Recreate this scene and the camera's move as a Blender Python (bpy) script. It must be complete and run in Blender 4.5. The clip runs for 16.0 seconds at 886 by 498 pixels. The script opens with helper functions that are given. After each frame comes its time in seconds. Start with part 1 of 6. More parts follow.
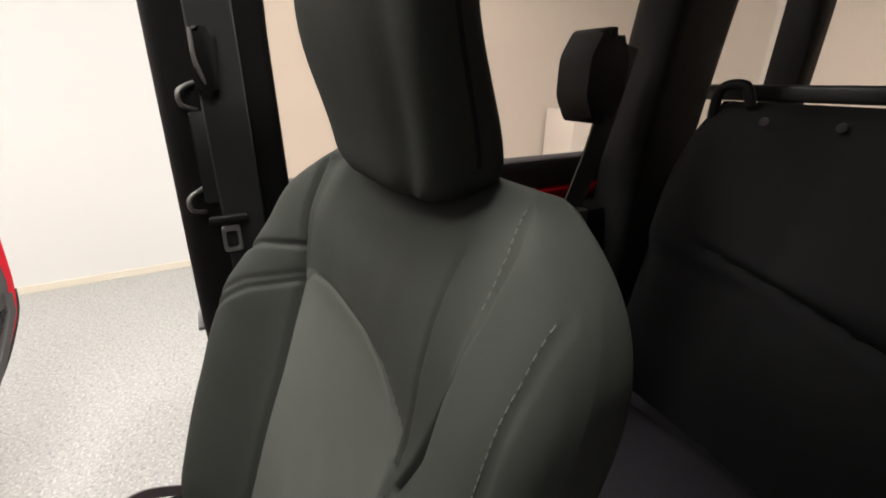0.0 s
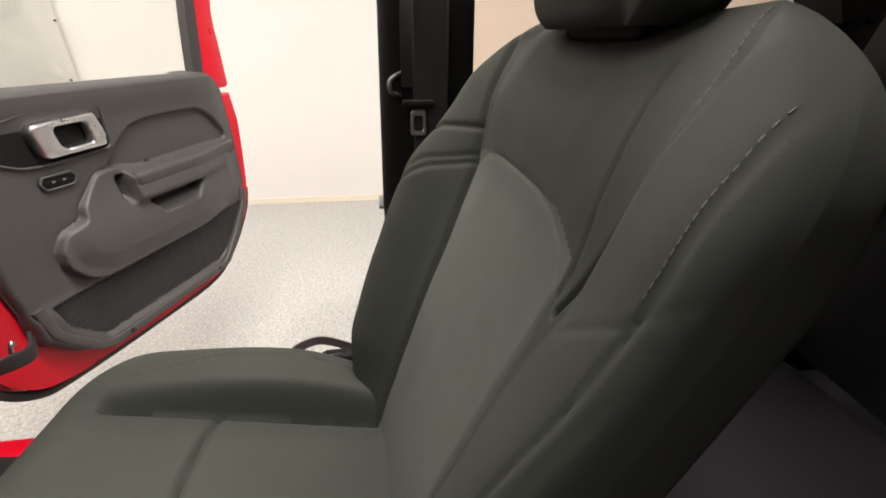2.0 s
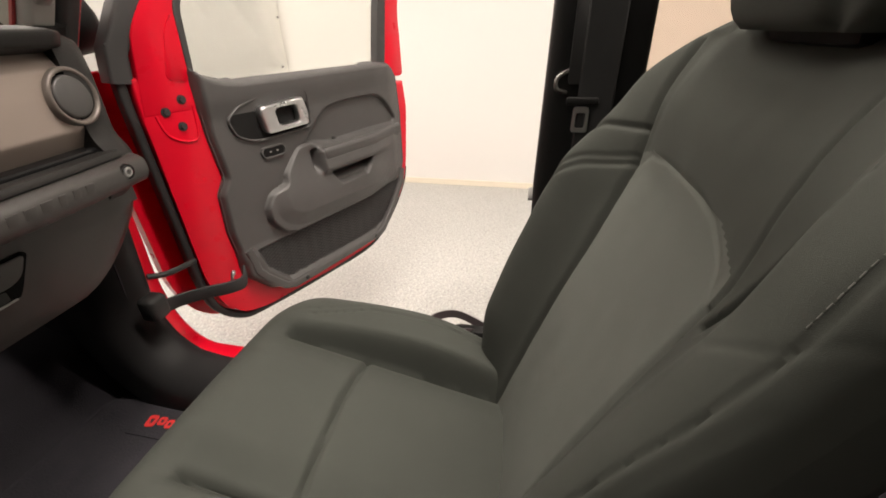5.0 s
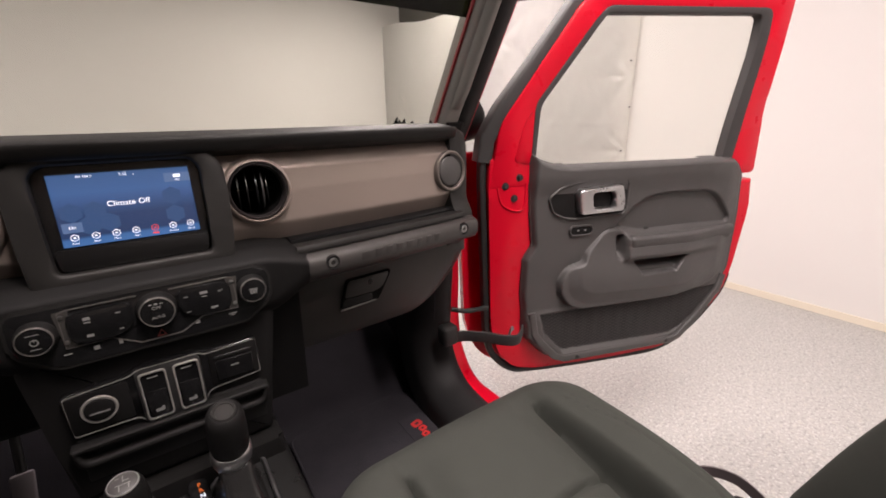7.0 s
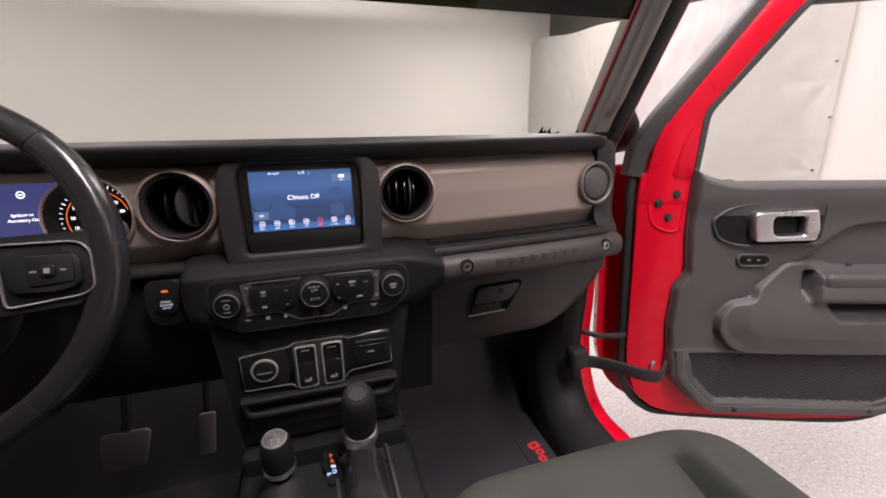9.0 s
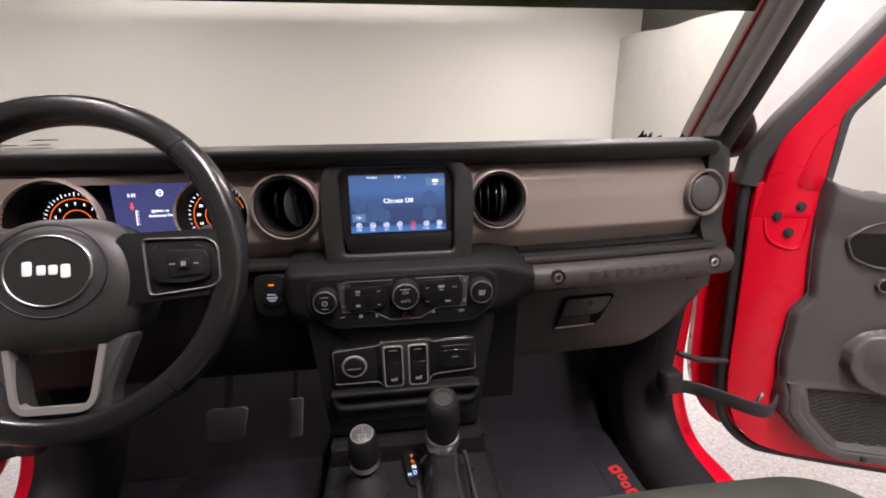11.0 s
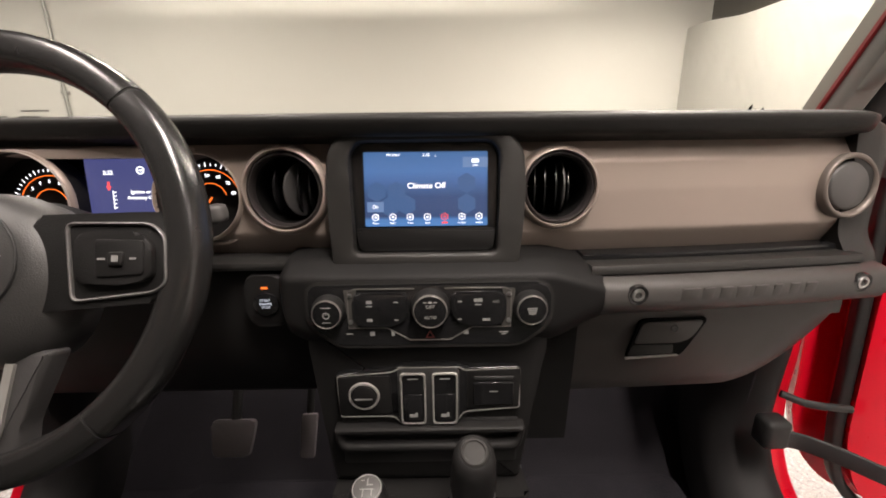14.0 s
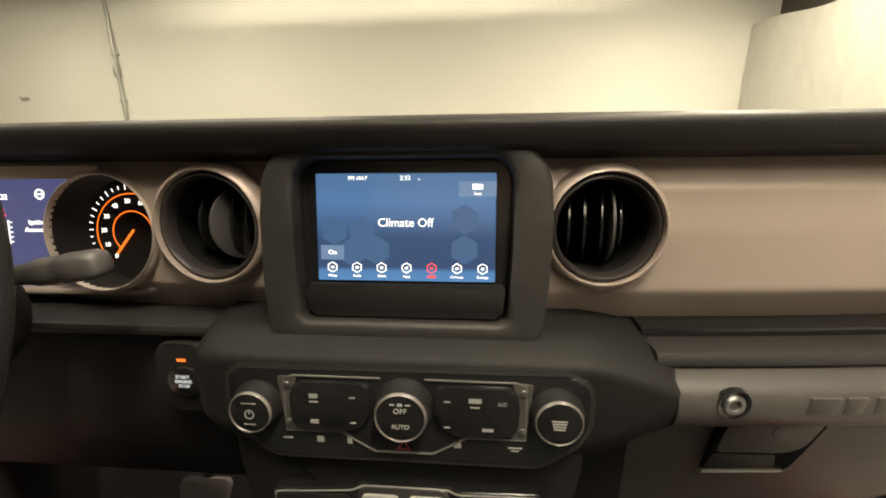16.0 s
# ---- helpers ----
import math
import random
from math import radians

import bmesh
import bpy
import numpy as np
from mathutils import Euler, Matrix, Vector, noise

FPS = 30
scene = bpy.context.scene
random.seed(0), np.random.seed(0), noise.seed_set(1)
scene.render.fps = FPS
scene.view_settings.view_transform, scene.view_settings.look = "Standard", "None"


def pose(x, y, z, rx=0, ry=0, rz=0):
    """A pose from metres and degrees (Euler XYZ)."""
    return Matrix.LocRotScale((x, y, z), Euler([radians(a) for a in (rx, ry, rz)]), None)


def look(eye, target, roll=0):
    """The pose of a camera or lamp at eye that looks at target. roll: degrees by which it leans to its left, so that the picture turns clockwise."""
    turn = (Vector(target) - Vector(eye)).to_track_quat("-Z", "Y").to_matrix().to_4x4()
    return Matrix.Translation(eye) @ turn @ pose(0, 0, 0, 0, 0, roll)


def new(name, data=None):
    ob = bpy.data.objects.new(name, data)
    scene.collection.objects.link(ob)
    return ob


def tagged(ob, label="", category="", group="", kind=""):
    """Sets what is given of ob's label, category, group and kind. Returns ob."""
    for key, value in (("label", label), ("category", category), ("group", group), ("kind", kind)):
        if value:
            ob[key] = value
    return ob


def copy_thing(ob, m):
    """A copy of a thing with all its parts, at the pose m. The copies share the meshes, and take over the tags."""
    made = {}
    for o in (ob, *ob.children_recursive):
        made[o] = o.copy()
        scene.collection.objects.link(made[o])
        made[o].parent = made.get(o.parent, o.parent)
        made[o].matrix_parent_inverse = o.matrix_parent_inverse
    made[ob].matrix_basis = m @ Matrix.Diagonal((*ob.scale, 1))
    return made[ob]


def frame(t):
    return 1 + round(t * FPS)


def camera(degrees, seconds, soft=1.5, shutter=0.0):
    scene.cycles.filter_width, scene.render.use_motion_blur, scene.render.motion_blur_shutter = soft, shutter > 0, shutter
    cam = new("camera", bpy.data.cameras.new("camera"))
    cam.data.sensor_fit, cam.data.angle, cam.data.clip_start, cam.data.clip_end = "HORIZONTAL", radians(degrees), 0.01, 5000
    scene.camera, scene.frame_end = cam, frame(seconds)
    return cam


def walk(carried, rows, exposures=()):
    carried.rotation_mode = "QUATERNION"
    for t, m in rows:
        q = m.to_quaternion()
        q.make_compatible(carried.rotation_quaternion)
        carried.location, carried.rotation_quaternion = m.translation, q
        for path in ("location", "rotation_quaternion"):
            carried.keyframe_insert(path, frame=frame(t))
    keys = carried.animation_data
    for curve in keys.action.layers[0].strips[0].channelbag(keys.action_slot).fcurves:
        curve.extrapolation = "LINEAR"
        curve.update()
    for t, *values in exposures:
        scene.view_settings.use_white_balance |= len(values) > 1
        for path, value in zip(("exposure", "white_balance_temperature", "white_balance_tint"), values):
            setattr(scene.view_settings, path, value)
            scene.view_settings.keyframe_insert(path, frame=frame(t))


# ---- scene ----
cam = camera(93.9, 16.0, 1.8)
PATH = [
    (0, (0.082, -0.738, 1.353), (1.69, -1.654, 0.596), 0.8),
    (0.5, (0.081, -0.74, 1.332), (1.812, -1.412, 0.589), 0.7),
    (1, (0.077, -0.724, 1.304), (1.867, -1.21, 0.557), 0.9),
    (1.5, (0.06, -0.71, 1.285), (1.857, -1.058, 0.479), 0.8),
    (2, (0.046, -0.7, 1.272), (1.811, -0.957, 0.368), 0.6),
    (2.5, (0.036, -0.687, 1.263), (1.756, -0.88, 0.262), 0.6),
    (3, (0.037, -0.681, 1.252), (1.7, -0.817, 0.15), 0.5),
    (5.5, (0.012, -0.691, 1.299), (1.695, -0.02, 0.451), -1.1),
    (6, (0.017, -0.704, 1.305), (1.559, 0.33, 0.562), -1.0),
    (6.5, (0.022, -0.701, 1.309), (1.346, 0.641, 0.642), -1.0),
    (7, (0.026, -0.708, 1.314), (1.126, 0.845, 0.7), -0.9),
    (7.5, (0.034, -0.698, 1.305), (0.944, 0.986, 0.728), -0.9),
    (8, (0.03, -0.696, 1.307), (0.786, 1.07, 0.75), -0.9),
    (8.5, (0.028, -0.696, 1.303), (0.675, 1.115, 0.755), -0.9),
    (9, (0.021, -0.696, 1.303), (0.579, 1.146, 0.761), -1.0),
    (9.5, (0.008, -0.683, 1.303), (0.478, 1.183, 0.761), -0.9),
    (10, (-0.009, -0.68, 1.311), (0.376, 1.207, 0.775), -1.0),
    (12.5, (0.001, -0.643, 1.299), (0.083, 1.283, 0.768), -0.8),
    (13, (0.02, -0.596, 1.288), (0.085, 1.332, 0.762), -0.8),
    (13.5, (0.013, -0.561, 1.278), (0.058, 1.368, 0.751), -0.7),
    (14, (0.015, -0.526, 1.27), (0.035, 1.402, 0.737), -0.6),
    (14.5, (0.03, -0.476, 1.267), (0.02, 1.451, 0.728), -0.5),
    (15, (0.043, -0.429, 1.269), (-0.029, 1.501, 0.749), -0.8),
    (15.5, (0.059, -0.387, 1.264), (-0.063, 1.539, 0.74), -0.6),
    (16, (0.062, -0.35, 1.276), (-0.107, 1.577, 0.769), -0.7),
]
EXPOSURES = [(0, 0.09, 6450, 10), (3, 0.12, 6900, 12), (5.5, 0.12, 7100, 15), (6.5, -0.10, 6900, 20), (8, -0.02, 6650, 26), (10, 0.20, 6450, 24), (12.5, 0.36, 6450, 22), (14.0, 0.51, 7000, 17), (16, 0.60, 8200, 7)]
walk(cam, [(t, look(eye, target, roll)) for t, eye, target, roll in PATH], EXPOSURES)

# ---- light ----
world = bpy.data.worlds.new("world")
scene.world = world
world.use_nodes = True
world.node_tree.nodes["Background"].inputs[0].default_value = (0.9, 0.92, 1.0, 1)
world.node_tree.nodes["Background"].inputs[1].default_value = 0.02


def area_lamp(x, y, z, sx, sy, watts, colour=(1.0, 0.96, 0.9)):
    data = bpy.data.lights.new("added_tube_light", "AREA")
    data.shape, data.size, data.size_y, data.energy, data.color = "RECTANGLE", sx, sy, watts, colour
    lamp = new("added_tube_light", data)
    lamp.matrix_world = pose(x, y, z)
    return lamp


# unseen ceiling tubes, added; places and watts set to balance the brightness
ADDED_LAMPS = [(0.55, -2.9, 55), (0.55, -1.0, 112), (2.0, 2.2, 45), (2.5, -2.2, 8), (2.4, 3.7, 85), (1.1, 0.8, 52), (-1.3, -0.5, 48), (-3.4, 4.0, 48), (-1.4, 2.6, 30), (-5.9, 3.6, 50)]
for lx, ly, watts in ADDED_LAMPS:
    area_lamp(lx, ly, 3.30, 0.16, 1.4, watts)
# added strip light, aimed at the upper front wall
area_lamp(-1.0, 4.42, 3.37, 6.4, 0.04, 34).matrix_world = pose(-1.0, 4.42, 3.37, 90)


# ---- building tools ----
FLIP = [False]  # mirrors what is built to the driver's side


def part(name, bm, material, parent=None, label="", angle=38):
    """Links a bmesh as one mesh object, under a thing or a part."""
    me = bpy.data.meshes.new(name)
    if FLIP[0]:
        bmesh.ops.scale(bm, vec=(-1, 1, 1), verts=bm.verts)
        bmesh.ops.translate(bm, vec=(-0.12, 0, 0), verts=bm.verts)
    bmesh.ops.recalc_face_normals(bm, faces=bm.faces)
    bm.to_mesh(me)
    bm.free()
    if angle:
        me.shade_smooth()
        me.set_sharp_from_angle(angle=radians(angle))
    me.materials.append(material)
    ob = new(name, me)
    if parent is not None:
        ob.parent = parent
        ob.matrix_parent_inverse = parent.matrix_basis.inverted() if parent.parent is None else Matrix()
    if label:
        ob["label"] = label
    return ob


def thing(name, label, category, at=(0, 0, 0), group="", kind=""):
    ob = new(name)
    ob.empty_display_size = 0.05
    ob.location = at
    return tagged(ob, label, category, group, kind)


def join(bm, other, m=None):
    me = bpy.data.meshes.new("tmp")
    other.to_mesh(me)
    other.free()
    if m is not None:
        me.transform(m)
    bm.from_mesh(me)
    bpy.data.meshes.remove(me)
    return bm


def smooth(a, b, x):
    t = min(1.0, max(0.0, (x - a) / (b - a)))
    return t * t * (3 - 2 * t)


def facing(x, y, z, tilt=0, yaw=0):
    """Local x to the right, local y up, local z towards the seats; tilt leans the top away."""
    return pose(x, y, z, 90 - tilt, 0, yaw)


def rbox(c, s, bev=0.004, seg=2, m=None):
    bm = bmesh.new()
    bmesh.ops.create_cube(bm, size=1)
    bmesh.ops.scale(bm, vec=s, verts=bm.verts)
    b = min(bev, 0.49 * min(s))
    if b > 0:
        bmesh.ops.bevel(bm, geom=list(bm.edges), offset=b, segments=seg, profile=0.5, affect="EDGES")
    bmesh.ops.translate(bm, vec=c, verts=bm.verts)
    if m is not None:
        bmesh.ops.transform(bm, matrix=m, verts=bm.verts)
    return bm


def fillet(pts, r, n=4):
    """The outline with its corners rounded; r is one radius or one for each corner."""
    out, k = [], len(pts)
    for i in range(k):
        p, a, b = Vector(pts[i]), Vector(pts[i - 1]), Vector(pts[(i + 1) % k])
        rad = r[i] if isinstance(r, (list, tuple)) else r
        u, v = (a - p), (b - p)
        d = min(rad, 0.48 * u.length, 0.48 * v.length)
        if d < 1e-5:
            out.append((p.x, p.y))
            continue
        s, e = p + u.normalized() * d, p + v.normalized() * d
        for j in range(n + 1):
            t = j / n
            q = s * (1 - t) ** 2 + p * 2 * t * (1 - t) + e * t * t
            out.append((q.x, q.y))
    return out


def prism(pts, z0, z1, m=None, bev=0.0, seg=2, taper=1.0):
    """An outline in local x, y, from z0 to z1 in local z, with its front rim rounded."""
    bm = bmesh.new()
    lo = [bm.verts.new((x, y, z0)) for x, y in pts]
    hi = [bm.verts.new((x, y, z1)) for x, y in pts]
    k = len(pts)
    bm.faces.new(lo[::-1])
    top = bm.faces.new(hi)
    for i in range(k):
        bm.faces.new((lo[i], lo[(i + 1) % k], hi[(i + 1) % k], hi[i]))
    if taper != 1.0:
        c = sum((v.co for v in hi), Vector()) / k
        for v in hi:
            v.co.xy = c.xy + (v.co.xy - c.xy) * taper
    if bev:
        bmesh.ops.bevel(bm, geom=list(top.edges), offset=bev, segments=seg, profile=0.5, affect="EDGES")
    if m is not None:
        bmesh.ops.transform(bm, matrix=m, verts=bm.verts)
    return bm


def rim(outer, inner, z0, z1, m=None, bev=0.0):
    """A frame between two outlines with the same number of points."""
    bm = bmesh.new()
    k = len(outer)
    rings = [[bm.verts.new((x, y, z)) for x, y in o] for o, z in ((outer, z0), (outer, z1), (inner, z1), (inner, z0))]
    for a, b in ((0, 1), (1, 2), (2, 3), (3, 0)):
        for i in range(k):
            j = (i + 1) % k
            bm.faces.new((rings[a][i], rings[a][j], rings[b][j], rings[b][i]))
    if bev:
        es = [e for e in bm.edges if abs(e.verts[0].co.z - z1) < 1e-6 and abs(e.verts[1].co.z - z1) < 1e-6
              and ((e.verts[0] in rings[1] and e.verts[1] in rings[1]) or (e.verts[0] in rings[2] and e.verts[1] in rings[2]))]
        bmesh.ops.bevel(bm, geom=es, offset=bev, segments=2, profile=0.5, affect="EDGES")
    if m is not None:
        bmesh.ops.transform(bm, matrix=m, verts=bm.verts)
    return bm


def grow(pts, d):
    """The outline moved outwards by d."""
    out, k = [], len(pts)
    area = sum(pts[i - 1][0] * pts[i][1] - pts[i][0] * pts[i - 1][1] for i in range(k))
    s = 1 if area > 0 else -1
    for i in range(k):
        a, p, b = Vector(pts[i - 1]), Vector(pts[i]), Vector(pts[(i + 1) % k])
        n1, n2 = (p - a).normalized(), (b - p).normalized()
        n = Vector((n1.y + n2.y, -n1.x - n2.x))
        n = n.normalized() * s if n.length > 1e-6 else Vector((0, 0))
        out.append((p.x + n.x * d, p.y + n.y * d))
    return out


def lathe(profile, seg=32, m=None, sx=1.0, sy=1.0):
    """A profile of (radius, height) turned about local z."""
    bm = bmesh.new()
    rings = []
    for r, h in profile:
        if r < 1e-6:
            rings.append([bm.verts.new((0, 0, h))])
        else:
            rings.append([bm.verts.new((r * sx * math.cos(2 * math.pi * i / seg), r * sy * math.sin(2 * math.pi * i / seg), h)) for i in range(seg)])
    for a, b in zip(rings, rings[1:]):
        for i in range(seg):
            j = (i + 1) % seg
            q = [a[i % len(a)], a[j % len(a)], b[j % len(b)], b[i % len(b)]]
            q = [v for n, v in enumerate(q) if v not in q[:n]]
            if len(q) > 2:
                bm.faces.new(q)
    if m is not None:
        bmesh.ops.transform(bm, matrix=m, verts=bm.verts)
    return bm


def sweep(path, section, closed=False, up=(0, 0, 1), scales=None):
    """A section (outline of (side, up) or a radius) drawn along a path."""
    if not isinstance(section, (list, tuple)):
        section = [(section * math.cos(2 * math.pi * i / 12), section * math.sin(2 * math.pi * i / 12)) for i in range(12)]
    bm = bmesh.new()
    path = [Vector(p) for p in path]
    k, rings = len(path), []
    for i, p in enumerate(path):
        a = path[i - 1] if (i or closed) else p
        b = path[(i + 1) % k] if (i < k - 1 or closed) else p
        t = (b - a).normalized()
        side = t.cross(Vector(up)).normalized()
        u = side.cross(t)
        s = scales[i] if scales else 1.0
        rings.append([bm.verts.new(p + side * x * s + u * y * s) for x, y in section])
    n = len(section)
    for i in range(k if closed else k - 1):
        a, b = rings[i], rings[(i + 1) % k]
        for j in range(n):
            bm.faces.new((a[j], a[(j + 1) % n], b[(j + 1) % n], b[j]))
    if not closed:
        bm.faces.new(rings[0][::-1])
        bm.faces.new(rings[-1])
    return bm


def curve_pts(pts, n=8):
    """A smooth line through the points."""
    p = [Vector(q) for q in pts]
    out = []
    for i in range(len(p) - 1):
        a, b, c, d = p[max(i - 1, 0)], p[i], p[i + 1], p[min(i + 2, len(p) - 1)]
        for j in range(n):
            t = j / n
            out.append(0.5 * (2 * b + (c - a) * t + (2 * a - 5 * b + 4 * c - d) * t * t + (3 * b - a - 3 * c + d) * t ** 3))
    return out + [p[-1]]


def loft(rings, cap=True, closed=True):
    """A skin over rings with the same number of points."""
    bm = bmesh.new()
    vs = [[bm.verts.new(p) for p in r] for r in rings]
    n = len(vs[0])
    for a, b in zip(vs, vs[1:]):
        for j in range(n if closed else n - 1):
            bm.faces.new((a[j], a[(j + 1) % n], b[(j + 1) % n], b[j]))
    if cap and closed:
        bm.faces.new(vs[0][::-1])
        bm.faces.new(vs[-1])
    return bm


def disc(r, z0, z1, m=None, seg=28, bev=0.0):
    b = min(bev, abs(z1 - z0) * 0.9, r * 0.9)
    return lathe([(0, z0), (r, z0), (r, z1 - b), (r - 0.3 * b, z1 - 0.3 * b), (r - b, z1), (0, z1)] if b else [(0, z0), (r, z0), (r, z1), (0, z1)], seg, m)


def letters(text, size, m, material, parent, name="text", label="", depth=0.0003):
    cu = bpy.data.curves.new("text", "FONT")
    cu.body, cu.size, cu.align_x, cu.align_y, cu.extrude, cu.resolution_u = text, size, "CENTER", "CENTER", depth, 3
    tmp = new("text", cu)
    me = bpy.data.meshes.new_from_object(tmp.evaluated_get(bpy.context.evaluated_depsgraph_get()))
    bpy.data.objects.remove(tmp)
    me.transform(m)
    me.materials.clear()
    me.materials.append(material)
    ob = new(name, me)
    ob.parent = parent
    ob.matrix_parent_inverse = parent.matrix_basis.inverted() if parent.parent is None else Matrix()
    if label:
        ob["label"] = label
    return ob


# ---- materials ----
def rgb(c):
    return (*c, 1.0)


def material(name, colour, rough=0.5, metal=0.0, grain=0.0, scale=400.0, vary=0.12, big=6.0, spec=0.5, coat=0.0, bump=0.0006, sheen=0.0, rough_vary=0.1):
    """A surface with fine grain (bump) and broad uneven tone and gloss."""
    m = bpy.data.materials.new(name)
    m.use_nodes = True
    nt = m.node_tree
    b = nt.nodes["Principled BSDF"]
    b.inputs["Metallic"].default_value = metal
    b.inputs["Specular IOR Level"].default_value = spec
    b.inputs["Coat Weight"].default_value = coat
    b.inputs["Sheen Weight"].default_value = sheen
    co = nt.nodes.new("ShaderNodeTexCoord")
    n1 = nt.nodes.new("ShaderNodeTexNoise")
    n1.inputs["Scale"].default_value, n1.inputs["Detail"].default_value = big, 4.0
    nt.links.new(co.outputs["Object"], n1.inputs["Vector"])
    mix = nt.nodes.new("ShaderNodeMix")
    mix.data_type = "RGBA"
    mix.inputs[6].default_value = rgb([v * (1 - vary) for v in colour])
    mix.inputs[7].default_value = rgb([min(1, v * (1 + vary)) for v in colour])
    nt.links.new(n1.outputs["Fac"], mix.inputs[0])
    nt.links.new(mix.outputs[2], b.inputs["Base Color"])
    rr = nt.nodes.new("ShaderNodeMapRange")
    rr.inputs["To Min"].default_value, rr.inputs["To Max"].default_value = max(0.02, rough - rough_vary), min(1, rough + rough_vary)
    n3 = nt.nodes.new("ShaderNodeTexNoise")
    n3.inputs["Scale"].default_value, n3.inputs["Detail"].default_value = big * 5, 3.0
    nt.links.new(co.outputs["Object"], n3.inputs["Vector"])
    nt.links.new(n3.outputs["Fac"], rr.inputs["Value"])
    nt.links.new(rr.outputs["Result"], b.inputs["Roughness"])
    if grain:
        n2 = nt.nodes.new("ShaderNodeTexNoise")
        n2.inputs["Scale"].default_value, n2.inputs["Detail"].default_value = scale, 2.0
        nt.links.new(co.outputs["Object"], n2.inputs["Vector"])
        bp = nt.nodes.new("ShaderNodeBump")
        bp.inputs["Strength"].default_value, bp.inputs["Distance"].default_value = grain, bump
        nt.links.new(n2.outputs["Fac"], bp.inputs["Height"])
        nt.links.new(bp.outputs["Normal"], b.inputs["Normal"])
    return m


def glow(name, colour, strength):
    m = bpy.data.materials.new(name)
    m.use_nodes = True
    b = m.node_tree.nodes["Principled BSDF"]
    b.inputs["Base Color"].default_value = (0.01, 0.01, 0.012, 1)
    b.inputs["Roughness"].default_value = 0.25
    b.inputs["Emission Color"].default_value = rgb(colour)
    b.inputs["Emission Strength"].default_value = strength
    return m


def pane_glass(name, tint, gloss=0.05):
    m = bpy.data.materials.new(name)
    m.use_nodes = True
    nt = m.node_tree
    nt.nodes.remove(nt.nodes["Principled BSDF"])
    tr, gl, mx, lw, pw, fr = (nt.nodes.new(n) for n in ("ShaderNodeBsdfTransparent", "ShaderNodeBsdfGlossy", "ShaderNodeMixShader", "ShaderNodeLayerWeight", "ShaderNodeMath", "ShaderNodeMath"))
    tr.inputs[0].default_value = rgb(tint)
    gl.inputs["Roughness"].default_value = 0.03
    lw.inputs["Blend"].default_value = 0.5
    pw.operation, fr.operation = "POWER", "MULTIPLY_ADD"
    pw.inputs[1].default_value = 4.0
    fr.inputs[1].default_value, fr.inputs[2].default_value = 0.4, gloss * 0.4
    nt.links.new(lw.outputs["Facing"], pw.inputs[0])
    nt.links.new(pw.outputs[0], fr.inputs[0])
    nt.links.new(fr.outputs[0], mx.inputs[0])
    nt.links.new(tr.outputs[0], mx.inputs[1])
    nt.links.new(gl.outputs[0], mx.inputs[2])
    nt.links.new(mx.outputs[0], nt.nodes["Material Output"].inputs[0])
    return m


M_PLASTIC = material("grained black plastic", (0.0095, 0.0092, 0.0092), 0.55, grain=0.5, scale=900, vary=0.25, spec=0.13)
M_SOFT = material("soft black dash skin", (0.0150, 0.0145, 0.0140), 0.52, grain=0.6, scale=700, vary=0.2, spec=0.2)
M_PANEL = material("charcoal door plastic", (0.056, 0.0535, 0.0527), 0.48, grain=0.5, scale=900, vary=0.15)
M_PILLAR = material("grey pillar trim plastic", (0.20, 0.198, 0.185), 0.45, grain=0.4, scale=900, vary=0.1)
M_RAIL = material("mauve-grey window rail plastic", (0.060, 0.047, 0.049), 0.5, grain=0.4, scale=900, vary=0.1)
M_NET = material("dark grey net thread", (0.030, 0.029, 0.029), 0.7, vary=0.2)
M_GLOSS = material("gloss black plastic", (0.008, 0.008, 0.0085), 0.18, vary=0.2, rough_vary=0.06, spec=0.35)
M_SEAL = material("grey-black seal", (0.030, 0.0285, 0.0285), 0.55, grain=0.3, scale=500, vary=0.2)
M_RUBBER = material("black rubber", (0.012, 0.012, 0.012), 0.65, grain=0.3, scale=500)
M_RING = material("bronze vent ring", (0.15, 0.127, 0.113), 0.42, metal=0.35, vary=0.08)
M_SILL = material("shiny black sill plastic", (0.012, 0.0115, 0.012), 0.60, grain=0.4, scale=700, vary=0.25, spec=0.20)
M_HUB = material("soft black airbag skin", (0.024, 0.0233, 0.023), 0.44, grain=0.5, scale=800, vary=0.2, spec=0.45)
M_VENT = material("brown-black vent plastic", (0.020, 0.017, 0.017), 0.42, grain=0.3, scale=900, vary=0.15, spec=0.35)
M_BEZEL = material("charcoal dash plastic", (0.0175, 0.0166, 0.0158), 0.46, grain=0.5, scale=900, vary=0.15, spec=0.3)
M_GLOVE = material("charcoal glove box plastic", (0.038, 0.0352, 0.0335), 0.46, grain=0.5, scale=900, vary=0.15, spec=0.4)
M_TRIM = material("taupe painted dash trim", (0.30, 0.245, 0.215), 0.42, metal=0.3, grain=0.15, scale=1500, vary=0.06)
M_RED = material("red car paint", (0.56, 0.004, 0.018), 0.28, vary=0.03, spec=0.25, coat=0.12, rough_vary=0.02)
M_DARKRED = material("darker dull red edge", (0.20, 0.012, 0.014), 0.4, vary=0.08)
M_CHROME = material("satin chrome", (0.60, 0.60, 0.61), 0.30, metal=1.0, vary=0.06)
M_STEEL = material("dull steel", (0.40, 0.40, 0.40), 0.35, metal=1.0, vary=0.1)
M_DARKSTEEL = material("blackened steel", (0.05, 0.05, 0.05), 0.4, metal=0.6, vary=0.2)
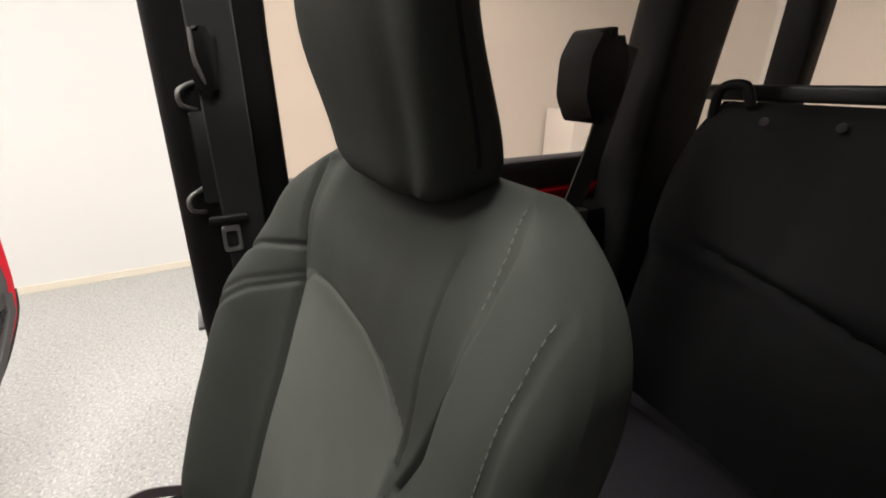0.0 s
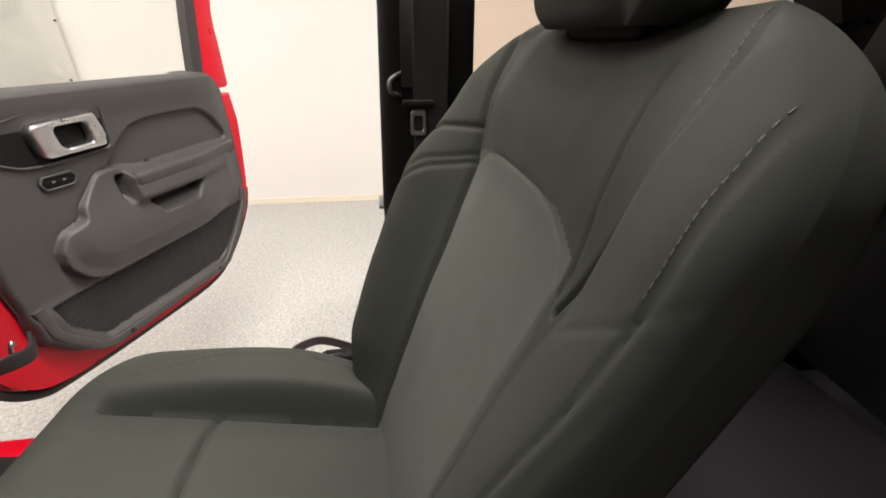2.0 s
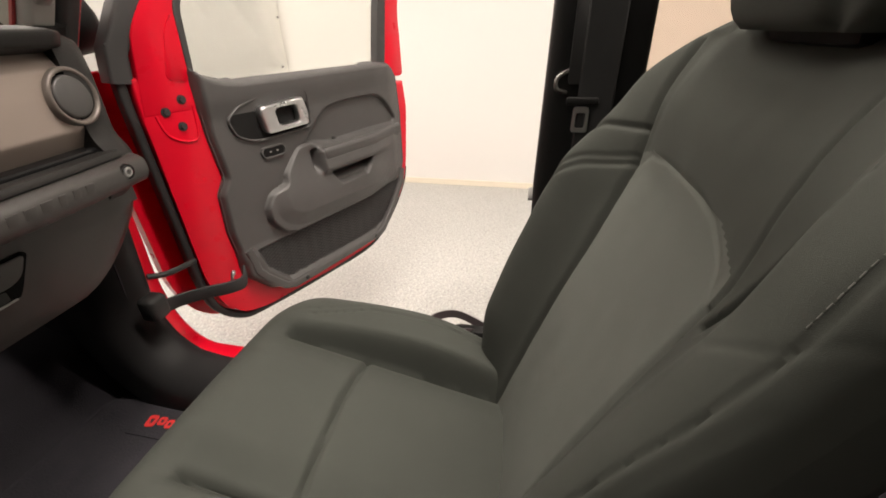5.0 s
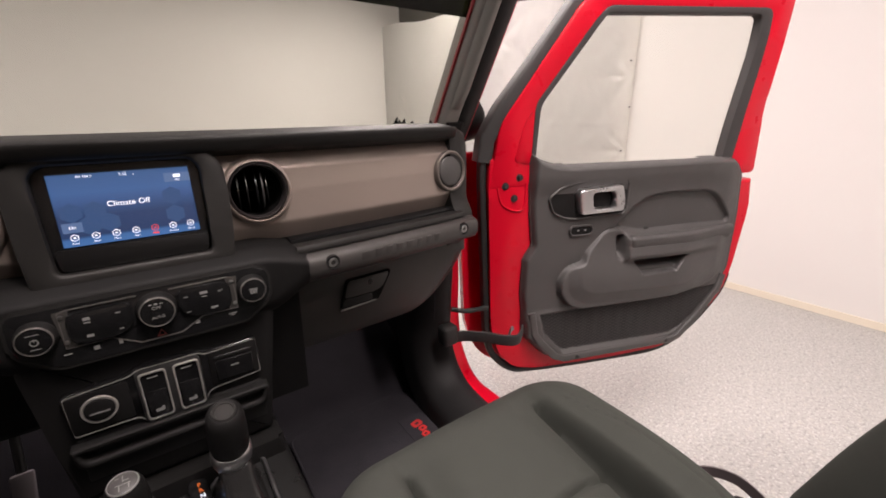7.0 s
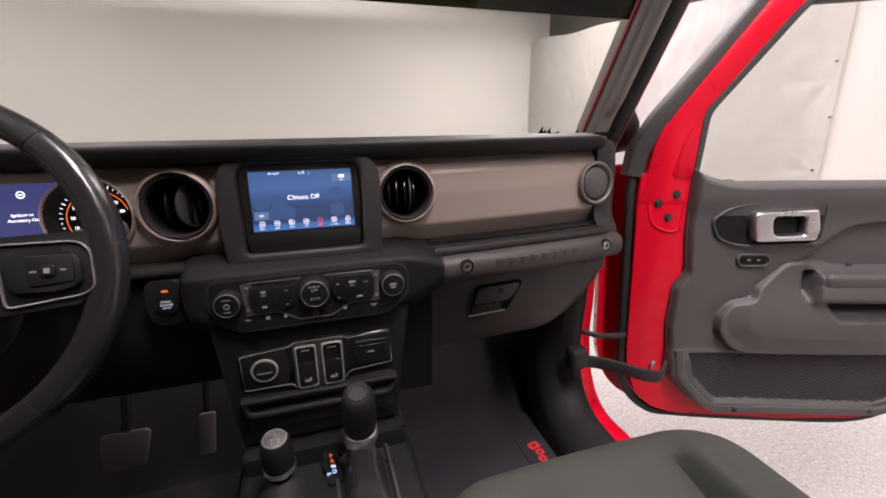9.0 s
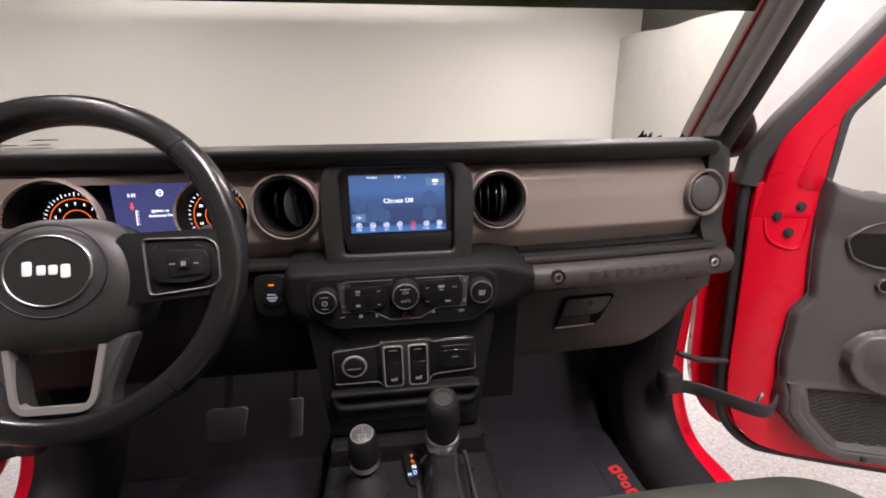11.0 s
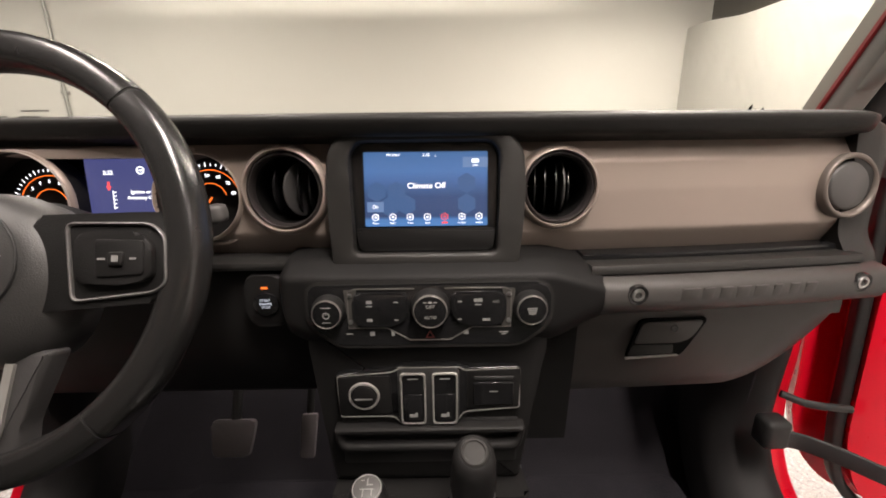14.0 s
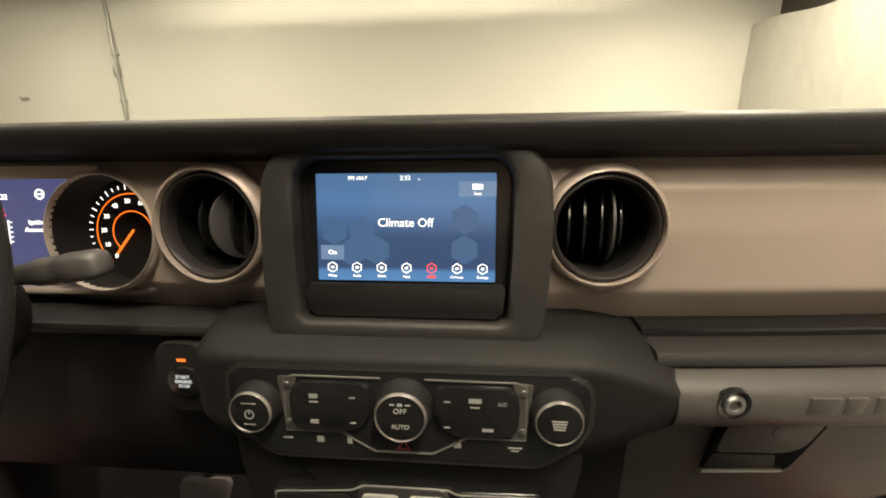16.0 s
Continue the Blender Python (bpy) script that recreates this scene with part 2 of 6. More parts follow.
M_FABRIC = material("charcoal woven seat cloth", (0.041, 0.044, 0.0385), 0.85, grain=0.7, scale=2600, vary=0.14, spec=0.2, bump=0.0004)
M_FABRIC_LIGHT = material("grey woven seat insert", (0.086, 0.091, 0.082), 0.88, grain=0.9, scale=1900, vary=0.12, spec=0.2, bump=0.0006)
M_FABRIC_REAR = material("black rear seat cloth", (0.015, 0.0148, 0.0155), 0.88, grain=0.8, scale=1400, vary=0.2, spec=0.2)
# paler than the rear backrest cloth: light on the cushion is in the colour
M_REAR_CUSHION_LIT = material("rear cushion cloth in its lit violet-grey tone", (0.036, 0.033, 0.039), 0.9, grain=0.8, scale=1400, vary=0.15, spec=0.15)
M_THREAD = material("pale grey seam thread", (0.085, 0.085, 0.078), 0.8, vary=0.2)
M_CARPET = material("black carpet", (0.027, 0.0255, 0.030), 0.95, grain=0.6, scale=420, vary=0.3, spec=0.08, bump=0.0015)
M_LEATHER = material("black wheel leather", (0.013, 0.0126, 0.0126), 0.24, grain=0.15, scale=900, vary=0.2, rough_vary=0.07)
M_LOGO_RED = material("red embroidery", (0.55, 0.02, 0.02), 0.8, grain=0.6, scale=1500)
M_WEB = material("black belt webbing", (0.013, 0.013, 0.0135), 0.7, grain=0.8, scale=900)
M_WALL = material("white painted wall", (0.70, 0.685, 0.665), 0.7, grain=0.15, scale=60, vary=0.03, big=0.7)
M_SKIRT = material("cream skirting paint", (0.72, 0.66, 0.55), 0.5, vary=0.05)
M_SHEET = material("white plastic sheeting", (0.88, 0.86, 0.83), 0.5, grain=0.12, scale=40, vary=0.02, big=1.5, bump=0.002)
M_CEIL = material("dark roof deck", (0.055, 0.05, 0.04), 0.8, vary=0.3, big=2.0)
M_LAMPBOX = material("white lamp housing", (0.8, 0.8, 0.8), 0.5)
M_TUBE = glow("lamp tube", (1.0, 0.97, 0.92), 12.0)
M_PIPE = material("galvanised conduit", (0.42, 0.42, 0.41), 0.45, metal=0.8, vary=0.2)
M_GLASS = pane_glass("clear window glass", (0.95, 0.96, 0.94))
M_SCREEN_GLASS = pane_glass("windscreen glass", (0.94, 0.955, 0.915), 0.05)
M_TINT = pane_glass("privacy glass", (0.93, 0.85, 0.78), 0.05)
M_WHITE = glow("lit white legend", (0.85, 0.92, 1.0), 1.7)
M_LEGEND = material("pale printed legend", (0.19, 0.19, 0.185), 0.5)
M_AMBER = glow("lit amber legend", (1.0, 0.20, 0.03), 0.95)
M_SILVER = material("silver painted line", (0.36, 0.35, 0.33), 0.34, metal=0.5)
# near-black colour that paints the shade inside recesses
M_RECESS_SHADE = material("near-black shade for recesses", (0.004, 0.004, 0.004), 0.8, vary=0.2, spec=0.08)
M_SATIN = material("dark satin metal", (0.17, 0.16, 0.15), 0.36, metal=0.5, vary=0.1)
M_CORNER = material("dark corner metal", (0.07, 0.066, 0.062), 0.4, metal=0.4, vary=0.1)
M_DIM = glow("dim white legend", (0.75, 0.85, 1.0), 0.55)
M_GAUGE_RING = material("pale bronze gauge ring", (0.42, 0.37, 0.33), 0.35, metal=0.4, vary=0.08)
M_REDLIT = glow("lit red legend", (0.9, 0.08, 0.08), 1.2)
M_BLUE = glow("lit blue legend", (0.35, 0.55, 1.0), 2.0)

# ---- the workshop ----
XR, YF, XL, YB, ZC = 3.56, 5.84, -9.0, -5.6, 3.45


def floor_material():
    m = material("speckled epoxy floor", (0.40, 0.395, 0.38), 0.42, grain=0.3, scale=120, vary=0.06, big=1.2, bump=0.0008)
    nt = m.node_tree
    b = nt.nodes["Principled BSDF"]
    src = b.inputs["Base Color"].links[0].from_socket
    co = nt.nodes["Texture Coordinate"]
    last = src
    for scale, lo, hi, tone in ((60, 0.64, 0.70, (0.30, 0.295, 0.285)), (80, 0.64, 0.68, (0.52, 0.515, 0.50)), (130, 0.64, 0.70, (0.32, 0.315, 0.305)), (45, 0.68, 0.72, (0.44, 0.43, 0.40))):
        n = nt.nodes.new("ShaderNodeTexNoise")
        n.inputs["Scale"].default_value, n.inputs["Detail"].default_value = scale, 1.0
        nt.links.new(co.outputs["Object"], n.inputs["Vector"])
        r = nt.nodes.new("ShaderNodeMapRange")
        r.inputs["From Min"].default_value, r.inputs["From Max"].default_value = lo - 0.06, hi - 0.06
        nt.links.new(n.outputs["Fac"], r.inputs["Value"])
        mx = nt.nodes.new("ShaderNodeMix")
        mx.data_type = "RGBA"
        mx.inputs[7].default_value = rgb(tone)
        nt.links.new(r.outputs["Result"], mx.inputs[0])
        nt.links.new(last, mx.inputs[6])
        last = mx.outputs[2]
    nt.links.new(last, b.inputs["Base Color"])
    return m


M_FLOOR = floor_material()


def slab(name, lo, hi, mat, label, category):
    c = [(a + b) / 2 for a, b in zip(lo, hi)]
    ob = part(name, rbox(c, [b - a for a, b in zip(lo, hi)], 0), mat, angle=0)
    return tagged(ob, label, category, kind="structure")


slab("ground", (XL - 0.2, YB - 0.2, -0.2), (XR + 0.5, YF + 0.2, 0), M_FLOOR, "speckled light grey epoxy workshop floor", "floor")
slab("wall_front", (XL, YF, 0), (XR + 0.3, YF + 0.2, ZC), M_WALL, "smooth white painted wall in front of the car", "wall")
slab("wall_right", (XR, YB, 0), (XR + 0.2, 1.55, ZC), M_WALL, "smooth white painted side wall", "wall")
slab("wall_right_recess", (XR + 0.3, 1.55, 0), (XR + 0.5, YF, ZC), M_CEIL, "dark backing wall above the plastic sheeting", "wall")
slab("wall_left", (XL - 0.2, YB, 0), (XL, YF, ZC), M_WALL, "white painted side wall", "wall")
slab("wall_back", (XL, YB - 0.2, 0), (XR, YB, ZC), M_WALL, "white painted wall behind the car", "wall")
slab("ceiling", (XL, YB, ZC), (XR + 0.5, YF, ZC + 0.2), M_CEIL, "dark open roof deck of the workshop", "ceiling")
slab("baseboard", (XR - 0.012, YB, 0.001), (XR - 0.001, 1.55, 0.05), M_SKIRT, "low white skirting along the side wall", "skirting")
slab("baseboard", (XL, YF - 0.012, 0.001), (XR, YF - 0.001, 0.05), M_SKIRT, "low white skirting along the front wall", "skirting")


SHEET = 1.42


def sheeting():
    """Loose plastic sheet hung on the side wall, with folds and a slack top edge."""
    bm = bmesh.new()
    ny, nz = 190, 110
    rows = []
    for i in range(ny + 1):
        y = SHEET + (YF - 0.02 - SHEET) * i / ny
        top = 2.31 + 0.084 * (y - 1.5) + 0.012 * math.sin(y * 5)
        col = []
        for j in range(nz + 1):
            z = 0.01 + (top - 0.01) * j / nz
            w = 0.018 * noise.noise(Vector((y * 1.3, z * 0.8, 3))) + 0.010 * abs(noise.noise(Vector((y * 3 + z * 2, z * 2.2 - y, 7)))) + 0.012 * math.sin(y * 4 + 0.8 * z)
            w += 0.012 * abs(noise.noise(Vector((y * 6 - z * 3, z * 5, 1))))
            # pulled creases from the fixings, and folds from how it was packed
            for fy, fz, reach in ((SHEET + 0.03, 1.62, 0.45), (SHEET + 0.02, 0.98, 0.25), (3.1, 2.1, 0.5)):
                r = math.hypot(y - fy, z - fz)
                w -= 0.020 * math.exp(-r / reach) * abs(math.sin(3.5 * math.atan2(z - fz, y - fy + 0.001))) * min(1, r / 0.06)
            w -= 0.004 * math.exp(-((z - 1.22) / 0.012) ** 2) + 0.004 * math.exp(-((y - 2.35) / 0.012) ** 2) + 0.003 * math.exp(-((y - 4.0 - 0.1 * z) / 0.015) ** 2)
            col.append(bm.verts.new((XR - 0.03 + w, y, z)))
        rows.append(col)
    for a, b in zip(rows, rows[1:]):
        for j in range(nz):
            bm.faces.new((a[j], b[j], b[j + 1], a[j + 1]))
    bmesh.ops.solidify(bm, geom=list(bm.faces), thickness=0.003)
    ob = part("plastic_sheet", bm, M_SHEET, angle=60)
    tagged(ob, "creased white plastic sheet hung on the side wall", "sheeting")
    # the nails that hold its near edge
    for k in range(6):
        tagged(part("nail", disc(0.007, 0, 0.012, pose(XR - 0.035, SHEET + 0.02 + 0.02 * math.sin(k * 2.3), 0.62 + 0.37 * k, 0, -90, 0), 10), M_DARKSTEEL),
               "small dark fixing through the plastic sheet", "nail", "sheet fixings")


sheeting()
for by in (3.1, 4.4):
    slab("roof_beam", (XR - 1.6, by, 3.2), (XR + 0.3, by + 0.14, ZC), M_CEIL, "dark timber roof beam", "beam")


def conduit():
    t = thing("conduit", "galvanised conduit pipe up the front wall", "pipe", (-5.28, YF, 0))
    part("pipe", sweep([(-5.28, YF - 0.03, 0.0), (-5.28, YF - 0.03, ZC)], 0.022, up=(0, 1, 0)), M_PIPE, t)
    for z in (0.9, 1.9, 2.55):
        part("clamp", rbox((-5.28, YF - 0.02, z), (0.12, 0.036, 0.04), 0.005), M_PIPE, t, "steel pipe clamp")
    part("socket", rbox((-5.28, YF - 0.04, 2.32), (0.07, 0.07, 0.16), 0.01), M_PIPE, t, "steel pipe socket")


conduit()
hook = thing("wall_hook", "small steel hook on the front wall", "hook", (-6.9, YF, 1.95))
part("plate", rbox((-6.9, YF - 0.005, 1.97), (0.12, 0.01, 0.05), 0.003), M_PIPE, hook)
part("peg", sweep([(-6.9, YF - 0.005, 1.97), (-6.9, YF - 0.07, 1.95), (-6.9, YF - 0.09, 2.01)], 0.009, up=(1, 0, 0)), M_PIPE, hook)

# bodies for the added lamps, all out of view
for lx, ly, _ in ADDED_LAMPS:
    t = thing("added_ceiling_light", "unseen tube light added under the roof", "lamp", (lx, ly, 3.36), "workshop ceiling lights")
    part("housing", rbox((lx, ly, 3.40), (0.22, 1.5, 0.08), 0.01), M_LAMPBOX, t)
    for dx in (-0.06, 0.06):
        part("tube", sweep([(lx + dx, ly - 0.7, 3.34), (lx + dx, ly + 0.7, 3.34)], 0.013), M_TUBE, t, "glowing tube of an added, unseen light")
# added, unseen: tube and plate that make the shadow line on the wall
t = thing("added_ceiling_light", "unseen tube light added to brighten the upper front wall", "lamp", (-0.9, 4.4, 3.36), "workshop ceiling lights")
part("housing", rbox((-1.0, 4.36, 3.38), (6.6, 0.08, 0.14), 0.01), M_LAMPBOX, t)
part("shade", rbox((-1.0, 4.51, 3.275), (6.5, 0.38, 0.012), 0.003), M_LAMPBOX, t, "unseen plate added to cut the tube's light on the wall")
part("tube", sweep([(-4.1, 4.405, 3.40), (2.1, 4.405, 3.40)], 0.010, up=(0, 1, 0)), M_TUBE, t, "glowing tube of an added, unseen light")
box = tagged(part("storage_box", rbox((3.3, -4.2, 0.55), (0.4, 0.6, 1.1), 0.01), M_LAMPBOX), "plain white box standing at the side wall", "box")

# ---- the car's shell ----
car = thing("car_body", "bright red two-door off-road car with black interior trim", "car", (0, -0.5, 0))


def strip_tube(pts, sec, mat, name, label="", parent=car, up=(1, 0, 0), n=6):
    return part(name, sweep(curve_pts(pts, n), sec, up=up), mat, parent, label, 50)


def body_side():
    """One side of the shell: door opening, sill, pillars, rear quarter."""
    # red flange round the door opening
    ap = [(0.695, 0.215, 1.22), (0.695, 0.215, 1.05), (0.695, 0.213, 0.86), (0.695, 0.215, 0.74), (0.695, 0.188, 0.62), (0.695, 0.115, 0.545), (0.695, -0.02, 0.535), (0.695, -0.35, 0.53), (0.695, -0.72, 0.53)]
    sec = [(-0.032, -0.03), (0.032, -0.03), (0.032, 0.012), (0.012, 0.03), (-0.032, 0.03)]
    strip_tube(ap, sec, M_RED, "door_opening_flange", "red painted flange of the door opening")
    seal = [(p[0] - 0.032, p[1] - 0.006, p[2] + 0.006) for p in ap]
    strip_tube(seal, 0.013, M_RUBBER, "door_seal", "black rubber door seal")
    # red cowl side ahead of the door
    out = fillet([(0.33, 0.52), (0.9, 0.52), (0.9, 1.16), (0.26, 1.22), (0.28, 0.95), (0.32, 0.72)], 0.02)
    part("cowl_side", prism(out, -0.04, 0.0, Matrix(((0, 0, 1, 0.735), (1, 0, 0, 0), (0, 1, 0, 0), (0, 0, 0, 1))), 0.01), M_RED, car, "red painted cowl panel")
    # moulded black kick panel and sill cover inside the opening
    kick = curve_pts([(0.648, 0.155, 1.02), (0.648, 0.175, 0.80), (0.64, 0.165, 0.70), (0.635, 0.11, 0.61), (0.63, 0.0, 0.575), (0.63, -0.3, 0.565), (0.63, -0.72, 0.565)], 8)
    sec = fillet([(-0.100, -0.095), (-0.012, -0.095), (0.022, -0.060), (0.034, -0.008), (0.014, 0.022), (-0.03, 0.034), (-0.100, 0.012)], [0, 0.02, 0.03, 0.02, 0.015, 0.03, 0.02], 4)
    part("sill_cover", sweep(kick, sec, up=(1, 0, 0)), M_SILL, car, "moulded black plastic sill and kick cover", 50)
    part("kick_panel", loft([[(x, y, z) for y, z in ((0.16, 0.5), (0.75, 0.5), (0.75, 1.1), (0.13, 1.1), (0.15, 0.8))] for x in (0.60, 0.635)]), M_CARPET, car, "dark carpeted footwell side")
    # A pillar: red outside, rubber seal, grey trim with a grab handle
    PM = facing(0, 0.215, 1.262, -31.5)

    def pillar_strip(name, section, mat, u0, u1, label):
        rings = [[PM @ Vector((x, u, w)) for x, w in section] for u in (u0, u1)]
        part(name, loft(rings), mat, car, label, 50)

    pillar_strip("screen_edge", [(0.640, 0.002), (0.648, 0.002), (0.648, 0.008), (0.640, 0.008)], M_DARKRED, 0.0, 0.60, "dark red edge beside the windscreen")
    pillar_strip("pillar_trim", fillet([(0.648, -0.03), (0.645, 0.018), (0.652, 0.030), (0.694, 0.030), (0.700, 0.010), (0.700, -0.03)], [0, 0.008, 0.008, 0.010, 0.004, 0], 4), M_PILLAR, 0.035, 0.62, "grey moulded pillar trim")
    pillar_strip("pillar_seal", fillet([(0.700, -0.03), (0.702, 0.022), (0.716, 0.032), (0.742, 0.026), (0.752, 0.004), (0.752, -0.03)], [0, 0.006, 0.010, 0.010, 0.006, 0], 4), M_RUBBER, -0.02, 0.62, "black rubber seal of the door frame")
    pillar_strip("pillar_skin", fillet([(0.752, -0.05), (0.752, 0.002), (0.764, 0.004), (0.770, -0.012), (0.770, -0.05)], [0, 0.002, 0.004, 0.006, 0], 3), M_RED, -0.03, 0.62, "red painted windscreen pillar")
    rings = []
    for k in range(25):
        u = 0.098 + 0.40 * k / 24
        e = min(1, min(k, 24 - k) / 3)
        rings.append([PM @ Vector((x, u, 0.028 + (w - 0.028) * (0.35 + 0.65 * math.sqrt(e)))) for x, w in fillet([(0.654, 0.026), (0.656, 0.040), (0.664, 0.050), (0.680, 0.048), (0.686, 0.026)], [0, 0.006, 0.008, 0.008, 0], 4)])
    part("grab_handle", loft(rings), M_PILLAR, car, "grey plastic grab handle", 50)
    pillar_strip("pillar_foot", fillet([(0.650, -0.03), (0.652, 0.024), (0.66, 0.036), (0.712, 0.036), (0.718, -0.03)], [0, 0.008, 0.01, 0.012, 0], 4), M_PLASTIC, -0.02, 0.060, "black cover at the foot of the pillar")
    # B pillar, padded black
    rings = []
    for z, yf, yr, x0, x1 in ((0.52, -0.70, -0.90, 0.62, 0.73), (0.90, -0.698, -0.845, 0.625, 0.73), (1.05, -0.695, -0.828, 0.63, 0.73), (1.4, -0.703, -0.822, 0.628, 0.72), (1.78, -0.715, -0.825, 0.60, 0.70)):
        rings.append([(x, y, z) for x, y in fillet([(x0, yf), (x1, yf), (x1, yr), (x0, yr)], [0.022, 0.03, 0.005, 0.012], 5)])
    part("centre_pillar", loft(rings), M_PLASTIC, car, "padded black pillar behind the door", 50)
    part("pillar_cap", rbox((0.675, -0.694, 1.04), (0.05, 0.012, 0.006), 0.002), M_STEEL, car, "small bright striker edge")
    # rear quarter: tub wall, rail, window
    part("tub_wall", rbox((0.70, -1.50, 0.80), (0.10, 1.36, 0.62), 0.02), M_PLASTIC, car, "black lined tub side")
    part("tub_skin", rbox((0.775, -1.50, 0.82), (0.05, 1.4, 0.66), 0.015), M_RED, car, "red painted tub side")
    part("tub_rail", rbox((0.759, -1.50, 1.135), (0.094, 1.38, 0.017), 0.005), M_RED, car, "red painted tub rail")
    part("window_rail", rbox((0.750, -1.50, 1.175), (0.05, 1.38, 0.060), 0.008), M_RAIL, car, "dark window rail")
    part("side_bar", sweep([(0.66, -0.77, 1.76), (0.66, -1.40, 1.76), (0.64, -1.62, 1.70)], 0.04, up=(1, 0, 0)), M_PLASTIC, car, "black padded roll bar")
    q = part("quarter_window", rbox((0.745, -1.51, 1.5), (0.005, 1.36, 0.58), 0.001), M_TINT, car, "brown tinted rear side window")
    q.visible_shadow = False
    part("quarter_post", rbox((0.745, -1.62, 1.5), (0.02, 0.02, 0.58), 0.004), M_PLASTIC, car, "thin black window post") 
    # rear roll bar leg with belt tower
    leg = [(0.655, -1.545, 0.62), (0.655, -1.545, 1.10), (0.65, -1.56, 1.35), (0.63, -1.60, 1.76)]
    part("roll_bar", sweep(curve_pts(leg, 6), fillet([(-0.10, -0.055), (0.085, -0.055), (0.085, 0.045), (-0.10, 0.045)], 0.03), up=(1, 0, 0)), M_PLASTIC, car, "black padded rear roll bar", 50)


for FLIP[0] in (True, False):
    body_side()

part("roof", rbox((-0.06, -1.56, 1.80), (1.58, 1.2, 0.04), 0.01), M_PLASTIC, car, "black hard roof over the rear seat")
# added out of view to keep overhead light off the seat's inner bolster
part("light_block_panel", rbox((-0.355, -0.785, 1.80), (0.99, 0.35, 0.04), 0.01), M_PLASTIC, car, "unseen black panel added over the driver to block light")
part("windscreen_header", rbox((-0.06, -0.13, 1.765), (1.46, 0.12, 0.05), 0.015), M_PLASTIC, car, "black windscreen header")
part("tailgate", rbox((-0.06, -2.18, 0.85), (1.52, 0.06, 0.66), 0.02), M_PLASTIC, car, "black lined tailgate")
rw = part("rear_window", rbox((-0.06, -2.17, 1.48), (1.48, 0.005, 0.58), 0.001), M_TINT, car, "brown tinted rear window")
rw.visible_shadow = False
for sx in (-1, 1):
    part("rear_post", rbox((-0.06 + 0.75 * sx, -2.17, 1.48), (0.09, 0.09, 0.62), 0.02), M_PLASTIC, car, "black rear corner post")
part("rear_cross_bar", sweep([(-0.70, -1.76, 1.345), (0.70, -1.76, 1.335)], fillet([(-0.014, -0.016), (0.014, -0.016), (0.014, 0.016), (-0.014, 0.016)], 0.007), up=(0, 0, 1)), M_DARKSTEEL, car, "dark metal bar across the rear")
# windscreen
ws = part("windscreen", prism(fillet([(-0.805, 0), (0.685, 0), (0.665, 0.615), (-0.785, 0.615)], 0.05), -0.004, 0, facing(0, 0.215, 1.262, -31.5)), M_SCREEN_GLASS, car, "clear windscreen with a greenish tint")
ws.visible_shadow = False
st = part("sun_strip", prism([(-0.775, 0.292), (0.655, 0.292), (0.648, 0.60), (-0.768, 0.60)], 0.001, 0.0016, facing(0, 0.215, 1.262, -31.5)), pane_glass("dark sun strip", (0.16, 0.17, 0.10)), car, "dark green sun strip along the top of the windscreen", 0)
st.visible_shadow = False
part("cowl", rbox((-0.06, 0.27, 1.235), (1.54, 0.12, 0.04), 0.012), M_RED, car, "red painted cowl below the windscreen")
part("wiper_cowl", rbox((-0.06, 0.235, 1.258), (1.48, 0.05, 0.012), 0.004), M_PLASTIC, car, "black strip at the base of the windscreen")
part("scuttle", rbox((-0.06, 0.62, 0.86), (1.50, 0.06, 0.72), 0.02), M_CARPET, car, "dark carpeted bulkhead")
# floor pan with a raised tunnel and sloping toe boards
bm = loft([[(x, y, z) for x, z in ((-0.82, 0.50), (-0.17, 0.50), (-0.15, 0.66), (0.15, 0.66), (0.17, 0.50), (0.70, 0.50), (0.70, 0.45), (-0.82, 0.45))] for y in (-2.2, 0.66)])
part("floor_pan", bm, M_CARPET, car, "black carpeted car floor", 30)
for sx in (-1, 1):
    toe = [[(x, y, z) for y, z in ((0.24, 0.502), (0.46, 0.66), (0.60, 0.95), (0.60, 0.50))] for x in ((0.17 if sx > 0 else -0.78), (0.66 if sx > 0 else -0.17))]
    part("toe_board", loft(toe), M_CARPET, car, "sloping black carpeted toe board", 30)
part("cargo_floor", rbox((0, -1.35, 0.575), (1.3, 0.7, 0.15), 0.02), M_CARPET, car, "raised dark carpet below the rear bench")

# ---- dashboard ----
dash = thing("dashboard", "black dashboard with a taupe trim band and round vents", "dashboard", (0, 0.1, 1.0))


def bow(x, k=0.13):
    """The dashboard bends forward towards its ends."""
    return k * x * x


def strip(profile, x0, x1, mat, name, label="", n=36, k=0.13, round_end=0.0, parent=None, angle=38):
    """A closed profile of (y, z) run across the car, bent with the dashboard."""
    rings = []
    cy = sum(p[0] for p in profile) / len(profile)
    cz = sum(p[1] for p in profile) / len(profile)
    for i in range(n + 1):
        x = x0 + (x1 - x0) * i / n
        s = 1.0
        if round_end:
            d = min(x - x0, x1 - x)
            if d < round_end:
                s = 1 - 0.45 * (1 - d / round_end) ** 2.2
        rings.append([(x, cy + (y - cy) * s + bow(x, k), cz + (z - cz) * s) for y, z in profile])
    return part(name, loft(rings), mat, parent or dash, label, angle)


# padded top
pad = fillet([(-0.024, 1.270), (-0.034, 1.292), (0.03, 1.2995), (0.20, 1.286), (0.20, 1.20), (0.06, 1.20), (0.045, 1.250), (0.0, 1.264)], [0.006, 0.010, 0.04, 0.01, 0, 0.01, 0.02, 0.01], 4)
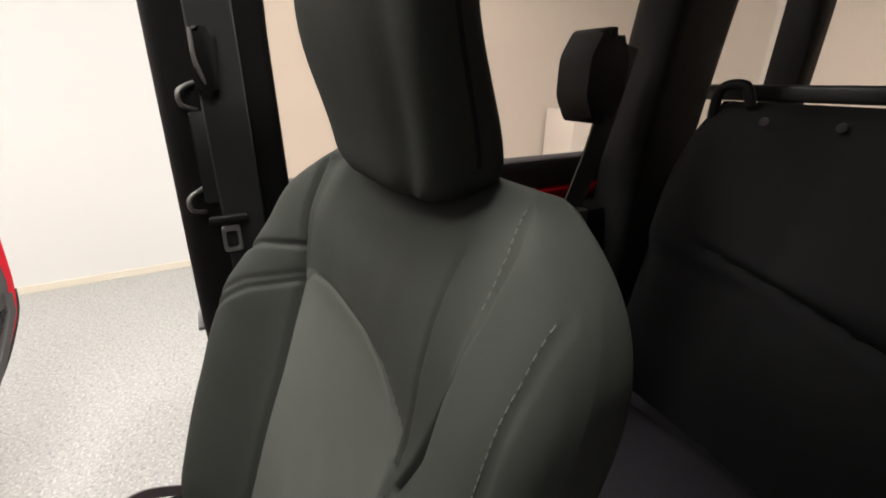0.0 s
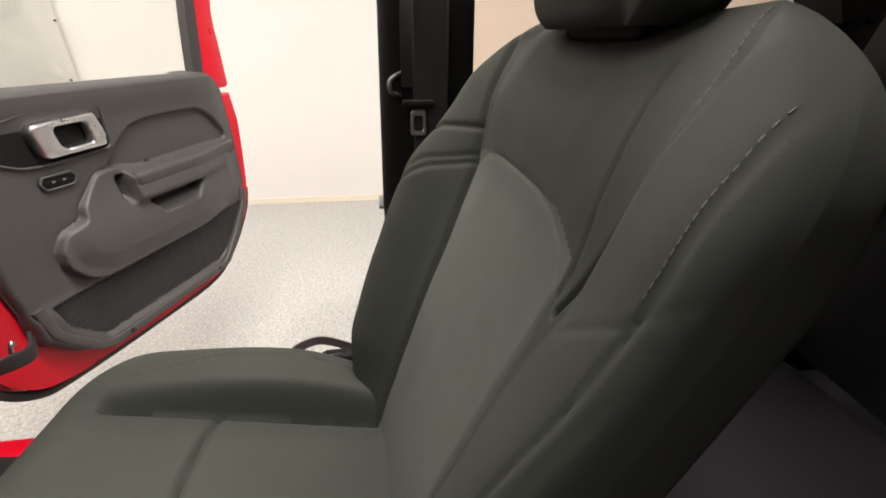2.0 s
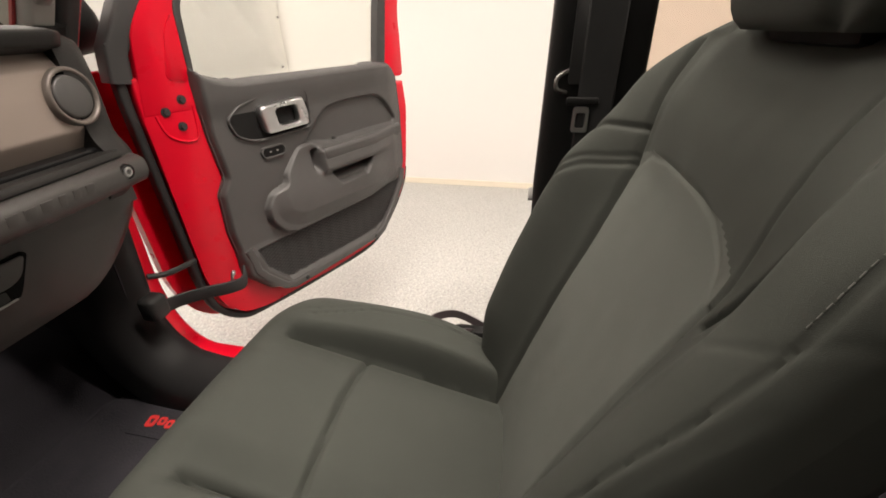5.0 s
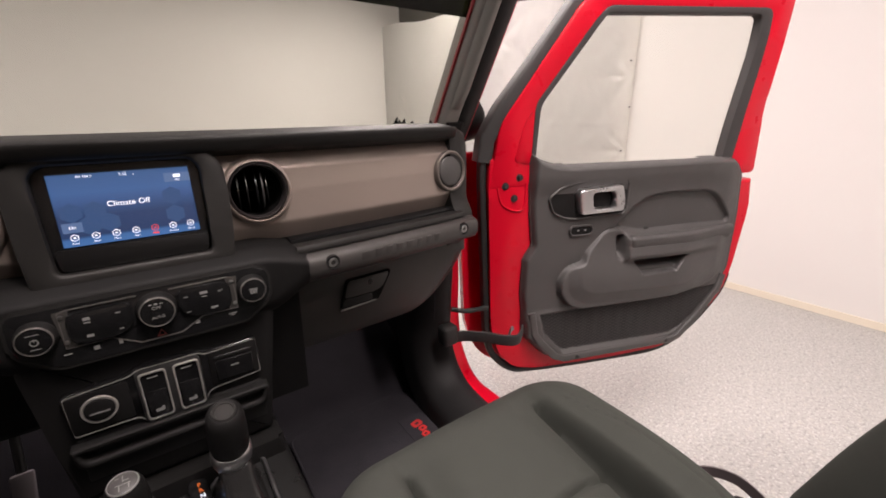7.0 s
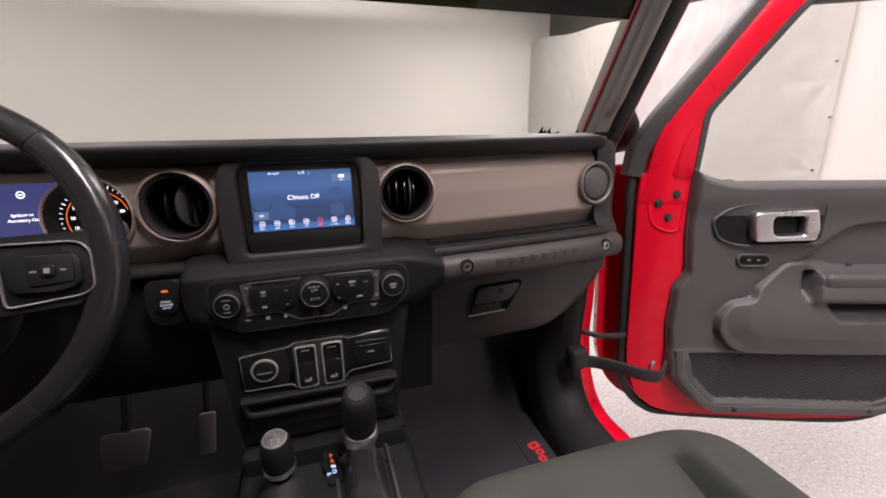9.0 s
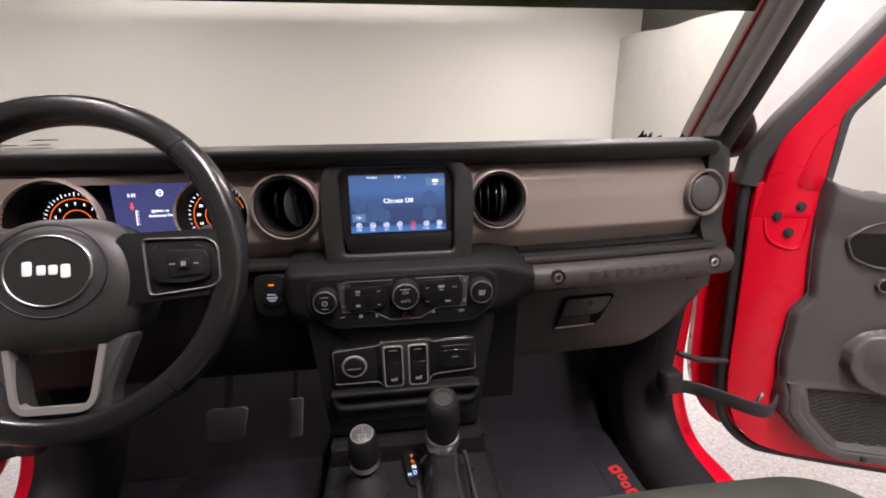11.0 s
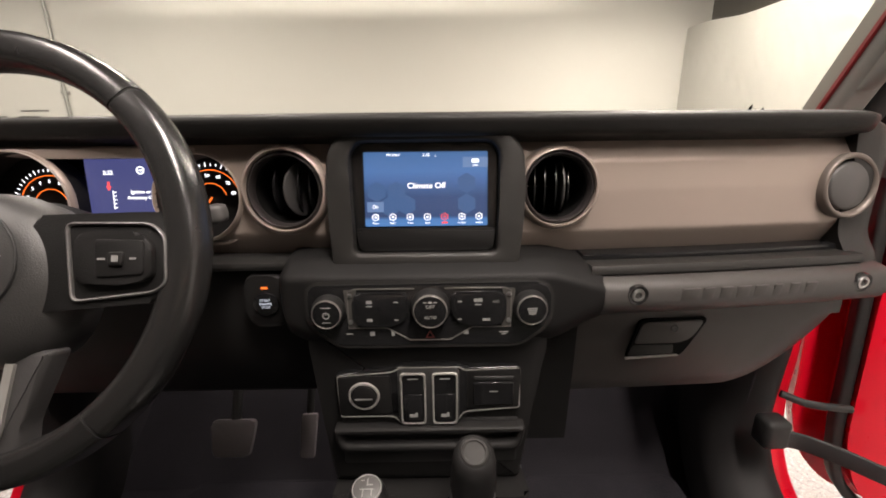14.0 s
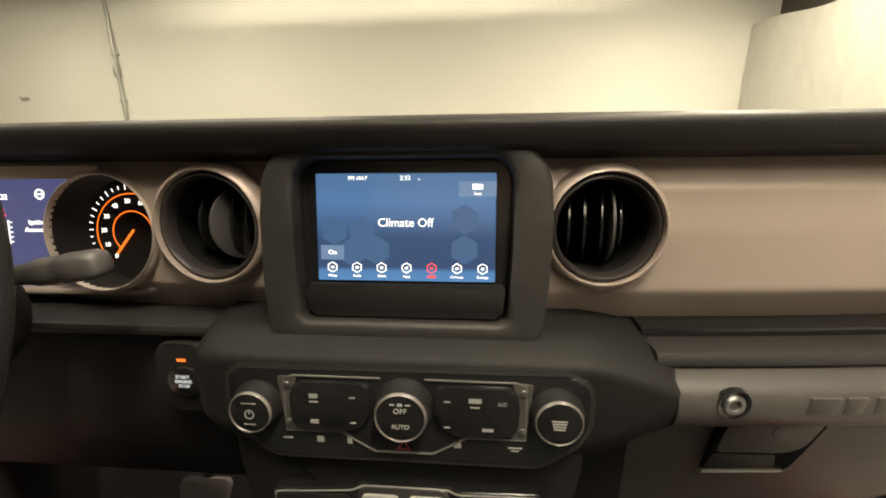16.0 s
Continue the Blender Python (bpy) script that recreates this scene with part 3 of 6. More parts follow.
strip(pad, -0.72, 0.60, M_SOFT, "dash_pad", "soft black padded dash top", 72, round_end=0.035)
# taupe band, with round openings for the vents and one for the gauges
HOLES = [(-0.176, 1.204, 0.050), (0.166, 1.204, 0.047), (-0.687, 1.200, 0.037), (0.574, 1.198, 0.034)]


def trim_band():
    prof = []
    knots = [(0.018, 1.268), (-0.001, 1.240), (-0.0035, 1.236), (-0.006, 1.20), (-0.005, 1.148), (-0.002, 1.142), (0.014, 1.116)]
    for (y0, z0), (y1, z1) in zip(knots, knots[1:]):
        m = max(2, round(abs(z1 - z0) / 0.0036))
        prof += [Vector((y0 + (y1 - y0) * k / m, z0 + (z1 - z0) * k / m, 0)) for k in range(m)]
    prof.append(Vector((0.014, 1.116, 0)))
    n, rows = 356, []
    bm = bmesh.new()
    for i in range(n + 1):
        x = -0.715 + 1.30 * i / n
        rows.append([bm.verts.new((x, p.x + bow(x), p.y)) for p in prof])
    for a, b in zip(rows, rows[1:]):
        for j in range(len(prof) - 1):
            c = (a[j].co + b[j + 1].co) / 2
            if any(math.hypot(c.x - hx, c.z - hz) < hr for hx, hz, hr in HOLES) or (-0.60 < c.x < -0.300 and 1.140 < c.z < 1.252) or math.hypot(c.x + 0.290, c.z - 1.196) < 0.0540 or (abs(c.x) < 0.10 and 1.13 < c.z < 1.262):
                continue
            bm.faces.new((a[j], b[j], b[j + 1], a[j + 1]))
    return part("trim_band", bm, M_TRIM, dash, "satin taupe trim band across the dashboard", 60)


trim_band()
# dark shadow gap and ledge under the band
strip(fillet([(-0.012, 1.116), (-0.012, 1.106), (0.06, 1.098), (0.06, 1.116)], 0.003, 2), 0.205, 0.575, M_GLOSS, "shelf_gap", "narrow black shelf slot", 24)
strip(fillet([(-0.045, 1.111), (-0.048, 1.099), (-0.01, 1.092), (0.03, 1.098), (0.03, 1.105)], 0.004, 2), 0.205, 0.585, M_BEZEL, "shelf_lip", "charcoal lip of the dash shelf", 24)
# passenger grab bar
bar = fillet([(-0.045, 1.098), (-0.066, 1.090), (-0.068, 1.066), (-0.055, 1.048), (0.0, 1.045), (0.0, 1.095)], [0.008, 0.014, 0.014, 0.012, 0, 0], 4)
strip(bar, 0.216, 0.612, M_GLOVE, "passenger_grab_bar", "charcoal plastic grab bar with raised letters", 30)
# the end of the dashboard beside the door
end = [(0.0, 1.285), (0.03, 1.292), (0.12, 1.28), (0.16, 1.20), (0.16, 0.95), (0.07, 0.95), (0.0, 1.03), (-0.035, 1.07), (-0.03, 1.10), (-0.005, 1.13), (-0.006, 1.24)]
end = fillet(end, 0.02, 3)
rings = []
for x, s in ((0.575, 1.0), (0.605, 0.99), (0.622, 0.95), (0.630, 0.86)):
    rings.append([(x, 0.08 + (y - 0.08) * s + 0.04, 1.12 + (z - 1.12) * s) for y, z in end])
part("dash_end", loft(rings), M_BEZEL, dash, "rounded charcoal end of the dashboard", 45)
# glove box
gx0, gx1 = 0.205, 0.630
rings = []
for i in range(21):
    x = gx0 + (gx1 - gx0) * i / 20
    u = (x - gx0) / (gx1 - gx0)
    low = 0.862 + 0.10 * max(0, (u - 0.62) / 0.38) ** 1.8
    prof = [(0.03, 1.052), (0.030, 1.00), (0.038, low + 0.04), (0.055, low + 0.008), (0.09, low), (0.30, low + 0.02), (0.30, 1.052)]
    rings.append([(x, y + bow(x, 0.06), z) for y, z in prof])
glove = part("glove_box", loft(rings), M_GLOVE, dash, "charcoal glove box lid", 45)
GM = facing(0.352, 0.0335, 0.972, 3, 3.0)
# no real recess here: its shade and bright lip edge are set by colour
part("latch_recess_shade", prism(fillet([(-0.058, -0.030), (0.027, -0.028), (0.038, -0.014), (0.063, 0.026), (0.060, 0.032), (-0.040, 0.031)], [0.004, 0.006, 0.010, 0.006, 0.006, 0.008], 3), -0.004, 0.0012, GM), M_RECESS_SHADE, glove, "near-black plate painted for the shaded latch recess")
part("latch", prism(fillet([(-0.047, -0.006), (0.022, -0.007), (0.041, 0.000), (0.056, 0.024), (0.054, 0.028), (-0.037, 0.027)], [0.004, 0.012, 0.010, 0.005, 0.004, 0.007], 4), 0, 0.0034, GM, 0.001), M_GLOVE, glove, "charcoal plastic latch")
part("latch_scoop", prism(fillet([(-0.056, -0.026), (0.014, -0.025), (0.014, -0.010), (-0.049, -0.009)], 0.003), 0, 0.0022, GM, 0.001), M_SOFT, glove, "finger scoop below the latch")
part("latch_lip", prism(fillet([(-0.060, -0.0305), (0.022, -0.0285), (0.022, -0.026), (-0.059, -0.0275)], 0.001), 0, 0.0040, GM, 0.0008), M_PILLAR, glove, "lower lip of the latch")
part("keyhole", disc(0.0058, 0.002, 0.0042, GM @ pose(0.012, 0.016, 0), 16), M_GLOSS, glove, "small lock cylinder")
for bx, bz in ((0.257, 1.079), (0.566, 1.079)):
    B = facing(bx, -0.067 + bow(bx), bz, -4, 4)
    b = part("grab_bolt", lathe([(0, -0.002), (0.004, -0.002), (0.0048, 0.002), (0.0075, 0.002), (0.0085, 0.0), (0.0085, -0.006)], 20, B), M_STEEL, dash, "steel bolt head in the grab bar")
    part("bolt_cup", lathe([(0.0085, 0.0), (0.0125, 0.0012), (0.0135, -0.004)], 20, B), M_GLOSS, b)
# raised name letters on the grab bar are plain blocks
for i, w in enumerate((0.026, 0.018, 0.018, 0.020, 0.020, 0.014, 0.015, 0.018)):
    x = 0.325 + 0.0235 * i
    B = facing(x, -0.0672 + bow(x), 1.077, -5, math.degrees(math.atan(0.26 * x)))
    part("raised_mark", prism(fillet([(-w / 2, -0.0075), (w / 2 - 0.003, -0.0075), (w / 2, 0.0075), (-w / 2 + 0.002, 0.0075)], 0.002, 2), -0.002, 0.0005, B, 0.0002), M_GLOVE, dash)


part("stack_cheek", loft([[(x, y, z) for y, z in ((0.010, 1.05), (0.016, 0.95), (0.030, 0.80), (0.20, 0.80), (0.20, 1.05))] for x in (0.12, 0.212)]), M_PLASTIC, dash, "black panel beside the centre stack", 45)


def vent(x, z, r, turned, name="air_vent"):
    v = facing(x, -0.004 + bow(x), z, 4, math.degrees(0.26 * x))
    ring = part(name, lathe([(r * 0.890, 0.004), (r * 0.897, 0.0115), (r * 0.910, 0.0130), (r * 0.93, 0.0127), (r * 0.975, 0.0105), (r * 1.01, 0.0065), (r * 1.04, -0.001), (r * 1.05, -0.012)], 56, v), M_TRIM, dash, "round vent with a satin taupe ring", 60)
    part("barrel", lathe([(r * 0.765, -0.006), (r * 0.768, 0.000), (r * 0.785, 0.0075), (r * 0.82, 0.0098), (r * 0.86, 0.0088), (r * 0.885, 0.003)], 48, v), M_VENT, ring, "brown-black vent barrel", 60)
    # deep part of the barrel, its shade put into a near-black colour
    part("vent_throat", lathe([(0, -0.05), (r * 0.755, -0.05), (r * 0.762, -0.005), (r * 0.770, -0.004)], 40, v), M_RECESS_SHADE, ring, "vent throat coloured near-black for the shade inside", 60)
    for k in (-0.40, -0.12, 0.16, 0.44):
        h = r * 0.70 * math.sqrt(1 - (k / 0.75) ** 2)
        part("louvre", disc(h, -0.0011, 0.0011, v @ pose(r * k, 0, -0.004 - h, 0, 86 + turned * 0.8, 0), 32, 0.0005), M_GLOSS, ring)
    part("cross_bar", rbox((0, 0, 0), (r * 1.5, 0.003, 0.012), 0.001, 1, v @ pose(0, 0, -0.036)), M_GLOSS, ring)
    if turned:
        part("vent_flap", disc(r * 0.64, -0.0012, 0.0012, v @ pose(r * 0.24, 0, -0.027, 0, 64 if turned > 0 else 82, 0), 36, 0.0006), M_SEAL, ring, "turned vent disc", 50)
    sx = 1 if x < 0 else -1
    part("vent_ear", prism(fillet([(0, -0.026), (sx * 0.010, -0.020), (sx * 0.014, 0), (sx * 0.010, 0.020), (0, 0.026)][::sx], 0.004, 3), -0.01, 0.008, v @ pose(sx * r * 0.97, -0.002, 0), 0.003), M_TRIM, ring, "taupe thumb tab")
    return ring


vent(-0.176, 1.204, 0.0550, 12)
vent(0.166, 1.204, 0.0515, -10)
# passenger-side round speaker grille, smaller
S = facing(0.574, 0.026, 1.198, 5, 8)
spk = part("end_vent", lathe([(0.036, -0.02), (0.0365, -0.005), (0.0385, -0.001), (0.0415, -0.0005), (0.0440, -0.003), (0.0445, -0.014)], 48, S), M_RING, dash, "small round vent with a taupe ring", 60)
part("vent_disc", lathe([(0, -0.003), (0.029, -0.0035), (0.0325, -0.006), (0.033, -0.020)], 40, S), M_PANEL, spk, "closed charcoal vent disc", 60)
vent(-0.687, 1.200, 0.042, -8, "driver_vent")

# ---- touch screen ----
DW, DH = 0.0765, 0.0457
T = facing(0.0, -0.008, 1.2045, 8.5)
bz = fillet([(-0.116, -0.097), (0.114, -0.097), (0.121, -0.02), (0.121, 0.048), (0.094, 0.0735), (-0.094, 0.0735), (-0.1195, 0.048), (-0.119, -0.02)], [0.012, 0.012, 0.03, 0.022, 0.016, 0.016, 0.022, 0.03], 5)
inn = fillet([(-0.088, -0.078), (0.086, -0.078), (0.090, -0.02), (0.090, 0.044), (0.080, 0.057), (-0.080, 0.057), (-0.092, 0.044), (-0.091, -0.02)], [0.008, 0.008, 0.03, 0.012, 0.010, 0.010, 0.012, 0.03], 5)
bezel = part("screen_bezel", rim(bz, inn, -0.035, 0.018, T, 0.005), M_BEZEL, dash, "charcoal plastic screen surround", 45)
part("bezel_well", prism(inn, -0.03, 0.0005, T), M_GLOSS, bezel, "recessed gloss black screen surround")
part("bezel_shelf", prism(fillet([(-0.083, -0.076), (0.082, -0.076), (0.086, -0.048), (-0.087, -0.048)], 0.005), 0, 0.008, T, 0.004), M_PLASTIC, bezel, "black lower screen bar")
scr = part("touch_screen", rbox((0, 0, 0), (2 * DW, 2 * DH, 0.003), 0.0008, 1, T @ pose(0, 0, 0.0015)), glow("screen blue", (0.05, 0.16, 0.42), 0.9), dash, "lit blue touch screen showing climate off")


def screen_material():
    m = scr.data.materials[0]
    nt = m.node_tree
    b = nt.nodes["Principled BSDF"]
    b.inputs["Roughness"].default_value = 0.12
    co = nt.nodes.new("ShaderNodeTexCoord")
    sep = nt.nodes.new("ShaderNodeSeparateXYZ")
    nt.links.new(co.outputs["Object"], sep.inputs[0])
    ramp = nt.nodes.new("ShaderNodeValToRGB")
    mr = nt.nodes.new("ShaderNodeMapRange")
    mr.inputs["From Min"].default_value, mr.inputs["From Max"].default_value = 1.2045 - DH, 1.2045 + DH
    nt.links.new(sep.outputs["Z"], mr.inputs["Value"])
    nt.links.new(mr.outputs[0], ramp.inputs[0])
    cr = ramp.color_ramp
    cr.elements[0].position, cr.elements[0].color = 0.0, (0.06, 0.19, 0.46, 1)
    cr.elements[1].position, cr.elements[1].color = 1.0, (0.05, 0.13, 0.30, 1)
    for p, c in ((0.10, (0.05, 0.17, 0.42, 1)), (0.14, (0.022, 0.055, 0.15, 1)), (0.40, (0.020, 0.058, 0.16, 1)), (0.74, (0.050, 0.145, 0.36, 1))):
        e = cr.elements.new(p)
        e.color = c
    nt.links.new(ramp.outputs[0], b.inputs["Emission Color"])


screen_material()
M_SCR_BTN = glow("screen button", (0.11, 0.20, 0.38), 0.9)
M_SCR_HEX = glow("screen hexagon", (0.035, 0.095, 0.23), 0.9)


def on_screen(u, v, w=0.0032):
    """u, v from 0 to 1, from the upper left of the lit display."""
    return T @ pose(-DW + 2 * DW * u, DH - 2 * DH * v, w)


def plate(u, v, w, h, mat, name, depth=0.0002, z=0.0031):
    part(name, rbox((0, 0, 0), (w, h, depth), 0, 1, on_screen(u, v, z)), mat, scr, "", 0)


for u, v in ((0.26, 0.53), (0.34, 0.71), (0.10, 0.53), (0.20, 0.73), (0.83, 0.70), (0.83, 0.42)):
    hexa = [(0.0125 * math.cos(math.radians(90 + 60 * k)), 0.0125 * math.sin(math.radians(90 + 60 * k))) for k in range(6)]
    part("screen_hexagon", prism(hexa, 0, 0.0001, on_screen(u, v, 0.00305)), M_SCR_HEX, scr, "", 0)
letters("Climate Off", 0.0100, on_screen(0.503, 0.455), M_WHITE, scr, "screen_text")
letters("2:32", 0.0052, on_screen(0.505, 0.045), M_WHITE, scr, "screen_text")
letters("FM 104.7", 0.0044, on_screen(0.24, 0.045), M_WHITE, scr, "screen_text")
letters("-", 0.006, on_screen(0.58, 0.052), M_WHITE, scr, "screen_text")
plate(0.90, 0.145, 0.031, 0.0125, M_SCR_BTN, "screen_button")
letters("Seat", 0.0036, on_screen(0.90, 0.185, 0.0034), M_WHITE, scr, "screen_text")
plate(0.90, 0.125, 0.0085, 0.0042, M_WHITE, "screen_icon", 0.0003, 0.0033)
plate(0.087, 0.735, 0.0205, 0.0125, M_SCR_BTN, "screen_button")
letters("On", 0.0058, on_screen(0.087, 0.735, 0.0034), M_WHITE, scr, "screen_text")
for k, word in enumerate(("Phone", "Radio", "Media", "Apps", "", "Compass", "Settings")):
    u = 0.085 + 0.141 * k
    hot = k == 4
    o6 = [(0.0047 * math.cos(math.radians(90 + 60 * i)), 0.0047 * math.sin(math.radians(90 + 60 * i))) for i in range(6)]
    i6 = [(x * 0.82, y * 0.82) for x, y in o6]
    part("screen_icon", rim(o6, i6, 0, 0.0003, on_screen(u, 0.875, 0.0031)), M_REDLIT if hot else M_WHITE, scr, "", 0)
    plate(u, 0.875, 0.0026, 0.0020, M_REDLIT if hot else M_WHITE, "screen_icon")
    if word:
        letters(word, 0.0030, on_screen(u, 0.955), M_WHITE, scr, "screen_text")
    else:
        plate(u, 0.955, 0.0072, 0.0022, M_REDLIT, "screen_icon")

# ---- centre stack ----
column = fillet([(-0.150, 1.040), (-0.152, 1.012), (-0.142, 0.90), (-0.135, 0.80), (0.125, 0.80), (0.135, 0.90), (0.152, 1.012), (0.150, 1.040)], 0.008, 3)
part("stack_housing", prism(column, -0.22, 0.030, facing(0, -0.02, 0), 0.010, 3), M_PLASTIC, dash, "black plastic centre stack", 45)
rings = []
for i in range(57):
    x = -0.182 + 0.414 * i / 56
    end = 1 - math.sqrt(max(0, 1 - max(0, (x - 0.214) / 0.018, (-0.164 - x) / 0.018) ** 2))
    top = 1.1225 - 0.022 * max(0, (x - 0.150) / 0.078) ** 1.2 - 0.006 * end
    low = 1.012 + 0.034 * smooth(0.145, 0.232, x) + 0.014 * smooth(-0.140, -0.182, x) + 0.006 * end
    prof = fillet([(0.04, top + 0.006), (-0.030, top), (-0.0605, top - 0.016), (-0.0600, low + 0.022), (-0.044, low), (0.04, low)], [0, 0.009, 0.008, 0.012, 0.008, 0], 5)
    rings.append([(x, y + 0.016 * end, z) for y, z in prof])
part("stack_hood", loft(rings), M_PLASTIC, dash, "rounded black hood round the climate controls", 60)
part("climate_rim", prism(grow(fillet([(-0.143, 0.032), (0.137, 0.034), (0.147, 0.020), (0.146, -0.018), (0.110, -0.044), (-0.110, -0.044), (-0.146, -0.018), (-0.146, 0.020)], 0.010, 4), 0.004), -0.014, -0.001, facing(0.003, -0.064, 1.066, 4), 0.003), M_SOFT, dash, "rounded black rim round the climate panel", 45)
C = facing(0.003, -0.064, 1.066, 4)
plate_o = fillet([(-0.143, 0.032), (0.137, 0.034), (0.147, 0.020), (0.146, -0.018), (0.110, -0.044), (-0.110, -0.044), (-0.146, -0.018), (-0.146, 0.020)], 0.010, 4)
climate = part("climate_panel", prism(plate_o, -0.012, 0.0, C, 0.003), M_GLOSS, dash, "gloss black climate control panel", 45)
for sx in (-1, 1):
    btn = fillet([(sx * 0.026, 0.0235), (sx * 0.086, 0.0235), (sx * 0.092, 0.017), (sx * 0.092, -0.012), (sx * 0.084, -0.0185), (sx * 0.040, -0.0185), (sx * 0.026, -0.006)][::-sx], 0.006, 4)
    part("button_bank", prism(btn, 0, 0.005, C, 0.0025), M_GLOSS, climate, "black rocker button bank", 45)
    line = [(sx * 0.018, 0.0275), (sx * 0.090, 0.0275), (sx * 0.098, 0.0245), (sx * 0.098, -0.0215), (sx * 0.052, -0.0215), (sx * 0.024, -0.0375), (sx * 0.0, -0.0375)]
    pts = [C @ Vector((x, y, 0.001)) for x, y in line]
    part("chrome_line", sweep(pts, [(-0.0006, -0.0006), (0.0006, -0.0006), (0.0006, 0.0006), (-0.0006, 0.0006)], up=(0, 1, 0.1)), M_SATIN, climate, "thin bright outline", 0)
    tri = fillet([(sx * 0.087, 0.0265), (sx * 0.103, 0.0265), (sx * 0.098, -0.0205), (sx * 0.087, -0.0205), (sx * 0.0935, 0.003)][::-sx], 0.002, 2)
    part("metal_corner", prism(tri, 0, 0.0012, C), M_CORNER, climate, "dark metal corner plate")
    for yy in (0.0195, -0.0135):
        part("rivet", disc(0.0028, 0.001, 0.0032, C @ pose(sx * 0.0955, yy, 0), 12, 0.001), M_STEEL, climate, "bright rivet")


def knob(x, y, r, h, lit, name="climate_knob"):
    k = part(name, lathe([(r * 1.12, 0), (r * 1.12, 0.003), (r * 1.02, 0.005), (r * 0.98, h - 0.003), (r * 0.93, h - 0.0006), (r * 0.86, h)], 40, C @ pose(x, y, 0)), M_PLASTIC, climate, "black ribbed rotary knob", 50)
    return k


def knob_face(x, y, r, h, parent):
    part("knob_ring", lathe([(r * 0.86, h - 0.0008), (r * 0.90, h + 0.0006), (r * 0.94, h - 0.0004), (r * 0.97, h - 0.003)], 40, C @ pose(x, y, 0)), M_SATIN, climate, "thin satin knob ring", 60)
    part("knob_face", disc(r * 0.86, h - 0.002, h, C @ pose(x, y, 0), 36, 0.0006), M_GLOSS, climate, "gloss black knob face", 50)


for kx, ky, kr, kh in ((-0.121, 0.001, 0.0185, 0.015), (0.001, 0.004, 0.0215, 0.018), (0.121, 0.003, 0.0190, 0.015)):
    knob(kx, ky, kr, kh, 0)
    knob_face(kx, ky, kr, kh, climate)


def legend(x, y, w, h, mat=M_LEGEND, z=0.0054, name="legend"):
    part(name, rbox((0, 0, 0), (w, h, 0.0003), 0, 1, C @ pose(x, y, z)), mat, climate, "", 0)


letters("OFF", 0.006, C @ pose(0.001, 0.010, 0.0183), M_LEGEND, climate, "legend")
letters("AUTO", 0.0052, C @ pose(0.001, -0.003, 0.0183), M_LEGEND, climate, "legend")
for dx in (-0.006, 0.0, 0.006):
    legend(dx + 0.001, 0.0155, 0.004, 0.0012 + (0.0012 if dx == 0 else 0), z=0.0183)
ringo = [(0.0042 * math.cos(2 * math.pi * k / 16), 0.0042 * math.sin(2 * math.pi * k / 16)) for k in range(16)]
part("legend", rim(ringo, [(x * 0.7, y * 0.7) for x, y in ringo], 0, 0.0003, C @ pose(-0.121, 0.0, 0.0153)), M_LEGEND, climate, "", 0)
legend(-0.121, 0.0022, 0.0009, 0.004, z=0.0155)
legend(-0.121, 0.0095, 0.012, 0.0009, z=0.0154)
legend(-0.121, -0.0085, 0.010, 0.0009, z=0.0154)
for k in range(4):
    legend(0.121, 0.0055 - 0.0022 * k, 0.0115 - 0.001 * k, 0.0013, z=0.0154)
for x, y, w, h in ((-0.072, 0.0125, 0.007, 0.004), (-0.072, 0.0075, 0.007, 0.0014), (-0.072, -0.010, 0.007, 0.0035), (-0.040, 0.012, 0.005, 0.0012), (-0.040, -0.010, 0.005, 0.0012),
                   (0.036, 0.012, 0.005, 0.0012), (0.036, -0.010, 0.005, 0.0012), (0.058, 0.0135, 0.010, 0.004), (0.058, 0.008, 0.007, 0.0013), (0.068, -0.011, 0.009, 0.0028)):
    legend(x, y, w, h)
letters("A/C", 0.0045, C @ pose(0.079, 0.0115, 0.0054), M_LEGEND, climate, "legend")
for x, w, h in ((-0.098, 0.008, 0.0014), (-0.070, 0.006, 0.0055), (-0.045, 0.004, 0.006), (0.044, 0.006, 0.0045), (0.090, 0.011, 0.0013)):
    legend(x, -0.029, w, h, z=0.0006)
legend(0.090, -0.0315, 0.006, 0.0011, z=0.0006)
tri = [(-0.006, -0.005), (0.006, -0.005), (0, 0.005)]
part("hazard_button", rim(tri, [(x * 0.55, y * 0.55 - 0.0006) for x, y in tri], 0, 0.0004, C @ pose(0.0, -0.0305, 0.0004)), material("red print", (0.11, 0.012, 0.010), 0.5), climate, "red hazard triangle", 0)

# switch bank below
W = facing(0.0, -0.0555, 0.943, -2)
frame_o = fillet([(-0.120, 0.034), (-0.046, 0.040), (-0.038, 0.046), (0.040, 0.046), (0.046, 0.041), (0.118, 0.043), (0.121, -0.022), (0.046, -0.027), (0.038, -0.045), (-0.040, -0.045), (-0.046, -0.033), (-0.119, -0.033)][::-1], 0.007, 3)
sw = part("switch_panel", prism(frame_o, -0.01, 0.003, W, 0.002), M_GLOSS, dash, "gloss black window switch panel", 45)
pts = [W @ Vector((x, y, 0.0032)) for x, y in grow(frame_o, -0.003)]
part("chrome_line", sweep(pts, [(-0.0006, -0.0006), (0.0006, -0.0006), (0.0006, 0.0006), (-0.0006, 0.0006)], True, up=(0, 1, 0)), M_SILVER, sw, "thin bright outline", 0)
part("switch_surround", prism(fillet([(-0.040, -0.044), (0.039, -0.044), (0.039, 0.043), (-0.040, 0.043)], 0.008), 0, 0.0055, W, 0.002), M_DARKSTEEL, sw, "dark metal switch surround", 45)
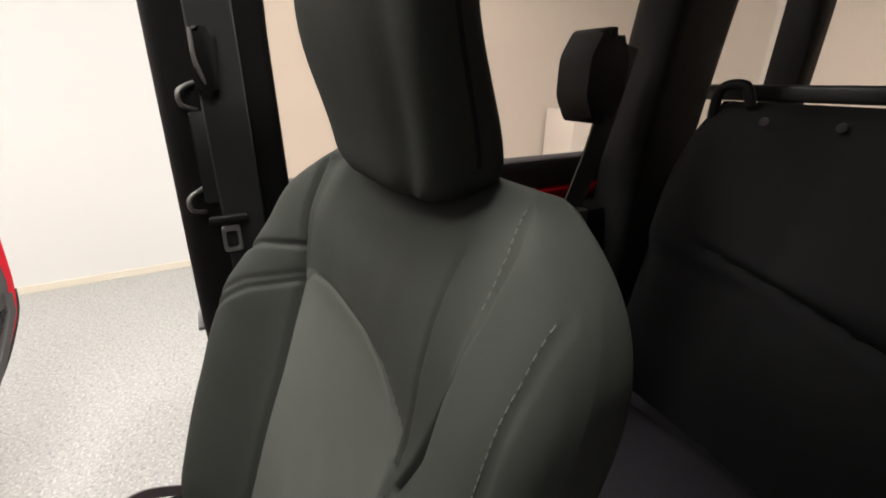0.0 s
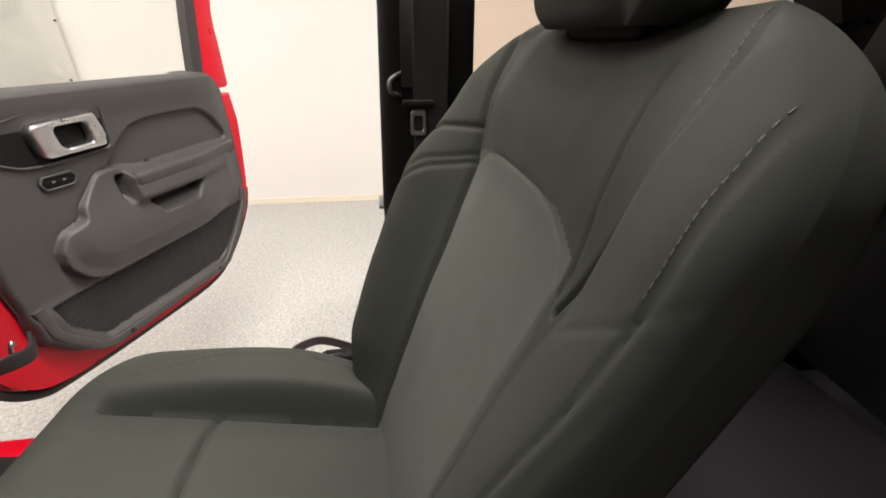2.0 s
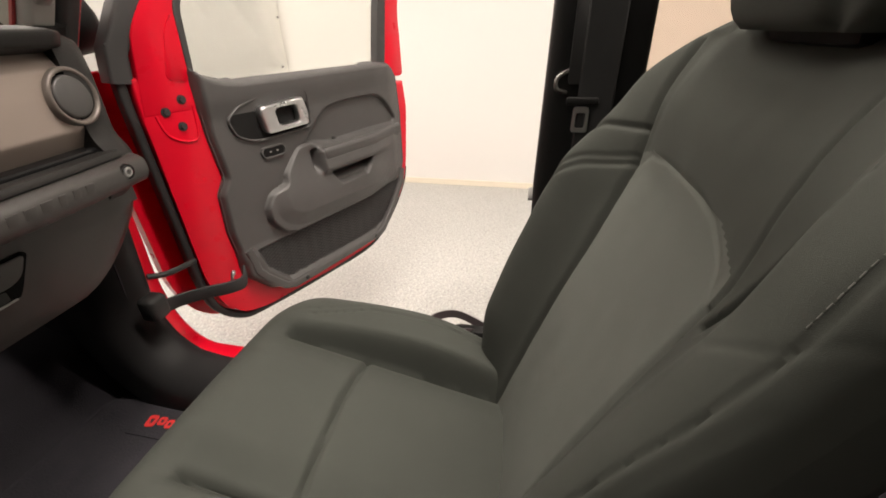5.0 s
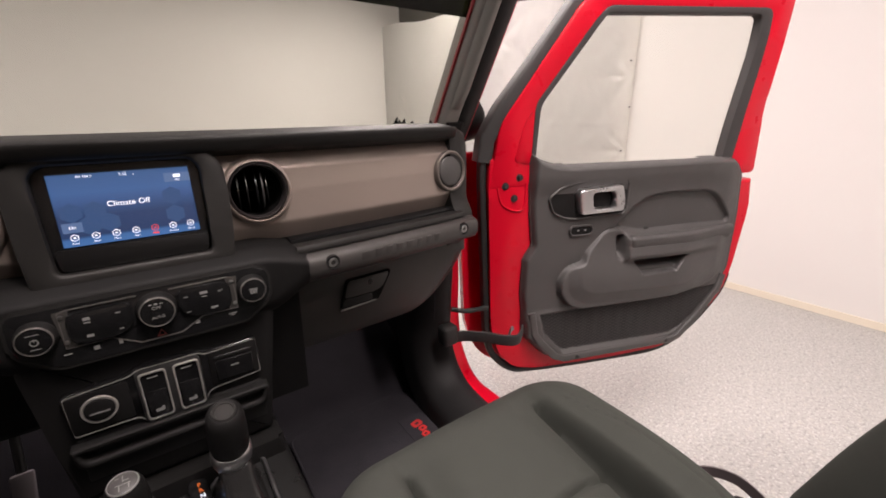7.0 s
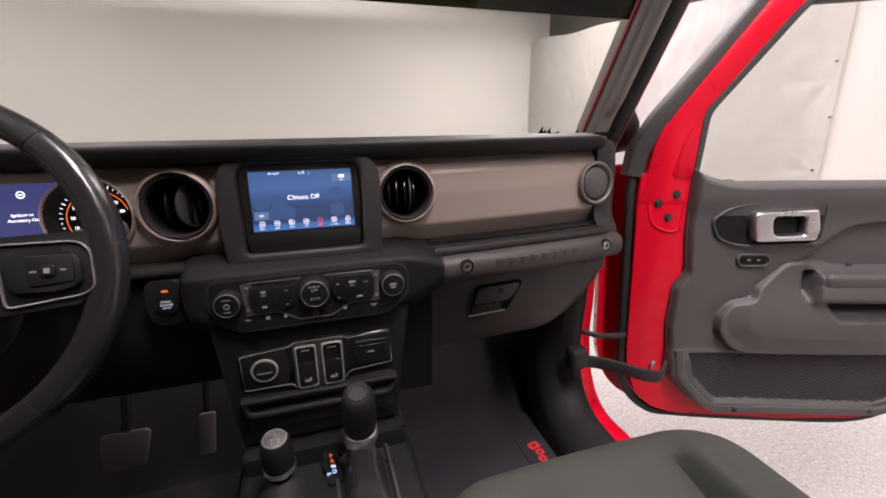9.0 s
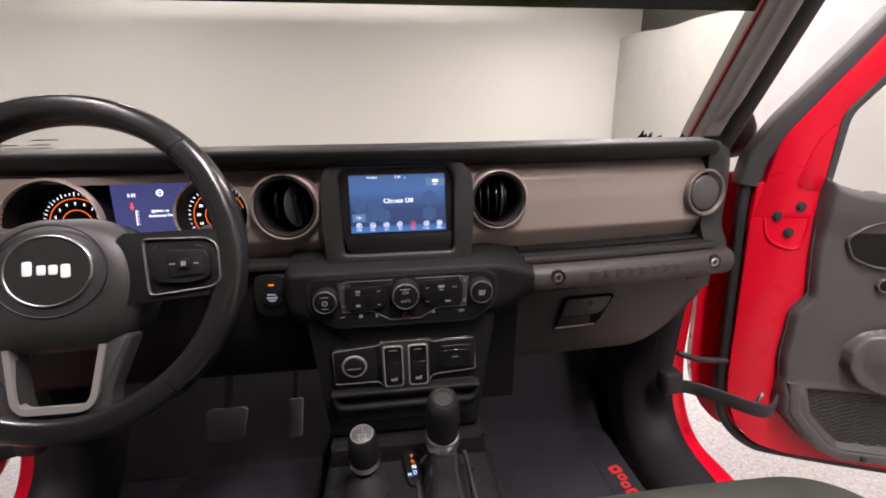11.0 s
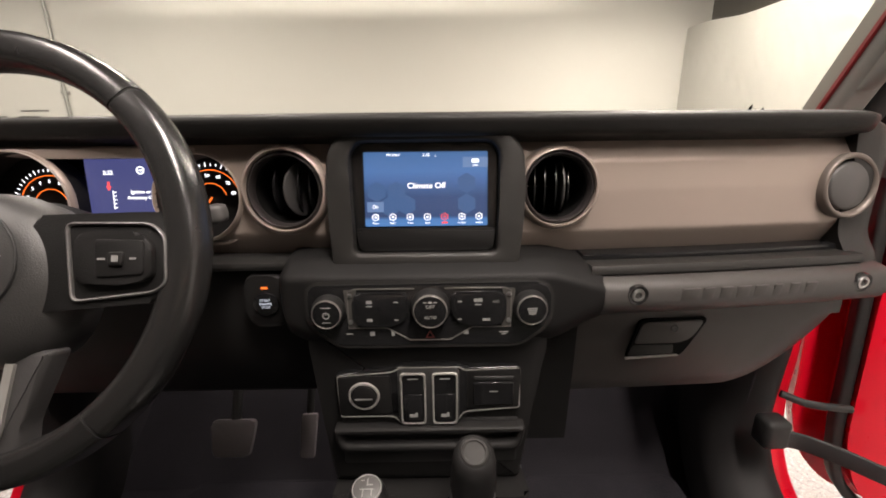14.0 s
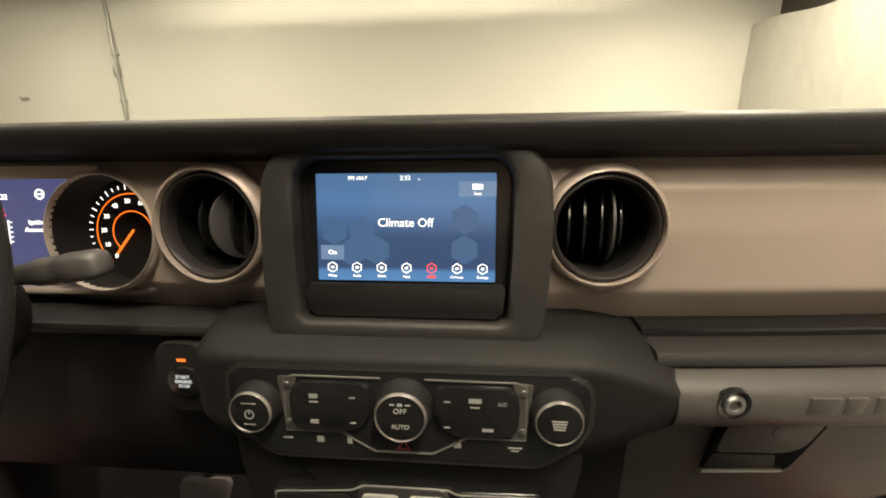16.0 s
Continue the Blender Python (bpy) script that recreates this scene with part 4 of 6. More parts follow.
for sx in (-0.0205, 0.0205):
    o = fillet([(sx - 0.0165, -0.040), (sx + 0.0165, -0.040), (sx + 0.0165, 0.037), (sx - 0.0165, 0.037)], 0.006, 4)
    i = fillet([(sx - 0.0140, -0.0375), (sx + 0.0140, -0.0375), (sx + 0.0140, 0.0345), (sx - 0.0140, 0.0345)], 0.005, 4)
    part("switch_rim", rim(o, i, 0.004, 0.0085, W, 0.001), M_SILVER, sw, "bright metal switch rim", 45)
    part("window_switch", prism(i, 0.003, 0.0062, W), M_GLOSS, sw, "black window switch")
    part("switch_pad", rbox((sx, -0.015, 0.0055), (0.025, 0.040, 0.005), 0.002, 2, W @ pose(0, 0, 0, -4, 0, 0)), M_GLOSS, sw, "rocker paddle")
    for dx, dy, w, h in ((0, 0.028, 0.013, 0.0016), (-0.001, -0.025, 0.008, 0.0045), (0.004, -0.0235, 0.003, 0.0065)):
        part("legend", rbox((sx + dx, dy, 0.0098 if dy < 0 else 0.0066), (w, h, 0.0004), 0, 1, W), M_LEGEND, sw, "", 0)
for k, (cx, cy) in enumerate(((-0.083, 0.002), (0.083, 0.010))):
    o = fillet([(cx - 0.034, cy - 0.030), (cx + 0.034, cy - 0.028), (cx + 0.034, cy + 0.030), (cx - 0.034, cy + 0.028)], 0.004, 3)
    part("outlet_plate", prism(o, 0.002, 0.0042, W, 0.001), M_PLASTIC, sw, "black outlet plate")
D12 = W @ pose(-0.084, 0.003, 0.004)
part("power_outlet", lathe([(0.0165, 0), (0.0175, 0.003), (0.0195, 0.003), (0.0205, 0)], 36, D12), M_SILVER, sw, "chrome ring of the power outlet", 60)
part("outlet_cap", disc(0.0165, 0, 0.004, D12, 32, 0.002), M_PLASTIC, sw, "black outlet cap", 50)
part("legend", rbox((0, -0.003, 0.0042), (0.022, 0.0022, 0.0004), 0, 1, D12), M_LEGEND, sw, "", 0)
part("port_door", rbox((0.083, 0.004, 0.005), (0.052, 0.034, 0.003), 0.001, 1, W), M_GLOSS, sw, "black port door")
part("port_slot", rbox((0.083, 0.027, 0.0045), (0.05, 0.005, 0.002), 0.001, 1, W), M_RUBBER, sw, "narrow slot above the port door")
part("legend", rbox((0.083, 0.008, 0.0068), (0.011, 0.0018, 0.0004), 0, 1, W), M_LEGEND, sw, "", 0)

# knee panel under the wheel, start button
knee = [[(x, y, z) for y, z in ((0.06, 1.12), (0.0, 1.115), (-0.012, 1.09), (0.0, 0.99), (0.03, 0.90), (0.07, 0.87), (0.25, 0.87), (0.25, 1.12))] for x in (-0.74, -0.15)]
part("knee_panel", loft(knee), M_PLASTIC, dash, "black panel under the steering column", 45)
part("knee_lip", rbox((-0.43, -0.005, 1.112), (0.55, 0.05, 0.012), 0.005), M_SOFT, dash, "black ledge below the gauges")
SB = facing(-0.206, -0.022, 1.066, -2)
start = part("start_button", prism(fillet([(-0.024, -0.034), (0.024, -0.034), (0.028, 0.0), (0.024, 0.036), (-0.024, 0.036), (-0.028, 0.0)], 0.012), -0.01, 0.010, SB, 0.004), M_PLASTIC, dash, "black start button pod", 45)
part("button", disc(0.0165, 0.009, 0.013, SB @ pose(0, -0.002, 0), 28, 0.002), M_GLOSS, start, "gloss black push button")
part("legend", rbox((0, 0.020, 0.0105), (0.0085, 0.003, 0.0004), 0, 1, SB), M_AMBER, start, "lit amber mark", 0)
for k, word in enumerate(("START", "ENGINE", "STOP")):
    letters(word, 0.0046, SB @ pose(0, 0.004 - 0.0048 * k, 0.0132), M_DIM, start, "legend")

# ---- passenger seat ----
SEAT_X = 0.385


def seg_dist(p, line):
    """Distance from p to a broken line, in the plane."""
    best = 9.0
    for (ax, ay), (bx, by) in zip(line, line[1:]):
        dx, dy = bx - ax, by - ay
        t = max(0, min(1, ((p[0] - ax) * dx + (p[1] - ay) * dy) / (dx * dx + dy * dy)))
        best = min(best, math.hypot(p[0] - ax - t * dx, p[1] - ay - t * dy))
    return best


def shell(place, na, nb, half, front, back, b0, b1, grooves, region, seat, mats, labels):
    """A padded shell: front(a, b) over a in +-half(b), closed by a back; split into parts by region(a, b)."""
    pieces = {}
    grid = []
    for j in range(nb + 1):
        b = b0 + (b1 - b0) * j / nb
        w = half(b)
        row = []
        for i in range(na + 1):
            a = w * (-1 + 2 * i / na)
            c = front(a, b)
            for line, width, depth in grooves:
                d = seg_dist((a, b), line)
                if d < width * 2.2:
                    c -= depth * math.exp(-(d / width) ** 2)
            row.append((a, b, place(a, b, c)))
        grid.append(row)
    for j in range(nb):
        for i in range(na):
            q = (grid[j][i], grid[j][i + 1], grid[j + 1][i + 1], grid[j + 1][i])
            key = region(sum(p[0] for p in q) / 4, sum(p[1] for p in q) / 4)
            pieces.setdefault(key, []).append([p[2] for p in q])
    # sides and back
    edge = [grid[0][i] for i in range(na + 1)] + [grid[j][na] for j in range(1, nb + 1)] + [grid[nb][i] for i in range(na - 1, -1, -1)] + [grid[j][0] for j in range(nb - 1, 0, -1)]
    rings = [[p[2] for p in edge]]
    for s, c in back:
        rings.append([place(p[0] * s, b0 + (p[1] - b0) * (0.5 + s / 2) + 0.01 * (1 - s), c) for p in edge])
    k = len(edge)
    for r0, r1 in zip(rings, rings[1:]):
        for i in range(k):
            pieces.setdefault("rest", []).append([r0[i], r0[(i + 1) % k], r1[(i + 1) % k], r1[i]])
    pieces["rest"].append(rings[-1])
    for key, faces in pieces.items():
        bm = bmesh.new()
        seen = {}
        for f in faces:
            vs = []
            for p in f:
                h = (round(p[0], 5), round(p[1], 5), round(p[2], 5))
                if h not in seen:
                    seen[h] = bm.verts.new(p)
                if seen[h] not in vs:
                    vs.append(seen[h])
            if len(vs) > 2:
                try:
                    bm.faces.new(vs)
                except ValueError:
                    pass
        part(key if key != "rest" else labels["rest"][0], bm, mats[key], seat, labels[key][1], 60)


def stitches(line, place, front, seat, gap=0.0055, length=0.0034, lift=0.0):
    """A row of short raised threads along a line of (a, b)."""
    bm = bmesh.new()
    for (ax, ay), (bx, by) in zip(line, line[1:]):
        d = math.hypot(bx - ax, by - ay)
        n = max(1, int(d / gap))
        for k in range(n):
            t0, t1 = k / n, k / n + length / d
            p = [place(ax + (bx - ax) * t, ay + (by - ay) * t, front(ax + (bx - ax) * t, ay + (by - ay) * t) + lift) for t in (t0, t1)]
            join(bm, sweep(p, 0.00045, up=(0.3, 0.5, 0.8)))
    part("stitching", bm, M_THREAD, seat, "pale seam stitching", 60)


def passenger_seat():
    seat = thing("front_seat", "charcoal cloth front seat with a grey insert", "car seat", (SEAT_X, -0.55, 0.51), "front seats")
    O, u, n = Vector((SEAT_X, -0.675, 0.746)), Vector((0, -0.329, 0.945)), Vector((0, 0.945, 0.329))

    def place(a, b, c):
        if a < 0:
            w = half(b)
            ih = 0.213 - 0.086 * max(0, (b - 0.40) / 0.190) ** 4.8
            x = -a
            if x > 0.12:
                x = 0.12 + (x - 0.12) * (ih - 0.12) / max(0.02, w - 0.12)
            a = -x
        return O + Vector((a, 0, 0)) + u * b + n * c

    def half(b):
        w = 0.236 + 0.010 * smooth(0.0, 0.25, b) - 0.008 * smooth(0.30, 0.48, b)
        if b > 0.47:
            w -= 0.100 * (min(1, (b - 0.47) / 0.125)) ** 2.7
        return w

    def front(a, b):
        w = half(b)
        x = abs(a)
        inner = 0.130 if a > 0 else 0.118 + 0.042 * smooth(0.30, 0.46, b)
        if a > 0:
            H = 0.074 * (1 - 0.50 * smooth(0.36, 0.50, b)) * (1 - 0.75 * smooth(0.48, 0.59, b))
        else:
            H = 0.036 * (1 - 0.62 * smooth(0.10, 0.50, b)) * (1 - 0.9 * smooth(0.46, 0.58, b))
        H *= 0.65 + 0.35 * smooth(-0.02, 0.12, b)
        crest = min(max(inner + 0.015, w - (0.048 if a > 0 else 0.060)), w - 0.014)
        c = -0.010 * math.cos(min(1, x / inner) * math.pi / 2) + 0.006 * math.sin(min(1, max(0, b / 0.42)) * math.pi)
        if x > inner:
            t = (x - inner) / max(0.01, crest - inner)
            c += H * (smooth(0, 1, t) if a < 0 else smooth(0, 1, t) * 0.72 + 0.28 * min(1, max(0, t)))
        if x > crest:
            t = min(1, (x - crest) / (w - crest))
            c -= (H * 0.9 + 0.020 + (0.012 if a < 0 else 0)) * (1 - math.sqrt(max(0, 1 - t ** 2.2)))
        c += 0.012 * smooth(0.40, 0.50, b) * (1 - smooth(0.12, 0.2, x))
        if b > 0.475:
            t = (b - 0.475) / 0.117
            c -= 0.058 * (1 - math.sqrt(max(0, 1 - min(1, t) ** 2.4)))
        c = max(c, -0.058)
        # slack cloth
        c += 0.0016 * noise.noise(Vector((a * 9 + 3, b * 7, 1))) + 0.0009 * noise.noise(Vector((a * 25, b * 18, 5)))
        return c

    top = [(0.138, 0.415), (0.115, 0.436), (0.075, 0.442), (0.0, 0.443), (-0.06, 0.438), (-0.098, 0.422), (-0.116, 0.395)]
    ridge = [(-0.152, 0.580), (-0.165, 0.555), (-0.172, 0.525), (-0.171, 0.49), (-0.154, 0.435), (-0.133, 0.388)]
    outer = [(-0.176, 0.574), (-0.200, 0.556), (-0.213, 0.537), (-0.217, 0.51), (-0.219, 0.44), (-0.220, 0.36), (-0.212, 0.22), (-0.195, 0.08), (-0.180, -0.02)]
    grooves = [([(0.134, -0.04), (0.134, 0.30), (0.140, 0.42), (0.148, 0.50), (0.152, 0.59)], 0.0032, 0.008),
               (top, 0.0022, 0.0014),
               ([(-0.118, 0.395), (-0.117, 0.30), (-0.105, 0.10), (-0.095, -0.04)], 0.003, 0.005),
               ([(-0.120, 0.545), (-0.127, 0.49), (-0.124, 0.42), (-0.119, 0.37)], 0.0024, 0.0026),
               ([(0.143, 0.416), (0.175, 0.388), (0.212, 0.335), (0.232, 0.265), (0.236, 0.15)], 0.0026, 0.0045),
               ([(0.144, 0.425), (0.179, 0.396), (0.218, 0.342), (0.238, 0.27)], 0.0024, 0.0035),
               ([(0.147, 0.456), (0.185, 0.440), (0.228, 0.408)], 0.003, 0.005),
               (ridge, 0.0022, 0.0035), (ridge[-3:], 0.0026, 0.0045), (outer, 0.0018, 0.0020), ([(-0.222, 0.22), (-0.229, 0.30), (-0.232, 0.40)], 0.0018, 0.0009), ([(-0.238, 0.22), (-0.240, 0.31), (-0.239, 0.40)], 0.0018, 0.0009),
               ([(-0.140, 0.388), (-0.180, 0.398), (-0.214, 0.424), (-0.232, 0.452)], 0.0020, 0.0008)]

    def region(a, b):
        left = -0.117 + 0.022 * (1 - smooth(0.0, 0.3, b))
        lim = 0.443 - 0.9 * max(0, abs(a - 0.02) - 0.08) ** 1.35
        if left < a < 0.134 + 0.006 * smooth(0.3, 0.42, b) and b < lim:
            return "backrest_insert"
        if a >= 0.134 + 0.018 * smooth(0.3, 0.58, b):
            return "outer_bolster"
        return "backrest" if a > -0.135 else "inner_bolster"

    back = [(1.0, -0.061), (0.985, -0.070), (0.945, -0.082), (0.86, -0.096), (0.70, -0.106)]
    mats = {"backrest_insert": M_FABRIC_LIGHT, "outer_bolster": M_FABRIC, "inner_bolster": M_FABRIC, "backrest": M_FABRIC, "rest": M_FABRIC}
    labels = {"backrest_insert": ("", "lighter grey woven back insert"), "outer_bolster": ("", ""), "inner_bolster": ("", ""), "backrest": ("", ""), "rest": ("backrest_shell", "")}
    shell(place, 210, 230, half, front, back, -0.06, 0.592, grooves, region, seat, mats, labels)
    stitches([(a + 0.005, b) for a, b in ridge[:3]], place, front, seat)
    stitches([(a + 0.004, b) for a, b in outer[2:5]], place, front, seat)

    # cushion
    O2, f, n2 = Vector((SEAT_X, -0.665, 0.742)), Vector((0, 0.974, 0.226)), Vector((0, -0.226, 0.974))

    def place2(a, b, c):
        return O2 + Vector((a, 0, 0)) + f * b + n2 * c

    def half2(b):
        w = 0.255 - 0.02 * smooth(0.15, -0.05, b)
        if b > 0.33:
            w -= 0.075 * min(1, (b - 0.33) / 0.125) ** 2.2
        return w

    def front2(a, b):
        w, x, inner = half2(b), abs(a), 0.132
        H = 0.047 * math.sin(math.pi * min(1, max(0, (b + 0.14) / 0.545))) ** 1.35
        crest = w - 0.055
        c = 0.004 * math.cos(min(1, x / inner) * math.pi / 2) - 0.014 * smooth(0.07, 0.13, x) * (1 - smooth(0.134, 0.160, x)) * (1 - smooth(0.36, 0.44, b))
        if x > inner:
            t = min(1, (x - inner) / 0.024)
            c += H * (0.88 * smooth(0, 1, t) + 0.12 * min(1, max(0, (x - inner - 0.03) / 0.05)))
        if x > crest:
            t = (x - crest) / (w - crest)
            c -= (H * 0.8 + 0.035) * (1 - math.sqrt(max(0, 1 - t ** 2.2)))
        if b > 0.36:
            t = min(1, (b - 0.36) / 0.095)
            c -= 0.10 * (1 - math.sqrt(max(0, 1 - t ** 2.3)))
        return c

    grooves2 = [([(0.134, -0.05), (0.134, 0.37)], 0.0075, 0.022), ([(-0.134, -0.05), (-0.134, 0.37)], 0.006, 0.016),
                ([(0.133, 0.225), (0.03, 0.232), (-0.133, 0.222)], 0.0045, 0.009),
                ([(0.185, 0.0), (0.205, 0.12), (0.205, 0.25), (0.175, 0.36)], 0.0025, 0.004), ([(0.195, 0.0), (0.215, 0.12), (0.215, 0.25), (0.185, 0.37)], 0.002, 0.003)]

    def region2(a, b):
        return "cushion_insert" if abs(a) < 0.132 else ("cushion_outer_bolster" if a > 0 else "cushion_inner_bolster")

    mats2 = {"cushion_insert": M_FABRIC, "cushion_outer_bolster": M_FABRIC, "cushion_inner_bolster": M_FABRIC, "rest": M_FABRIC}
    labels2 = {"cushion_insert": ("", "charcoal woven seat centre"), "cushion_outer_bolster": ("", ""), "cushion_inner_bolster": ("", ""), "rest": ("cushion_shell", "")}
    shell(place2, 120, 110, half2, front2, [(1.0, -0.10), (0.97, -0.14), (0.9, -0.15)], -0.03, 0.455, grooves2, region2, seat, mats2, labels2)

    # headrest: a soft block that stands almost upright
    rings = []
    for k in range(33):
        t = k / 32
        z = 1.281 + 0.232 * t
        w = 0.098 + 0.018 * smooth(0, 0.45, t) - 0.008 * smooth(0.7, 1, t)
        yf, yb = -0.838 + 0.021 * smooth(0, 0.55, t) - 0.014 * smooth(0.7, 1, t), -0.924 + 0.038 * smooth(0.05, 0.5, t)
        s = (1 - (1 - min(1, t / 0.09)) ** 2.4 * 0.17) * (1 - max(0, (t - 0.86) / 0.14) ** 2.4 * 0.35)
        cy = (yf + yb) / 2
        ring = []
        for m in range(84):
            th = 2 * math.pi * m / 84
            cx, sy = math.cos(th), math.sin(th)
            e = 0.50
            x = math.copysign(abs(cx) ** e, cx) * w
            y = math.copysign(abs(sy) ** e, sy) * (yf - yb) / 2
            x *= 1 - 0.16 * smooth(0.2, -1, sy) - (0.03 * smooth(0.6, -0.2, sy) if cx < 0 else 0)
            if cx < 0:
                x *= 1 - 0.045 * math.exp(-((th - 2.15) / 0.22) ** 2)
                y *= 1 - 0.16 * math.exp(-((th - 2.15) / 0.22) ** 2)
            ring.append((SEAT_X + x * s, cy + y * s, z))
        rings.append(ring)
    part("headrest", loft(rings), M_FABRIC, seat, "large padded cloth headrest", 60)
    for sx in (-1, 1):
        seam = []
        for t in [0.10 + 0.76 * i / 24 for i in range(25)]:
            w = 0.098 + 0.018 * smooth(0, 0.45, t) - 0.008 * smooth(0.7, 1, t)
            yf, yb = -0.838 + 0.021 * smooth(0, 0.55, t) - 0.014 * smooth(0.7, 1, t), -0.924 + 0.038 * smooth(0.05, 0.5, t)
            seam.append((SEAT_X + sx * w * (0.966 if sx < 0 else 0.986), (yf + yb) / 2, 1.281 + 0.232 * t))
        part("headrest_seam", sweep(seam, 0.0014, up=(1, 0, 0)), M_FABRIC_REAR, seat, "dark side seam of the headrest", 60)
        part("headrest_post", sweep([(SEAT_X + sx * 0.055, -0.905, 1.22), (SEAT_X + sx * 0.055, -0.905, 1.31)], 0.007, up=(1, 0, 0)), M_CHROME, seat, "steel headrest post")
    part("headrest_collar", rbox((SEAT_X, -0.885, 1.286), (0.12, 0.04, 0.03), 0.01), M_PLASTIC, seat, "black headrest guide")
    part("shoulder_tab", prism(fillet([(0, 0), (0.036, 0.012), (0.05, 0.004), (0.014, -0.010)], 0.004), 0, 0.004, Matrix.Translation((SEAT_X + 0.095, -0.852, 1.300)) @ pose(0, 0, 0, 70, 0, -20), 0.002), M_PANEL, seat, "charcoal plastic tab at the shoulder")
    part("seat_base", rbox((SEAT_X, -0.46, 0.57), (0.40, 0.40, 0.13), 0.02), M_PLASTIC, seat, "black seat base")
    part("recliner_cover", rbox((SEAT_X + 0.262, -0.64, 0.72), (0.03, 0.15, 0.10), 0.014), M_PLASTIC, seat, "black plastic recliner cover")
    loop = curve_pts([(SEAT_X + 0.285, -0.625, 0.755), (SEAT_X + 0.275, -0.570, 0.787), (SEAT_X + 0.250, -0.530, 0.790), (SEAT_X + 0.228, -0.535, 0.785), (SEAT_X + 0.240, -0.575, 0.772), (SEAT_X + 0.272, -0.635, 0.752)], 6)
    part("pull_strap", sweep(loop, [(-0.0025, -0.007), (0.0025, -0.007), (0.0025, 0.007), (-0.0025, 0.007)], up=(0.2, 0.3, 1)), M_RAIL, seat, "grey looped pull strap", 60)

    return seat


# driver's seat, out of view, added to block light from that side
copy_thing(passenger_seat(), pose(-0.395, -0.64, 0.51))

# ---- belt on the pillar ----
belt = thing("seat_belt", "black front seat belt hanging on the pillar", "seat belt", (0.62, -0.75, 1.2))
part("belt_guide", prism(fillet([(-0.012, -0.034), (0.010, -0.034), (0.016, 0.03), (-0.006, 0.036)], 0.008), 0, 0.022, Matrix(((0, 0, -1, 0.632), (-1, 0, 0, -0.752), (0, 1, 0, 1.367), (0, 0, 0, 1))), 0.006), M_PLASTIC, belt, "black belt guide", 45)
part("guide_edge", sweep(curve_pts([(0.612, -0.745, 1.398), (0.609, -0.744, 1.37), (0.613, -0.752, 1.340)], 4), 0.0022, up=(1, 0, 0)), M_SATIN, belt, "dark satin edge of the belt guide", 60)
part("height_adjuster", prism(fillet([(-0.025, -0.052), (0.024, -0.052), (0.022, 0.05), (-0.024, 0.05)], 0.004), 0, 0.008, Matrix(((0, 0, -1, 0.63), (-1, 0, 0, -0.752), (0, 1, 0, 1.268), (0, 0, 0, 1))), 0.002), M_RUBBER, belt, "charcoal adjuster plate", 45)
for z, y in ((1.335, -0.727), (1.221, -0.716)):
    part("belt_clip", sweep(curve_pts([(0.628, y - 0.012, z + 0.012), (0.617, y + 0.003, z + 0.004), (0.617, y + 0.003, z - 0.010), (0.628, y - 0.010, z - 0.016)], 4), 0.0026, up=(1, 0, 0)), M_SATIN, belt, "small bright clip", 60)
part("webbing", rbox((0.622, -0.765, 1.20), (0.006, 0.046, 0.62), 0.002, 1), M_WEB, belt, "black belt webbing")
BK = Matrix(((0, 0, -1, 0.618), (-1, 0, 0, -0.748), (0, 1, 0, 1.175), (0, 0, 0, 1)))
part("tongue", rim(fillet([(-0.011, -0.020), (0.011, -0.020), (0.010, 0.014), (-0.010, 0.014)], 0.005, 3), fillet([(-0.006, -0.014), (0.006, -0.014), (0.006, 0.006), (-0.006, 0.006)], 0.003, 3), 0, 0.004, BK, 0.001), M_STEEL, belt, "bright steel belt tongue", 45)
part("tongue_grip", rbox((0.0, 0.021, 0.003), (0.042, 0.010, 0.010), 0.003, 2, BK), M_PLASTIC, belt, "black tongue grip")

# ---- rear bench ----
bench = thing("rear_bench", "black cloth rear bench seat", "car seat", (0.1, -1.5, 0.65))


def rear_half(b):
    return 0.47 - 0.05 * max(0, (b - 0.35) / 0.2) ** 2


def rear_place(a, b, c):
    return Vector((0.08 + a, -1.36 - 0.22 * b + c, 0.80 + b))


def rear_front(a, b):
    x = abs(a)
    c = 0.02 * math.cos(a * 7) + 0.018 * smooth(0.25, 0.30, b)
    w = rear_half(b)
    c -= 0.06 * (1 - math.sqrt(max(0, 1 - min(1, max(0, (x - w + 0.06) / 0.06)) ** 2)))
    if b > 0.46:
        c -= 0.05 * (1 - math.sqrt(max(0, 1 - min(1, (b - 0.46) / 0.065) ** 2)))
    return c


shell(rear_place, 70, 60, rear_half, rear_front, [(1.0, -0.07), (0.96, -0.12)], 0.0, 0.525, [([(-0.1, 0.20), (0.2, 0.275), (0.35, 0.30)], 0.008, 0.014), ([(0.0, 0.0), (0.02, 0.5)], 0.008, 0.012), ([(0.23, 0.0), (0.25, 0.28), (0.22, 0.5)], 0.006, 0.008)],
      lambda a, b: "rear_backrest", bench, {"rear_backrest": M_FABRIC_REAR, "rest": M_FABRIC_REAR}, {"rear_backrest": ("", ""), "rest": ("rear_backrest_shell", "")})
part("rear_cushion", rbox((0.08, -1.16, 0.73), (0.9, 0.42, 0.15), 0.05, 4), M_REAR_CUSHION_LIT, bench, "rear cushion, lighter violet-grey for the light on its top", 60)
for bx in (0.40, 0.31):
    part("seat_button", disc(0.006, 0, 0.006, facing(bx, -1.452, 1.302, 10), 12, 0.002), M_STEEL, bench, "small bright stud")
